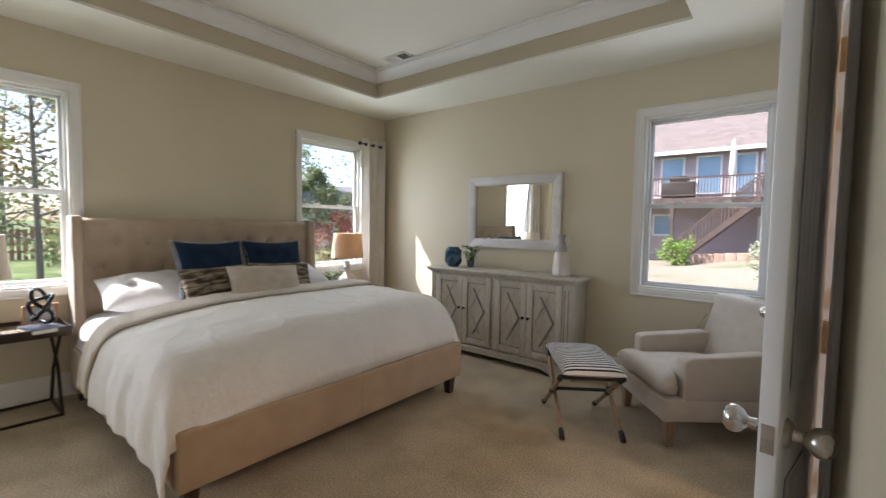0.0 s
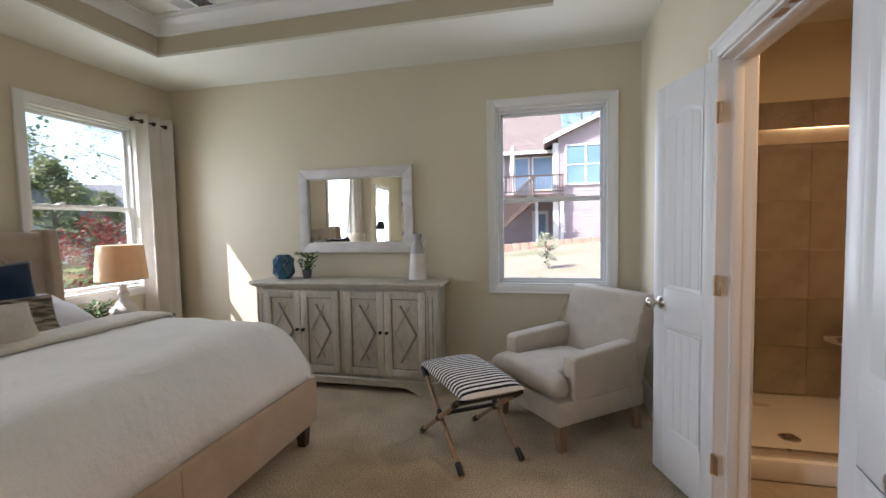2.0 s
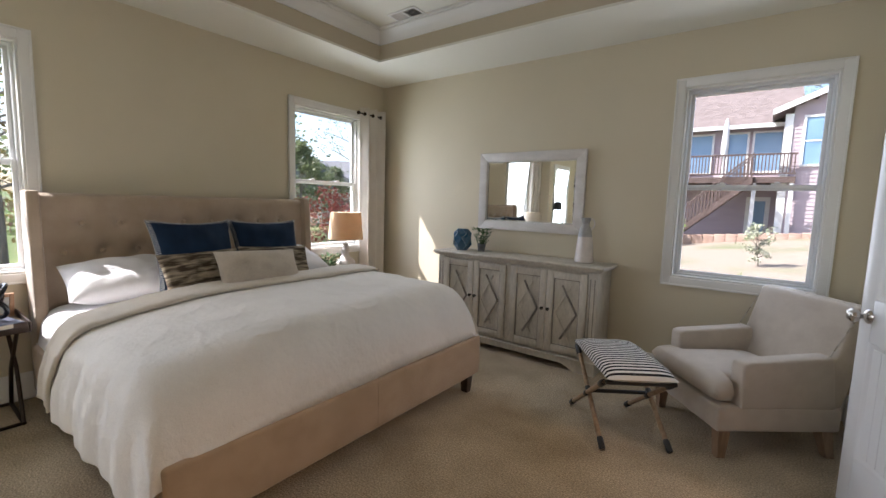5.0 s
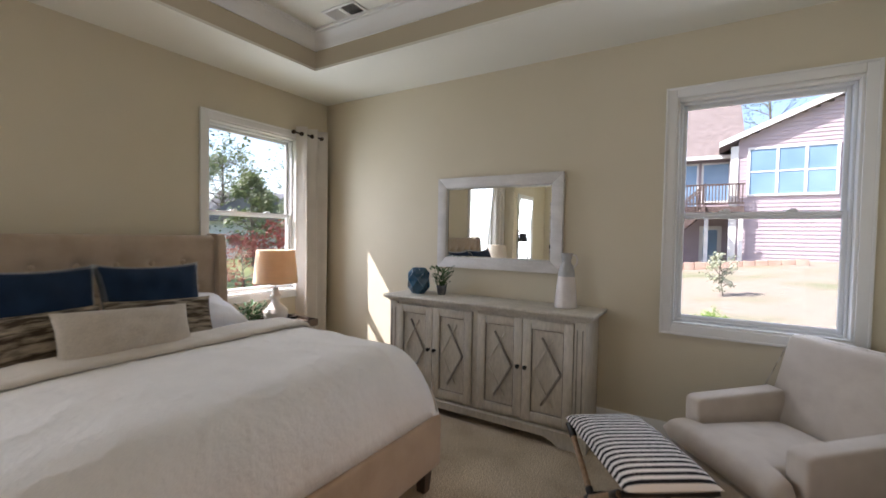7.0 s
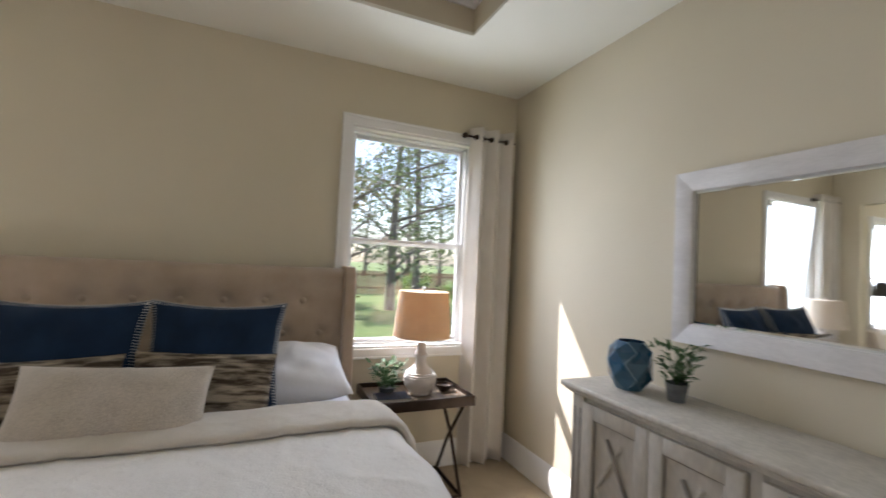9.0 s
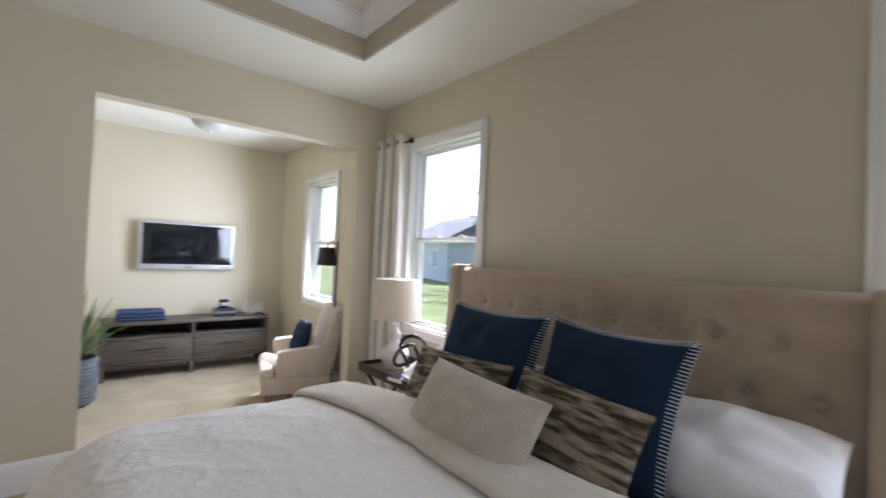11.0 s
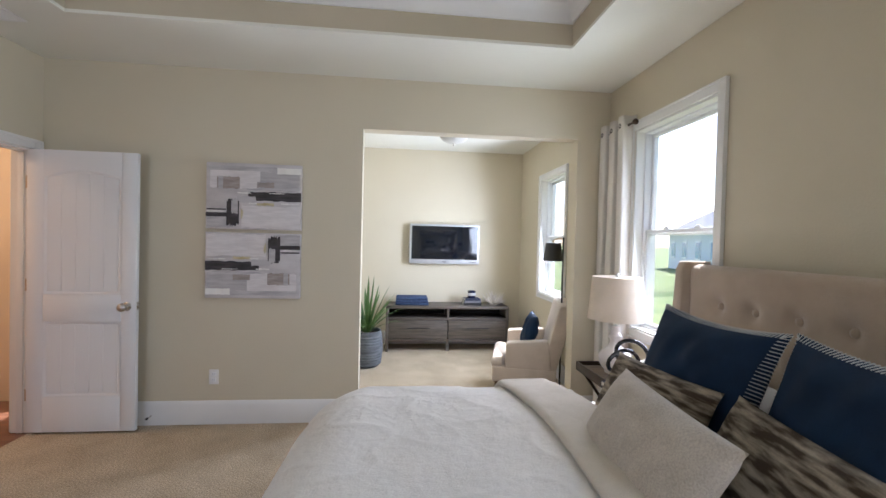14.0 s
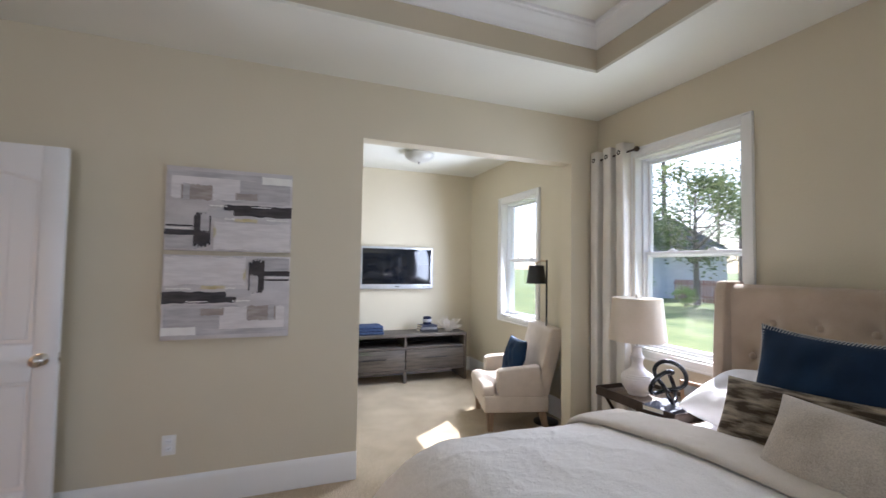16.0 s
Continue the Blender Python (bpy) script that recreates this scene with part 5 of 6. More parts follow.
M_TVST = mat("weathered_oak", (0.075, 0.06, 0.047), (0.135, 0.112, 0.09), rough=0.55, scale=4, stretch=(1, 6, 10), fine=0.12, fine_scale=80, bump=0.25, bump_scale=60)
ST = pose(-4.0, ALC_Y + 0.03, 0)
SWD, SDP = 1.64, 0.42
stand = thing("media_console", ST, "weathered grey-brown media console with open shelf and two drawers", "console")
bm = B()
box(bm, 0, SWD, 0, SDP, 0.565, 0.60, 0.004)
part("top", bm, M_TVST, stand)
for x0 in (0.0, SWD - 0.035):
    bm = B()
    box(bm, x0, x0 + 0.035, 0.004, SDP - 0.004, 0.0, 0.5645, 0.003)
    part("side_panel", bm, M_TVST, stand)
for z in (0.14, 0.415):
    bm = B()
    box(bm, 0.0355, SWD - 0.0355, 0.01, SDP - 0.012, z, z + 0.025, 0.002)
    part("shelf", bm, M_TVST, stand)
bm = B()
box(bm, 0.0355, SWD - 0.0355, 0.01, 0.02, 0.166, 0.5645)
part("back_panel", bm, mat("console_back", (0.02, 0.017, 0.014), rough=0.7), stand, "dark back panel")
bm = B()
box(bm, SWD / 2 - 0.012, SWD / 2 + 0.012, 0.021, SDP - 0.014, 0.4405, 0.5645)
part("divider", bm, M_TVST, stand)
for k in range(2):
    x0 = 0.04 + k * (SWD / 2 - 0.033)
    x1 = x0 + SWD / 2 - 0.047
    bm = B()
    box(bm, x0, x1, SDP - 0.030, SDP - 0.006, 0.17, 0.41, 0.003)
    dr = part("drawer", bm, M_TVST, stand, "wide drawer front")
    bm = B()
    xm = (x0 + x1) / 2
    tube(bm, [(xm - 0.15, SDP + 0.016, 0.31), (xm + 0.15, SDP + 0.016, 0.31)], 0.006, 8)
    for s in (-0.13, 0.13):
        tube(bm, [(xm + s, SDP - 0.007, 0.31), (xm + s, SDP + 0.016, 0.31)], 0.005, 8)
    part("handle", bm, M_BLACK, dr, "dark bar handle")
for x in (SWD * 0.5,):
    bm = B()
    box(bm, x - 0.02, x + 0.02, SDP - 0.06, SDP - 0.02, 0.0, 0.139, 0.003)
    part("foot", bm, M_TVST, stand)
CT = 0.6005
M_BLUECL = mat("blue_knit", (0.035, 0.055, 0.115), (0.06, 0.085, 0.16), rough=0.95, scale=30, fine=0.2, fine_scale=200, bump=0.8, bump_scale=200)
throw = thing("folded_throw", ST @ pose(1.30, 0.22, CT), "dark blue knitted throw folded on the console", "blanket")
for k in range(3):
    bm = B()
    box(bm, -0.22 + 0.006 * k, 0.22 - 0.004 * k, -0.14, 0.14, 0.036 * k, 0.036 * k + 0.0355, 0.016, 4)
    part("fold", bm, M_BLUECL, throw)
M_BOOK = (mat("book_navy", (0.02, 0.025, 0.05), rough=0.6), mat("book_grey", (0.16, 0.16, 0.17), rough=0.6), mat("book_black", (0.015, 0.015, 0.017), rough=0.5))
M_PAGE = mat("pages", (0.62, 0.58, 0.48), rough=0.9, scale=3, stretch=(1, 1, 200))


def book(m, w, d, h, material, label):
    ob = thing("book", m, label, "book", group="stacked books")
    bm = B()
    box(bm, -w / 2, w / 2, -d / 2, d / 2, 0, 0.0025, 0.0008, 1)
    box(bm, -w / 2, w / 2, -d / 2, d / 2, h - 0.0025, h, 0.0008, 1)
    box(bm, -w / 2, w / 2, d / 2 - 0.003, d / 2, 0.0025, h - 0.0025)
    part("cover", bm, material, ob)
    bm = B()
    box(bm, -w / 2 + 0.004, w / 2 - 0.004, -d / 2 + 0.004, d / 2 - 0.0032, 0.0026, h - 0.0026)
    part("pages", bm, M_PAGE, ob)
    return ob


zz = CT
for k, (w, h, mt) in enumerate(((0.24, 0.034, 2), (0.23, 0.028, 1), (0.215, 0.026, 0))):
    book(ST @ pose(0.48, 0.22, zz, 0, 0, 4 * k - 3), w, 0.17, h, M_BOOK[mt], "dark hardback book in a small stack")
    zz += h + 0.0004
candle = thing("candle_jar", ST @ pose(0.48, 0.22, zz), "dark blue glass candle jar on the books", "candle")
bm = B()
lathe(bm, [(0, 0), (0.05, 0), (0.054, 0.006), (0.055, 0.10), (0.050, 0.10), (0.048, 0.02), (0, 0.02)], 28)
part("jar", bm, mat("blue_glass", (0.015, 0.02, 0.05), rough=0.15), candle)
bm = B()
lathe(bm, [(0.0556, 0.035), (0.0562, 0.036), (0.0562, 0.072), (0.0556, 0.073)], 28)
part("label_band", bm, mat("pale_label", (0.45, 0.45, 0.47), rough=0.6), candle, "pale label band")
coral = thing("coral_ornament", ST @ pose(0.17, 0.20, CT), "white branching coral ornament on the console", "ornament")
rng = random.Random(7)
bm = B()
lathe(bm, [(0, 0), (0.055, 0), (0.05, 0.015), (0, 0.03)], 18)
for k in range(46):
    a = rng.uniform(0, 6.28)
    e = rng.uniform(0.15, 1.35)
    L = rng.uniform(0.11, 0.19)
    d = Vector((math.cos(a) * math.cos(e), math.sin(a) * math.cos(e), math.sin(e)))
    s = Vector((0.04 * math.cos(a) * rng.random(), 0.04 * math.sin(a) * rng.random(), 0.01))
    bend = Vector((rng.uniform(-0.015, 0.015), rng.uniform(-0.015, 0.015), 0.02))
    tube(bm, [s, s + d * L * 0.5 + bend * 0.3, s + d * L + bend], [0.008, 0.007, 0.004], 6)
part("branches", bm, mat("bleached_coral", (0.62, 0.56, 0.49), (0.70, 0.64, 0.57), rough=0.9, scale=40, bump=0.6, bump_scale=180), coral)

# potted spiky plant
yucca = thing("potted_yucca", pose(-2.16, -2.10, 0), "spiky green yucca in a ribbed grey pot", "plant")
bm = B()
prof = [(0, 0), (0.135, 0), (0.150, 0.02)]
for k in range(12):
    z = 0.03 + k * 0.030
    r = 0.158 + 0.028 * math.sin(math.pi * (k + 2) / 15)
    prof += [(r, z), (r + 0.004, z + 0.012), (r, z + 0.024)]
prof += [(0.165, 0.40), (0.168, 0.412), (0.152, 0.412), (0.150, 0.37), (0, 0.37)]
lathe(bm, prof, 40)
part("pot", bm, M_TERRA, yucca, "grey ribbed round pot")
bm = B()
lathe(bm, [(0.15, 0.371), (0.10, 0.378), (0.0, 0.384)], 24)
part("soil", bm, M_SOIL, yucca)
rng = random.Random(11)
for k in range(44):
    a = rng.uniform(0, 6.28)
    e = rng.uniform(0.55, 1.45)
    L = rng.uniform(0.48, 0.68) * (0.75 + 0.25 * e / 1.4)
    bend = rng.uniform(0.02, 0.14) * (1.5 - e)
    w = rng.uniform(0.014, 0.022)
    out = Vector((math.cos(a), math.sin(a), 0))
    side = Vector((-math.sin(a), math.cos(a), 0))
    s0 = out * 0.02 + Vector((0, 0, 0.38))
    pts = []
    for i in range(7):
        q = i / 6
        p = s0 + out * (L * math.cos(e) * q + bend * q * q) + Vector((0, 0, L * math.sin(e) * q - bend * 1.2 * q ** 3))
        ww = w * (0.6 + 1.2 * q) * (1 - q) ** 0.6 + 0.0006
        pts.append((p - side * ww, p + Vector((0, 0, -0.25 * ww)), p + side * ww))
    bm = B()
    vs = [[bm.verts.new(c) for c in row] for row in pts]
    for r0, r1 in zip(vs, vs[1:]):
        for i in range(2):
            bm.faces.new((r0[i], r0[i + 1], r1[i + 1], r1[i]))
    part("leaf", bm, M_BLADE, yucca)

# floor lamp beside the alcove armchair
flamp = thing("floor_lamp", pose(-4.07, -1.04, 0) @ Matrix.Diagonal((1, 1, 1.017, 1)), "slim black floor lamp with a small black shade", "floor lamp")
bm = B()
lathe(bm, [(0, 0), (0.115, 0), (0.115, 0.012), (0.10, 0.02), (0.02, 0.026), (0, 0.03)], 30)
part("base", bm, M_BLACK, flamp)
bm = B()
tube(bm, [(0, 0, 0.02), (0, 0, 1.50)], 0.0085, 10)
part("pole", bm, M_BLACK, flamp)
bm = B()
tube(bm, [(0, 0, 1.485), (0.035, -0.03, 1.49), (0.075, -0.06, 1.47)], 0.007, 8)
tube(bm, [(0.075, -0.06, 1.47), (0.075, -0.06, 1.39)], 0.012, 10)
part("arm", bm, M_BRASS, flamp, "brass swivel arm")
bm = B()
lathe(bm, [(0.092, 1.275), (0.094, 1.275), (0.072, 1.445), (0.070, 1.445), (0.012, 1.449), (0.010, 1.444), (0.068, 1.440), (0.090, 1.277)], 36, at=(0.075, -0.06, 0))
part("shade", bm, M_BLACK, flamp, "small black metal shade")
bm = B()
lathe(bm, [(0, 1.30), (0.02, 1.305), (0.028, 1.33), (0.02, 1.365), (0.012, 1.39), (0, 1.392)], 16, at=(0.075, -0.06, 0))
part("bulb", bm, glow("warm_bulb", (1.0, 0.55, 0.22), 25), flamp, "lit warm bulb")

# ceiling light and vents
cl = thing("ceiling_light", pose(-3.13, -2.15, CEIL), "frosted glass bowl ceiling light, switched off", "ceiling light")
bm = B()
lathe(bm, [(0.0, 0), (0.10, 0), (0.105, -0.02), (0.165, -0.028), (0.168, -0.036)], 40)
part("pan", bm, M_NICKEL, cl, "nickel ceiling pan")
bm = B()
lathe(bm, [(0.166, -0.034), (0.160, -0.060), (0.128, -0.092), (0.075, -0.113), (0.012, -0.120)], 40)
part("bowl", bm, mat("frosted_glass", (0.60, 0.58, 0.52), (0.70, 0.68, 0.62), rough=0.3, scale=8, thru=0.3), cl, "frosted marbled bowl")
bm = B()
lathe(bm, [(0.012, -0.118), (0.016, -0.128), (0.010, -0.142), (0.0, -0.150)], 16)
part("finial", bm, M_NICKEL, cl)


def vent(m, w, d, label):
    ob = thing("ceiling_vent", m, label, "vent")
    bm = B()
    f = 0.022
    for x0, x1, y0, y1 in ((-w / 2, w / 2, -d / 2, -d / 2 + f), (-w / 2, w / 2, d / 2 - f, d / 2), (-w / 2, -w / 2 + f, -d / 2 + f, d / 2 - f), (w / 2 - f, w / 2, -d / 2 + f, d / 2 - f), (-0.012, 0.012, -d / 2 + f, d / 2 - f)):
        box(bm, x0, x1, y0, y1, -0.010, -0.001, 0.003, 1)
    part("frame", bm, M_TRIM, ob)
    bm = B()
    box(bm, -w / 2 + f, w / 2 - f, -d / 2 + f, d / 2 - f, -0.002, -0.0008)
    part("backing", bm, mat("vent_dark", (0.16, 0.15, 0.14), rough=0.9), ob)
    n = 7
    for s in (-1, 1):
        for k in range(n):
            x = s * (0.016 + (w / 2 - f - 0.018) * (k + 0.5) / n)
            bm = B()
            box(bm, -0.006, 0.006, -d / 2 + f, d / 2 - f, -0.0006, 0.0006, m=pose(x, 0, -0.0065, 0, 38 * s))
            part("slat", bm, M_TRIM, ob)
    return ob


vent(pose(-3.12, 3.03, TRAY), 0.32, 0.17, "white metal ceiling vent in the tray")
vent(pose(-3.36, -1.80, CEIL), 0.32, 0.17, "white metal ceiling vent in the alcove")
vent(pose(-0.13, 0.20, CEIL, 0, 0, 90), 0.36, 0.20, "white metal ceiling vent near the entry")

smoke = thing("smoke_detector", pose(-3.33, 0.53, TRAY), "round white smoke detector on the tray ceiling", "smoke detector")
bm = B()
lathe(bm, [(0, -0.001), (0.066, -0.001), (0.066, -0.012), (0.060, -0.016)], 32)
part("base", bm, M_VINYL, smoke)
bm = B()
lathe(bm, [(0.056, -0.0165), (0.055, -0.030), (0.046, -0.040), (0.020, -0.043), (0, -0.043)], 32)
part("cover", bm, M_VINYL, smoke)
# wall outlet
outlet = thing("wall_outlet", pose(-1.108, OPEN_Y, 0.367), "white duplex electrical outlet on the wall", "outlet")
bm = B()
box(bm, -0.036, 0.036, 0.0005, 0.006, -0.058, 0.058, 0.003)
part("plate", bm, M_TRIM, outlet)
for z in (-0.022, 0.022):
    bm = B()
    box(bm, -0.017, 0.017, 0.0055, 0.009, z - 0.0155, z + 0.0155, 0.004)
    so2 = part("socket", bm, M_VINYL, outlet)
    bm = B()
    for x in (-0.007, 0.007):
        box(bm, x - 0.001, x + 0.001, 0.0085, 0.0094, z - 0.003, z + 0.006)
    part("slot", bm, M_BLACK, so2)
door_stop = thing("door_stop", pose(-0.66, OPEN_Y + 0.016, 0.075), "small spring door stop on the baseboard", "door stop")
bm = B()
tube(bm, [(0, 0.0, 0), (0, 0.05, 0)], 0.006, 8)
part("spring", bm, M_NICKEL, door_stop)
bm = B()
tube(bm, [(0, 0.05, 0), (0, 0.062, 0)], 0.009, 10)
part("rubber_tip", bm, M_BLACK, door_stop)

# ---- paintings ----
M_CANVAS = mat("canvas_ground", (0.55, 0.515, 0.51), (0.65, 0.615, 0.605), rough=0.8, scale=5, stretch=(1, 1, 3), fine=0.05, fine_scale=120, bump=0.4, bump_scale=200)
PAINTS = {
    "pale": mat("paint_pale", (0.66, 0.62, 0.61), (0.76, 0.72, 0.71), rough=0.6, scale=9, stretch=(1, 1, 6), bump=0.6, bump_scale=60),
    "grey": mat("paint_grey", (0.41, 0.39, 0.395), (0.56, 0.535, 0.535), rough=0.6, scale=7, stretch=(1, 1, 6), bump=0.6, bump_scale=60),
    "taupe": mat("paint_taupe", (0.31, 0.26, 0.235), (0.44, 0.385, 0.35), rough=0.6, scale=9, stretch=(1, 1, 5), bump=0.6, bump_scale=60),
    "char": mat("paint_charcoal", (0.022, 0.018, 0.019), (0.065, 0.054, 0.055), rough=0.5, scale=9, stretch=(1, 1, 5), bump=0.7, bump_scale=60),
    "gold": mat("paint_gold", (0.45, 0.36, 0.16), (0.62, 0.55, 0.36), rough=0.45, scale=14, bump=0.7, bump_scale=60),
    "white": mat("paint_white", (0.76, 0.74, 0.70), rough=0.5, scale=14, bump=0.7, bump_scale=60),
}
# strokes: paint, centre across and up (0 to 1), length, height, roughness of the outline
STROKES = [
    ("grey", 0.70, 0.74, 0.56, 0.30, 0.03), ("pale", 0.30, 0.76, 0.52, 0.30, 0.04), ("grey", 0.38, 0.92, 0.74, 0.07, 0.03), ("white", 0.87, 0.90, 0.26, 0.10, 0.03),
    ("taupe", 0.23, 0.70, 0.24, 0.20, 0.05), ("grey", 0.15, 0.70, 0.05, 0.22, 0.05), ("pale", 0.68, 0.19, 0.62, 0.36, 0.03), ("grey", 0.15, 0.10, 0.28, 0.17, 0.04),
    ("taupe", 0.62, 0.68, 0.18, 0.10, 0.08), ("char", 0.72, 0.505, 0.56, 0.150, 0.05), ("grey", 0.42, 0.455, 0.20, 0.11, 0.06), ("char", 0.28, 0.255, 0.125, 0.45, 0.07), ("grey", 0.30, 0.34, 0.07, 0.26, 0.08),
    ("char", 0.13, 0.215, 0.28, 0.070, 0.06), ("char", 0.11, 0.295, 0.20, 0.022, 0.10), ("white", 0.10, 0.265, 0.18, 0.020, 0.10), ("gold", 0.62, 0.385, 0.18, 0.055, 0.15), ("white", 0.49, 0.395, 0.08, 0.03, 0.2),
    ("white", 0.88, 0.40, 0.18, 0.025, 0.15), ("white", 0.74, 0.555, 0.16, 0.018, 0.2), ("gold", 0.375, 0.23, 0.02, 0.16, 0.2), ("white", 0.40, 0.55, 0.14, 0.03, 0.2),
]


def painting(m, w, h, label, seed):
    ob = thing("painting", m, label, "painting", group="pair of abstract paintings")
    bm = B()
    box(bm, -w / 2, w / 2, 0.002, 0.036, -h / 2, h / 2, 0.003)
    part("canvas", bm, M_CANVAS, ob, "stretched pale canvas")
    rng = random.Random(seed)
    for k, (paint, cx, cz, sl, sh, rough) in enumerate(STROKES):
        n = 16
        x0, x1 = max(0.004, cx - sl / 2), min(0.996, cx + sl / 2)
        z0, z1 = max(0.004, cz - sh / 2), min(0.996, cz + sh / 2)
        top = [(x0 + (x1 - x0) * i / n, z1 - (z1 - z0) * rough * rng.uniform(0, 2.2)) for i in range(n + 1)]
        bot = [(x1 - (x1 - x0) * i / n, z0 + (z1 - z0) * rough * rng.uniform(0, 2.2)) for i in range(n + 1)]
        pts = [((a - 0.5) * w + rng.uniform(-0.002, 0.002), (c - 0.5) * h) for a, c in top + bot]
        bm = B()
        prism(bm, pts, 0.0345, 0.0362 + 0.00045 * k, "y")
        part("brush_stroke", bm, PAINTS[paint], ob, smooth=False)
    return ob


# mirrored across, as one looks at the wall from the room
FLIP = pose(0, 0, 0, 0, 180)
ART_X, ART_W = -1.397, 0.705
painting(pose(ART_X, OPEN_Y, 1.7675, 0, 0, 0) @ Matrix.Diagonal((-1, 1, 1, 1)), ART_W, 0.505, "abstract canvas in grey, charcoal and cream", 1)
painting(pose(ART_X, OPEN_Y, 1.2365, 0, 0, 0) @ FLIP @ Matrix.Diagonal((-1, 1, 1, 1)), ART_W, 0.505, "abstract canvas, the same strokes turned upside down", 1)
bm = B()
box(bm, ALC_X - 0.03, ALC_X - 0.002, -2.75, -2.05, 1.05, 2.0, 0.004)
solid("framed_picture", bm, M_BLACK, "dark framed picture on the alcove wall", "picture", kind="")

# ---- things on the nightstands ----
NZ = 0.5955
knot = thing("knot_sculpture", pose(-3.91, 0.45, NZ + 0.030), "black glossy knot sculpture on a book", "sculpture")
bm = B()
pts = []
for k in range(120):
    t = 2 * math.pi * k / 120
    r = 0.090 + 0.034 * math.cos(3 * t)
    pts.append((r * math.cos(2 * t), 0.052 * math.sin(3 * t), 0.137 + r * math.sin(2 * t)))
tube(bm, pts, 0.0125, 10, closed=True)
part("loop", bm, mat("black_gloss", (0.008, 0.008, 0.010), rough=0.18), knot)
book(pose(-3.91, 0.45, NZ, 0, 0, 12), 0.25, 0.18, 0.029, M_BOOK[0], "dark blue hardback under the sculpture")
pf = thing("photo_frame", pose(-4.14, 0.47, NZ) @ pose(0, 0, 0, 0, 0, 100) @ pose(0, 0, 0, 8), "small wooden photo frame leaning back", "photo frame")
bm = B()
for x0, x1, z0, z1 in ((-0.10, -0.078, 0, 0.15), (0.078, 0.10, 0, 0.15), (-0.078, 0.078, 0, 0.022), (-0.078, 0.078, 0.128, 0.15)):
    box(bm, x0, x1, -0.009, 0.009, z0, z1, 0.003)
part("frame", bm, mat("light_wood", (0.35, 0.20, 0.11), (0.46, 0.28, 0.16), rough=0.5, scale=9, stretch=(1, 8, 8)), pf, "light brown wooden frame")
bm = B()
box(bm, -0.080, 0.080, -0.002, 0.004, 0.020, 0.130)
part("print", bm, mat("faded_print", (0.35, 0.36, 0.36), (0.55, 0.55, 0.53), rough=0.4, scale=12), pf, "faded grey print")
potted("potted_plant", pose(-4.05, 2.92, NZ), "small leafy green plant on the nightstand", 0.05, 0.05, 0.10, 0.15, 190, 0.042, 9, M_TERRA)
dish = thing("ornament_bowl", pose(-4.05, 3.31, NZ), "small dark metal bowl on the nightstand", "bowl")
bm = B()
lathe(bm, [(0, 0), (0.03, 0), (0.032, 0.006), (0.055, 0.03), (0.06, 0.045), (0.056, 0.045), (0.05, 0.03), (0, 0.012)], 24)
part("bowl", bm, M_BRONZE, dish)
book(pose(-3.96, 2.93, NZ, 0, 0, 85), 0.20, 0.14, 0.022, M_BOOK[0], "dark blue book lying on the nightstand")

# ---- outdoors ----
M_GRASS = mat("lawn", (0.06, 0.10, 0.025), (0.16, 0.19, 0.07), rough=0.95, scale=0.7, fine=0.3, fine_scale=25, bump=1.0, bump_scale=30)
M_YARD = mat("dry_yard", (0.27, 0.225, 0.175), (0.17, 0.18, 0.10), rough=1.0, scale=0.35, fine=0.25, fine_scale=14, bump=1.0, bump_scale=20, low=0.5, high=0.68)
M_SIDING = mat("mauve_siding", (0.39, 0.315, 0.335), (0.44, 0.36, 0.38), rough=0.7, scale=1.2, fine=0.05, fine_scale=8, stretch=(1, 1, 4))
M_ROOF = mat("roof_shingle", (0.15, 0.12, 0.108), (0.21, 0.172, 0.158), rough=0.95, scale=3, fine=0.2, fine_scale=18)
M_ROOFG = mat("grey_shingle", (0.13, 0.13, 0.14), (0.20, 0.20, 0.21), rough=0.95, scale=3, fine=0.2, fine_scale=18)
M_DECK = mat("deck_wood", (0.085, 0.06, 0.052), (0.135, 0.098, 0.085), rough=0.75, scale=3, stretch=(1, 6, 6), fine=0.1, fine_scale=30)
M_EXTW = mat("exterior_white", (0.70, 0.69, 0.67), (0.76, 0.75, 0.73), rough=0.6, scale=2)
# blue base colour paints the sky's reflection into the panes
M_PANE = mat("house_pane_sky_tint", (0.16, 0.27, 0.40), (0.24, 0.37, 0.52), rough=0.08, scale=0.8)
M_STONE = mat("retaining_stone", (0.30, 0.20, 0.15), (0.42, 0.30, 0.235), rough=0.9, scale=2.5, fine=0.15, fine_scale=14, bump=0.6, bump_scale=20)
M_BARK = mat("bark", (0.11, 0.09, 0.075), (0.21, 0.175, 0.15), rough=0.95, scale=6, stretch=(4, 4, 0.8), bump=0.9, bump_scale=25)
M_LEAVES = mat("tree_leaves", (0.07, 0.11, 0.05), (0.17, 0.20, 0.085), rough=0.5, scale=0.8, fine=0.25, fine_scale=9, thru=0.5)
M_LEAVES2 = mat("autumn_leaves", (0.16, 0.11, 0.03), (0.22, 0.17, 0.05), rough=0.6, scale=0.9, fine=0.25, fine_scale=9, thru=0.3)


def ground_z(x, y):
    s = min(1, max(0, (x + 4.5) / 6.0))
    up = max(0.0, y - 6.0) * 0.050 * s
    return -0.32 + min(up, 1.05) + 0.05 * noise.noise(Vector((x * 0.15, y * 0.15, 0)))


def axis_steps(lo, hi, near0, near1, fine, coarse):
    out, v = [], lo
    while v < hi:
        out.append(v)
        v += fine if near0 <= v <= near1 else coarse
    return out + [hi]


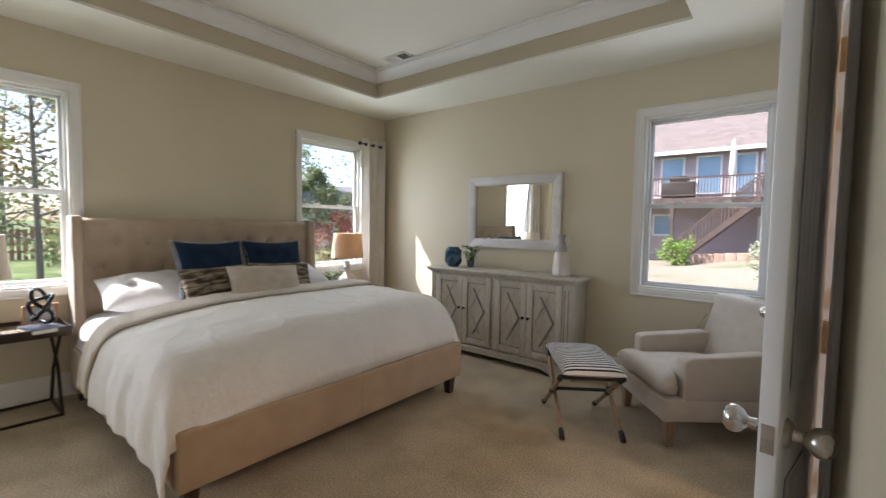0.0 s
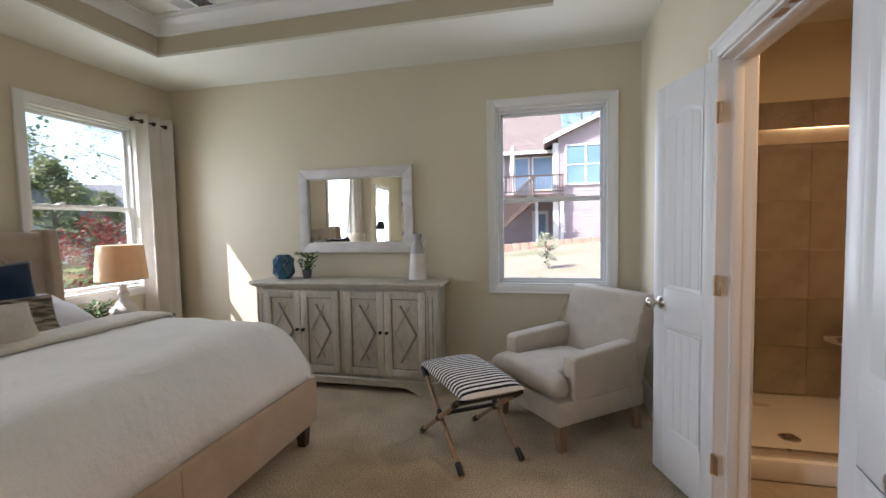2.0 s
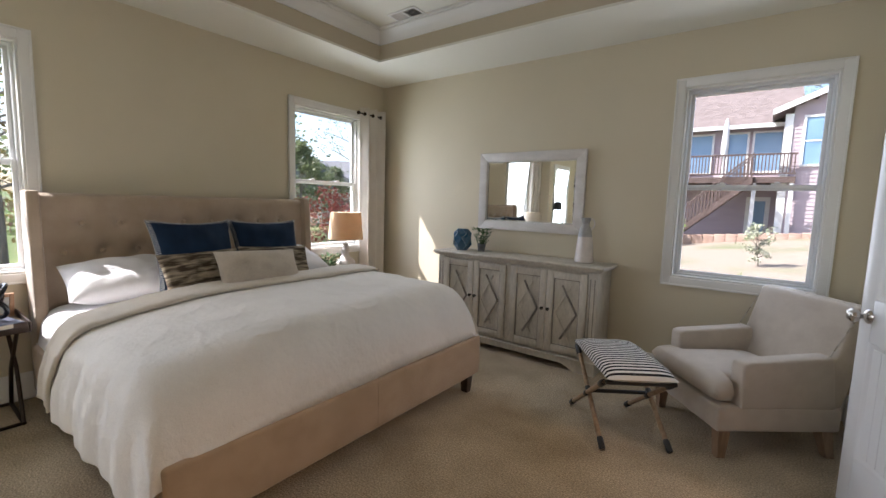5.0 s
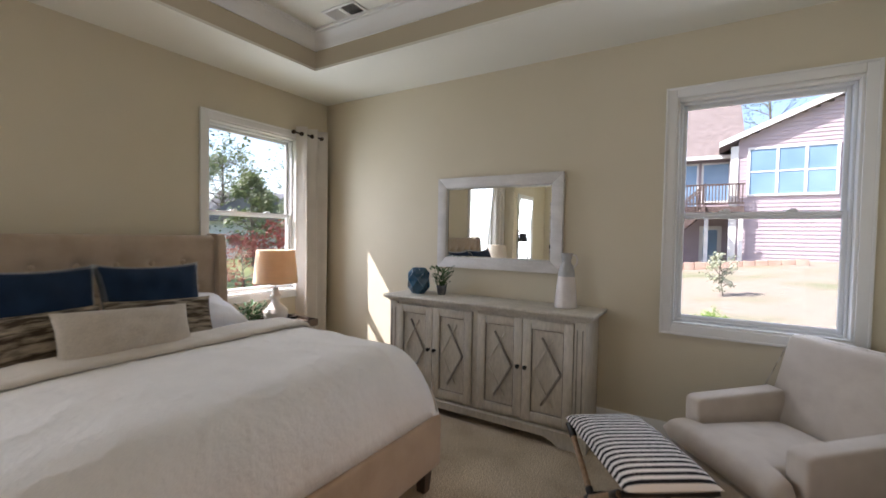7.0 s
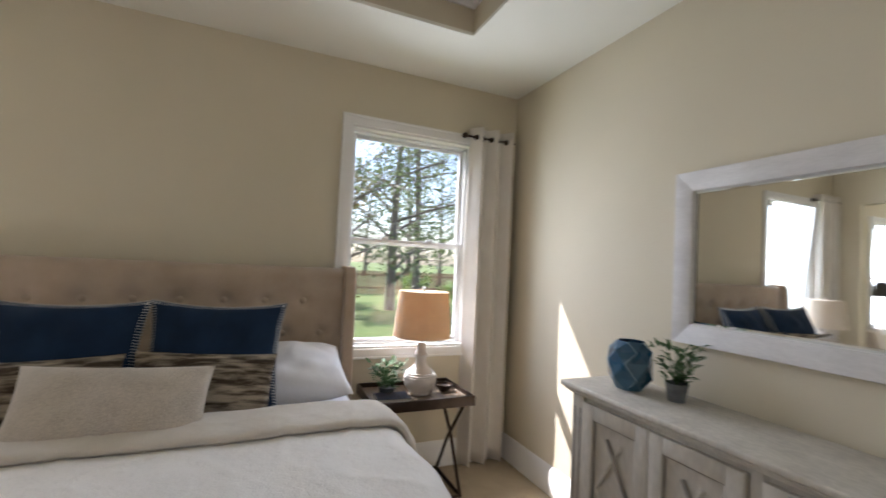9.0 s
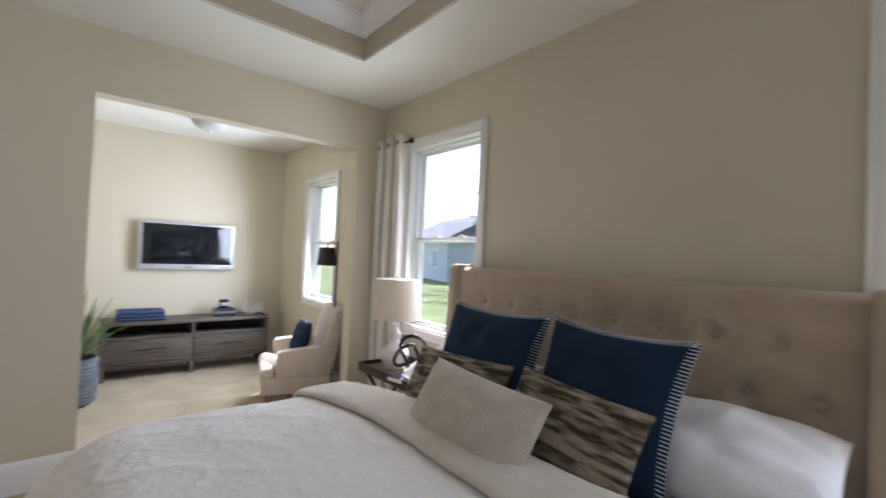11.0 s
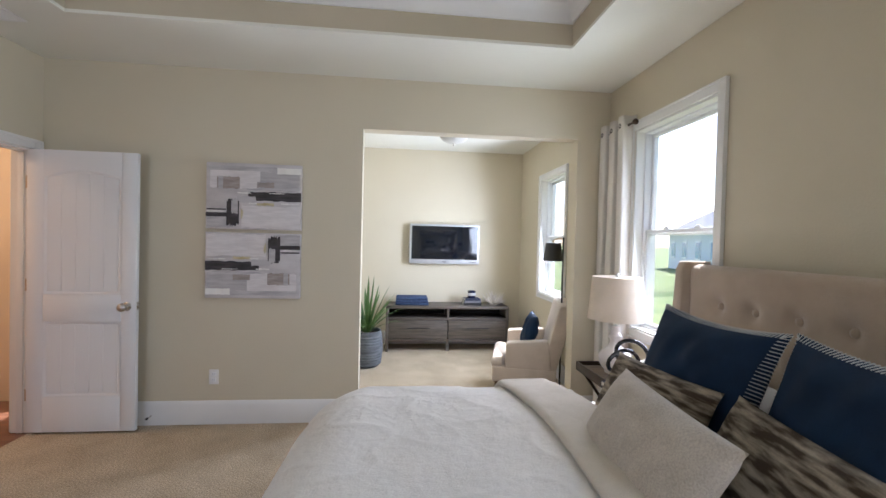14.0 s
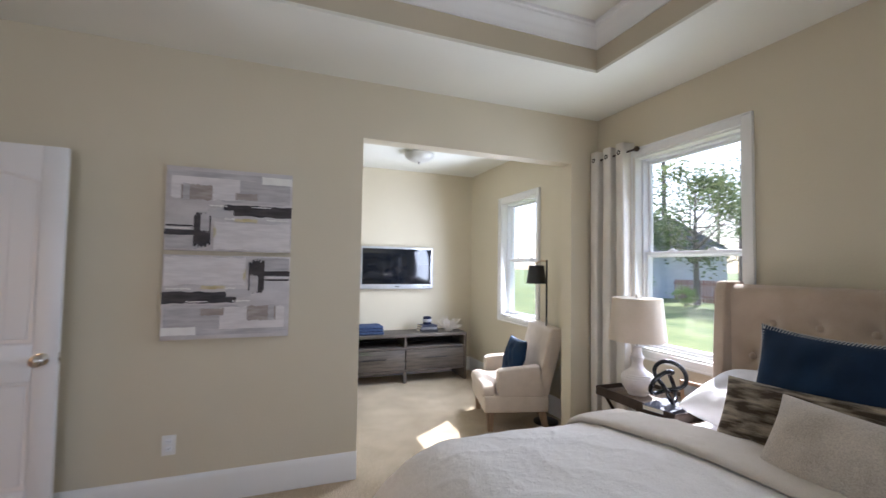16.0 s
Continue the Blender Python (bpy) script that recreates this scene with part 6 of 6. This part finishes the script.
# one sheet of ground, with the rebuilt house's own footprint kept below the floor
xs, ys = axis_steps(-600, 600, -45, 25, 1.5, 40), axis_steps(-600, 600, -45, 45, 1.5, 40)
bm = B()
g = [[bm.verts.new((x, y, ground_z(x, y))) for y in ys] for x in xs]
for i in range(len(xs) - 1):
    for j in range(len(ys) - 1):
        bm.faces.new((g[i][j], g[i + 1][j], g[i + 1][j + 1], g[i][j + 1]))
bmesh.ops.recalc_face_normals(bm, faces=list(bm.faces))
ground = solid("ground", bm, M_GRASS, "lawn and bare yard round the house", "ground")
ground.data.materials.append(M_YARD)
for p in ground.data.polygons:
    c = p.center
    if c.y > 4.5 and -9 + 2 * math.sin(c.y) < c.x < 18 and c.y < 30:
        p.material_index = 1

# neighbouring house behind the yard
HY = 26.0
nh = thing("neighbour_house", pose(0, HY, 0), "mauve two-storey house with a deck, stairs and gable", "house")


def lap_boards(bm, x0, x1, zf, yf, step=0.17):
    """Overlapping boards up to the height zf(x)."""
    z = 0.0
    zmax = max(zf(x0 + (x1 - x0) * k / 40) for k in range(41))
    while z < zmax:
        xa, xb = x0, x1
        ok = [x0 + (x1 - x0) * k / 80 for k in range(81) if zf(x0 + (x1 - x0) * k / 80) >= z]
        if not ok:
            break
        xa, xb = ok[0], ok[-1]
        vs = [bm.verts.new(p) for p in ((xa, yf, z + step), (xb, yf, z + step), (xb, yf - 0.025, z), (xa, yf - 0.025, z), (xb, yf, z), (xa, yf, z))]
        bm.faces.new((vs[0], vs[1], vs[2], vs[3]))
        bm.faces.new((vs[3], vs[2], vs[4], vs[5]))
        z += step


bm = B()
box(bm, -13, 0.2, 0.02, 9, -0.4, 5.6)
lap_boards(bm, -13, 0.2, lambda x: 5.5, 0.0)
part("wall", bm, M_SIDING, nh, "mauve lap siding")
bm = B()
gz = lambda x: 5.85 + 0.42 * (x - 0.2) if x < 4.4 else 5.85 + 0.42 * (4.2 - (x - 4.4))
prism(bm, [(0.2, -0.2), (8.6, -0.2), (8.6, 5.85), (4.4, 7.61), (0.2, 5.85)], -1.98, 8, "y")
lap_boards(bm, 0.2, 8.6, gz, -2.0)
part("gable_wall", bm, M_SIDING, nh, "mauve lap siding of the gable")
bm = B()
prism(bm, [(-0.55, 5.58), (4.4, 7.70), (9.35, 5.58), (9.35, 5.80), (4.4, 7.94), (-0.55, 5.80)], -2.3, 9.0, "y")
part("gable_roof", bm, M_ROOF, nh)
bm = B()
for p, q in (((-0.55, 5.55), (4.4, 7.72)), ((9.3, 5.55), (4.4, 7.72))):
    prism(bm, [(p[0], p[1]), (q[0], q[1]), (q[0], q[1] + 0.24), (p[0], p[1] + 0.24)], -2.36, -2.30, "y")
part("fascia", bm, M_EXTW, nh, "white gable fascia")
bm = B()
v = [bm.verts.new(p) for p in ((-13.6, -0.6, 5.5), (0.6, -0.6, 5.5), (0.6, 8, 10.4), (-9.5, 8, 10.4), (-13.6, 8, 10.4))]
bm.faces.new((v[0], v[1], v[2], v[3], v[4]))
w2 = [bm.verts.new(p) for p in ((-13.6, -0.6, 5.34), (0.6, -0.6, 5.34), (0.6, 8, 10.24), (-13.6, 8, 10.24))]
bm.faces.new(w2[::-1])
bm.faces.new((v[0], w2[0], w2[1], v[1]))
part("roof", bm, M_ROOF, nh, "brown shingle roof")
bm = B()
box(bm, -13.6, 0.55, -0.68, -0.60, 5.32, 5.50)
part("gutter", bm, M_EXTW, nh)
bm = B()
box(bm, -0.1, 0.19, -2.06, -1.85, 0, 5.6)
part("corner_board", bm, M_EXTW, nh)


def ext_window(x0, x1, z0, z1, y, cols=1, rows=1):
    t = 0.09
    bm = B()
    for a, b, c, d in ((x0 - t, x0, z0 - t, z1 + t), (x1, x1 + t, z0 - t, z1 + t), (x0, x1, z1, z1 + t), (x0, x1, z0 - t, z0)):
        box(bm, a, b, y - 0.085, y + 0.02, c, d)
    for k in range(1, cols):
        x = x0 + (x1 - x0) * k / cols
        box(bm, x - 0.05, x + 0.05, y - 0.075, y + 0.02, z0, z1)
    for k in range(1, rows):
        z = z0 + (z1 - z0) * k / rows
        box(bm, x0, x1, y - 0.065, y + 0.02, z - 0.03, z + 0.03)
    win = part("window", bm, M_EXTW, nh, "white framed window")
    bm = B()
    box(bm, x0, x1, y - 0.045, y + 0.01, z0, z1)
    part("pane", bm, M_PANE, win)


for x0, x1, z0, z1 in ((-5.6, -4.6, 3.3, 5.15), (-3.9, -2.9, 3.3, 5.15), (-2.2, -1.45, 3.0, 5.15), (-1.15, -0.1, 3.35, 5.15), (-7.6, -6.6, 3.3, 5.15), (-5.9, -5.0, 1.1, 2.1), (-9.6, -8.6, 3.3, 5.1)):
    ext_window(x0, x1, z0, z1, 0.0, 1, 1)
ext_window(0.62, 3.5, 3.45, 5.4, -2.0, 3, 2)
ext_window(5.6, 7.4, 3.45, 5.4, -2.0, 2, 2)
bm = B()
box(bm, -1.25, -0.30, -0.05, 0.0, 0.0, 2.1)
pd = part("patio_door", bm, M_EXTW, nh, "white glazed patio door")
bm = B()
box(bm, -1.08, -0.48, -0.07, -0.04, 0.25, 1.9)
part("pane", bm, M_PANE, pd)
bm = B()
box(bm, -12, 0.45, -2.4, -0.03, 2.66, 2.92)
part("deck_floor", bm, M_DECK, nh, "brown wooden deck")
for x in (-11.5, -8.0, -4.6, -0.95, 0.35):
    bm = B()
    box(bm, x - 0.08, x + 0.08, -2.36, -2.20, -0.2, 2.66)
    part("deck_post", bm, M_DECK if x < -2 else M_EXTW, nh)
bm = B()
for z in (3.02, 3.86):
    box(bm, -12, 0.45, -2.40, -2.33, z, z + 0.07)
part("deck_rail", bm, M_DECK, nh)
bal = B()
box(bal, -0.022, 0.022, -0.022, 0.022, 0, 0.80)
bal_me = to_mesh("baluster", bal, M_DECK, smooth=False)
for k in range(100):
    b2 = new("baluster", bal_me)
    b2.parent = nh
    b2.matrix_basis = pose(-12 + 0.125 * k, -2.365, 3.08)
# stair down from the deck
sx0, sz0, sx1, sz1 = -1.0, 2.92, -4.15, 0.0
for yy in (-3.55, -2.50):
    bm = B()
    prism(bm, [(sx0, sz0), (sx0, sz0 - 0.34), (sx1, sz1 - 0.30), (sx1, sz1)], yy, yy + 0.06, "y")
    part("stringer", bm, M_DECK, nh)
    bm = B()
    prism(bm, [(sx0, sz0 + 0.95), (sx0, sz0 + 0.86), (sx1, sz1 + 0.86), (sx1, sz1 + 0.95)], yy - 0.01, yy + 0.07, "y")
    part("stair_rail", bm, M_DECK, nh)
    for k in range(24):
        q = (k + 0.5) / 24
        b2 = new("baluster", bal_me)
        b2.parent = nh
        b2.matrix_basis = pose(sx0 + (sx1 - sx0) * q, yy + 0.03, sz0 + (sz1 - sz0) * q + 0.02)
for k in range(15):
    bm = B()
    q = (k + 0.5) / 15
    x = sx0 + (sx1 - sx0) * q
    box(bm, x - 0.15, x + 0.15, -3.49, -2.5, sz0 + (sz1 - sz0) * q - 0.06, sz0 + (sz1 - sz0) * q - 0.02)
    part("step", bm, M_DECK, nh)
bm = B()
lathe(bm, [(0, 0), (0.10, 0), (0.05, 0.3), (0.05, 0.9), (0.13, 1.0), (0.16, 1.5), (0.10, 2.5), (0.03, 2.8), (0, 2.82)], 14)
solid("closed_umbrella", bm, M_EXTW, "closed white patio umbrella on the deck", "umbrella", kind="", m=pose(-2.25, HY - 1.4, 2.921))
grill = thing("barbecue_grill", pose(-4.5, HY - 1.5, 2.921), "black covered barbecue grill on the deck", "grill")
bm = B()
box(bm, -0.75, 0.75, -0.3, 0.3, 0.0, 0.85, 0.05)
part("cabinet", bm, M_BLACK, grill)
bm = B()
box(bm, -0.45, 0.45, -0.28, 0.28, 0.851, 1.15, 0.14, 4)
part("lid", bm, M_BLACK, grill)
rw = thing("retaining_wall", pose(-3.4, 22, -0.35), "low tan stone retaining wall in the yard", "retaining wall")
for k in range(14):
    x0 = k * 0.42
    h = 0.62 + 0.034 * k
    bm = B()
    box(bm, x0 + 0.004, x0 + 0.416, 0, 0.32, 0, h, 0.02)
    part("stone", bm, M_STONE, rw)


# ---- trees and shrubs ----
def tree(name, m, label, height, crown_r, trunk_r, n, leaf, seed, material, low=0.3, limbs=16, spread=1.0):
    ob = thing(name, m, label, "tree")
    rng = random.Random(seed)
    bm = B()
    lean = Vector((rng.uniform(-0.05, 0.05), rng.uniform(-0.05, 0.05), 0)) * height
    path = [lean * (q * q) + Vector((0.04 * math.sin(5 * q + seed), 0.04 * math.cos(4 * q), height * q)) for q in [k / 8 for k in range(9)]]
    tube(bm, path, [trunk_r * (1 - 0.88 * k / 8) for k in range(9)], 9)
    tips = []
    for k in range(limbs):
        q = low + (0.97 - low) * (k + rng.random() * 0.5) / limbs
        b0 = lean * (q * q) + Vector((0, 0, height * q))
        a = rng.uniform(0, 6.28)
        L = crown_r * rng.uniform(0.55, 1.0) * math.sin(math.pi * min(0.95, (q - low) / (1 - low) * 0.75 + 0.22))
        d = Vector((math.cos(a), math.sin(a), rng.uniform(0.1, 0.95)))
        p1, p2 = b0 + d * L * 0.5, b0 + d * L + Vector((0, 0, -0.05 * L))
        r0 = trunk_r * 0.35 * (1.1 - q)
        tube(bm, [b0, p1, p2], [r0 + 0.01, r0 * 0.6 + 0.006, 0.004], 6)
        for j in range(4):
            e = d.copy()
            e.rotate(Euler((rng.uniform(-0.8, 0.8), rng.uniform(-0.8, 0.8), rng.uniform(-0.9, 0.9))))
            s = b0 + d * L * rng.uniform(0.35, 0.9)
            p3 = s + e * L * 0.4
            tube(bm, [s, p3], [r0 * 0.35 + 0.004, 0.003], 5)
            tips.append(p3)
        tips.append(p2)
    part("trunk", bm, M_BARK, ob)
    verts, faces = [], []
    for k in range(n):
        t = tips[rng.randrange(len(tips))]
        c = t + Vector((rng.gauss(0, 1), rng.gauss(0, 1), rng.gauss(0, 0.75))) * crown_r * 0.13 * spread
        d = Vector((rng.gauss(0, 1), rng.gauss(0, 1), rng.gauss(0, 0.6))).normalized()
        s = d.orthogonal().normalized()
        L = leaf * rng.uniform(0.6, 1.4)
        i = len(verts)
        verts += [c, c + d * L * 0.5 + s * L * 0.32, c + d * L, c + d * L * 0.5 - s * L * 0.32]
        faces.append((i, i + 1, i + 2, i + 3))
    me = bpy.data.meshes.new("crown")
    me.from_pydata([tuple(v) for v in verts], [], faces)
    me.materials.append(material)
    cr = new("crown", me)
    cr.parent = ob
    return ob


def gpos(x, y, rz=0, s=1.0):
    return pose(x, y, ground_z(x, y) - 0.05, 0, 0, rz) @ Matrix.Diagonal((s, s, s, 1))


pine = tree("pine_tree", gpos(-15, 4.4), "tall thin pine with sparse foliage", 13, 2.6, 0.17, 3600, 0.13, 1, M_LEAVES, low=0.12, limbs=30, spread=1.25)
oak = tree("tree", gpos(-16.5, 6.6, 0), "leafy green backyard tree", 9.5, 3.4, 0.20, 4200, 0.14, 2, M_LEAVES, low=0.10, limbs=26, spread=1.2)
young = tree("young_tree", gpos(-12.5, 1.55), "slim young tree with dark leaves", 7.5, 1.7, 0.07, 2800, 0.10, 3, M_LEAVES, low=0.16, limbs=26, spread=1.2)
fall = tree("tree", gpos(-18.5, 4.0), "green and yellow autumn tree", 6.0, 2.6, 0.14, 2400, 0.17, 4, M_LEAVES2, low=0.12, limbs=22)
roundt = tree("tree", gpos(-22, -13.6), "rounded leafy green backyard tree", 6.8, 2.9, 0.18, 4500, 0.19, 5, M_LEAVES, low=0.30, limbs=28)
bare = tree("pine_tree", gpos(-30, -22.6), "tall bare pine trunk with a sparse top", 24, 2.6, 0.26, 700, 0.2, 6, M_LEAVES, low=0.62, limbs=12)
for src, x, y, rz, s in ((bare, -30, -16.6, 70, 1.0), (pine, -19, 8.5, 80, 1.1), (oak, -30, 12, 200, 1.1), (roundt, -34, -6, 40, 1.2), (oak, -38, -18, 60, 1.1), (pine, -34, 16, 30, 1.0),
                         (oak, -42, -30, 10, 1.1), (oak, -46, 4, 90, 1.2), (roundt, -40, 24, 70, 1.3), (pine, -30, 26, 10, 1.1), (oak, -52, 14, 33, 1.3), (roundt, -55, -14, 12, 1.4), (oak, -60, -40, 12, 1.5), (oak, -14, 44, 0, 1.3), (oak, 14, 46, 50, 1.3), (pine, 4, 50, 20, 1.4)):
    copy_thing(src, gpos(x, y, rz, s))
shrub = tree("shrub", gpos(-0.5, 14.0), "small pale flowering shrub in the yard", 1.15, 0.38, 0.016, 900, 0.06, 8, mat("pale_leaves", (0.22, 0.26, 0.13), (0.45, 0.45, 0.34), rough=0.6, scale=6, thru=0.2), low=0.2, limbs=18)
bush = tree("bush", gpos(-3.9, 21.2), "low bright green bush", 1.0, 0.75, 0.03, 1500, 0.10, 9, mat("lime_leaves", (0.13, 0.22, 0.03), (0.26, 0.36, 0.07), rough=0.6, scale=6, thru=0.2), low=0.1, limbs=18)
copy_thing(bush, gpos(-0.75, 9.2, 30, 0.35))
copy_thing(bush, gpos(1.6, 10.2, 30, 0.3))
for y, s in ((-16, 1.0), (-13, 0.8), (3, 0.9), (9, 1.0), (11, 0.8)):
    copy_thing(bush, gpos(-20.5, y, 40 * y, s))


# ---- houses and fence beyond the back lawn ----
def small_house(name, m, w, d, h, rise, wall_m, roof_m, label):
    ob = thing(name, m, label, "house")
    bm = B()
    box(bm, -w / 2, w / 2, -d / 2, d / 2, -0.5, h)
    part("wall", bm, wall_m, ob)
    bm = B()
    prism(bm, [(-d / 2 - 0.5, h - 0.05), (d / 2 + 0.5, h - 0.05), (0, h + rise)], -w / 2 - 0.4, w / 2 + 0.4, "x")
    part("roof", bm, roof_m, ob)
    for s in (-1, 1):
        for k in range(int(w // 3)):
            x = -w / 2 + 1.5 + 3 * k
            bm = B()
            box(bm, x - 0.55, x + 0.55, s * d / 2 - 0.05, s * d / 2 + 0.05, 0.9, 2.2)
            win = part("window", bm, M_EXTW, ob, "white framed window")
            bm = B()
            box(bm, x - 0.45, x + 0.45, s * d / 2 - 0.07, s * d / 2 + 0.07, 1.0, 2.1)
            part("pane", bm, M_PANE, win)
    return ob


M_EXTG = mat("pale_siding", (0.55, 0.55, 0.54), (0.62, 0.62, 0.61), rough=0.7, scale=1.5, stretch=(1, 1, 6))
M_EXTB = mat("brown_siding", (0.24, 0.16, 0.12), (0.30, 0.21, 0.165), rough=0.7, scale=1.5, stretch=(1, 1, 6))
small_house("ranch_house", pose(-27, -24, -0.3, 0, 0, 70), 13, 8, 2.9, 2.3, M_EXTG, M_ROOFG, "pale single-storey house with a grey roof")
small_house("backyard_house", pose(-40, 29, -0.3, 0, 0, 40), 9, 8, 3.4, 2.4, M_EXTB, M_ROOFG, "brown house with a grey gabled roof")
small_house("backyard_house", pose(-42, -5, -0.3, 0, 0, 95), 13, 8, 3.0, 2.4, M_EXTG, M_ROOFG, "pale house with a grey roof behind the trees")
small_house("gabled_house", pose(-27.5, 20.5, -0.6, 0, 0, -48), 7, 7, 2.7, 2.1, M_EXTG, M_ROOFG, "pale house with a steep grey gabled roof")
M_RED = mat("red_leaves", (0.22, 0.035, 0.03), (0.36, 0.09, 0.06), rough=0.6, scale=4, fine=0.25, fine_scale=12, thru=0.35)
red = tree("red_bush", gpos(-11.2, 8.6), "loose red-leaved bush by the back lawn", 1.9, 0.95, 0.03, 1100, 0.10, 14, M_RED, low=0.1, limbs=22)
copy_thing(red, gpos(-12.6, 8.4, 70, 0.8))
conifer = tree("conifer", gpos(-20.0, 13.7), "dense pointed green conifer", 4.6, 1.15, 0.10, 3600, 0.16, 15, M_LEAVES, low=0.05, limbs=40)
copy_thing(conifer, gpos(-22.5, 17.8, 40, 0.8))
fence = thing("picket_fence", pose(-24.0, -16.5, ground_z(-24, -6)), "reddish wooden fence along the back lawn", "fence")
pk = B()
box(pk, -0.012, 0.012, -0.065, 0.065, 0, 1.25)
M_FENCE = mat("fence_red", (0.30, 0.14, 0.10), (0.40, 0.22, 0.17), rough=0.8, scale=3, stretch=(1, 1, 0.4))
pk_me = to_mesh("picket", pk, M_FENCE, smooth=False)
for k in range(150):
    o2 = new("picket", pk_me)
    o2.parent = fence
    o2.matrix_basis = pose(0, 0.2 * k, 0)
for z in (0.3, 1.0):
    bm = B()
    box(bm, 0.013, 0.05, -0.1, 30, z, z + 0.08)
    part("rail", bm, M_FENCE, fence)
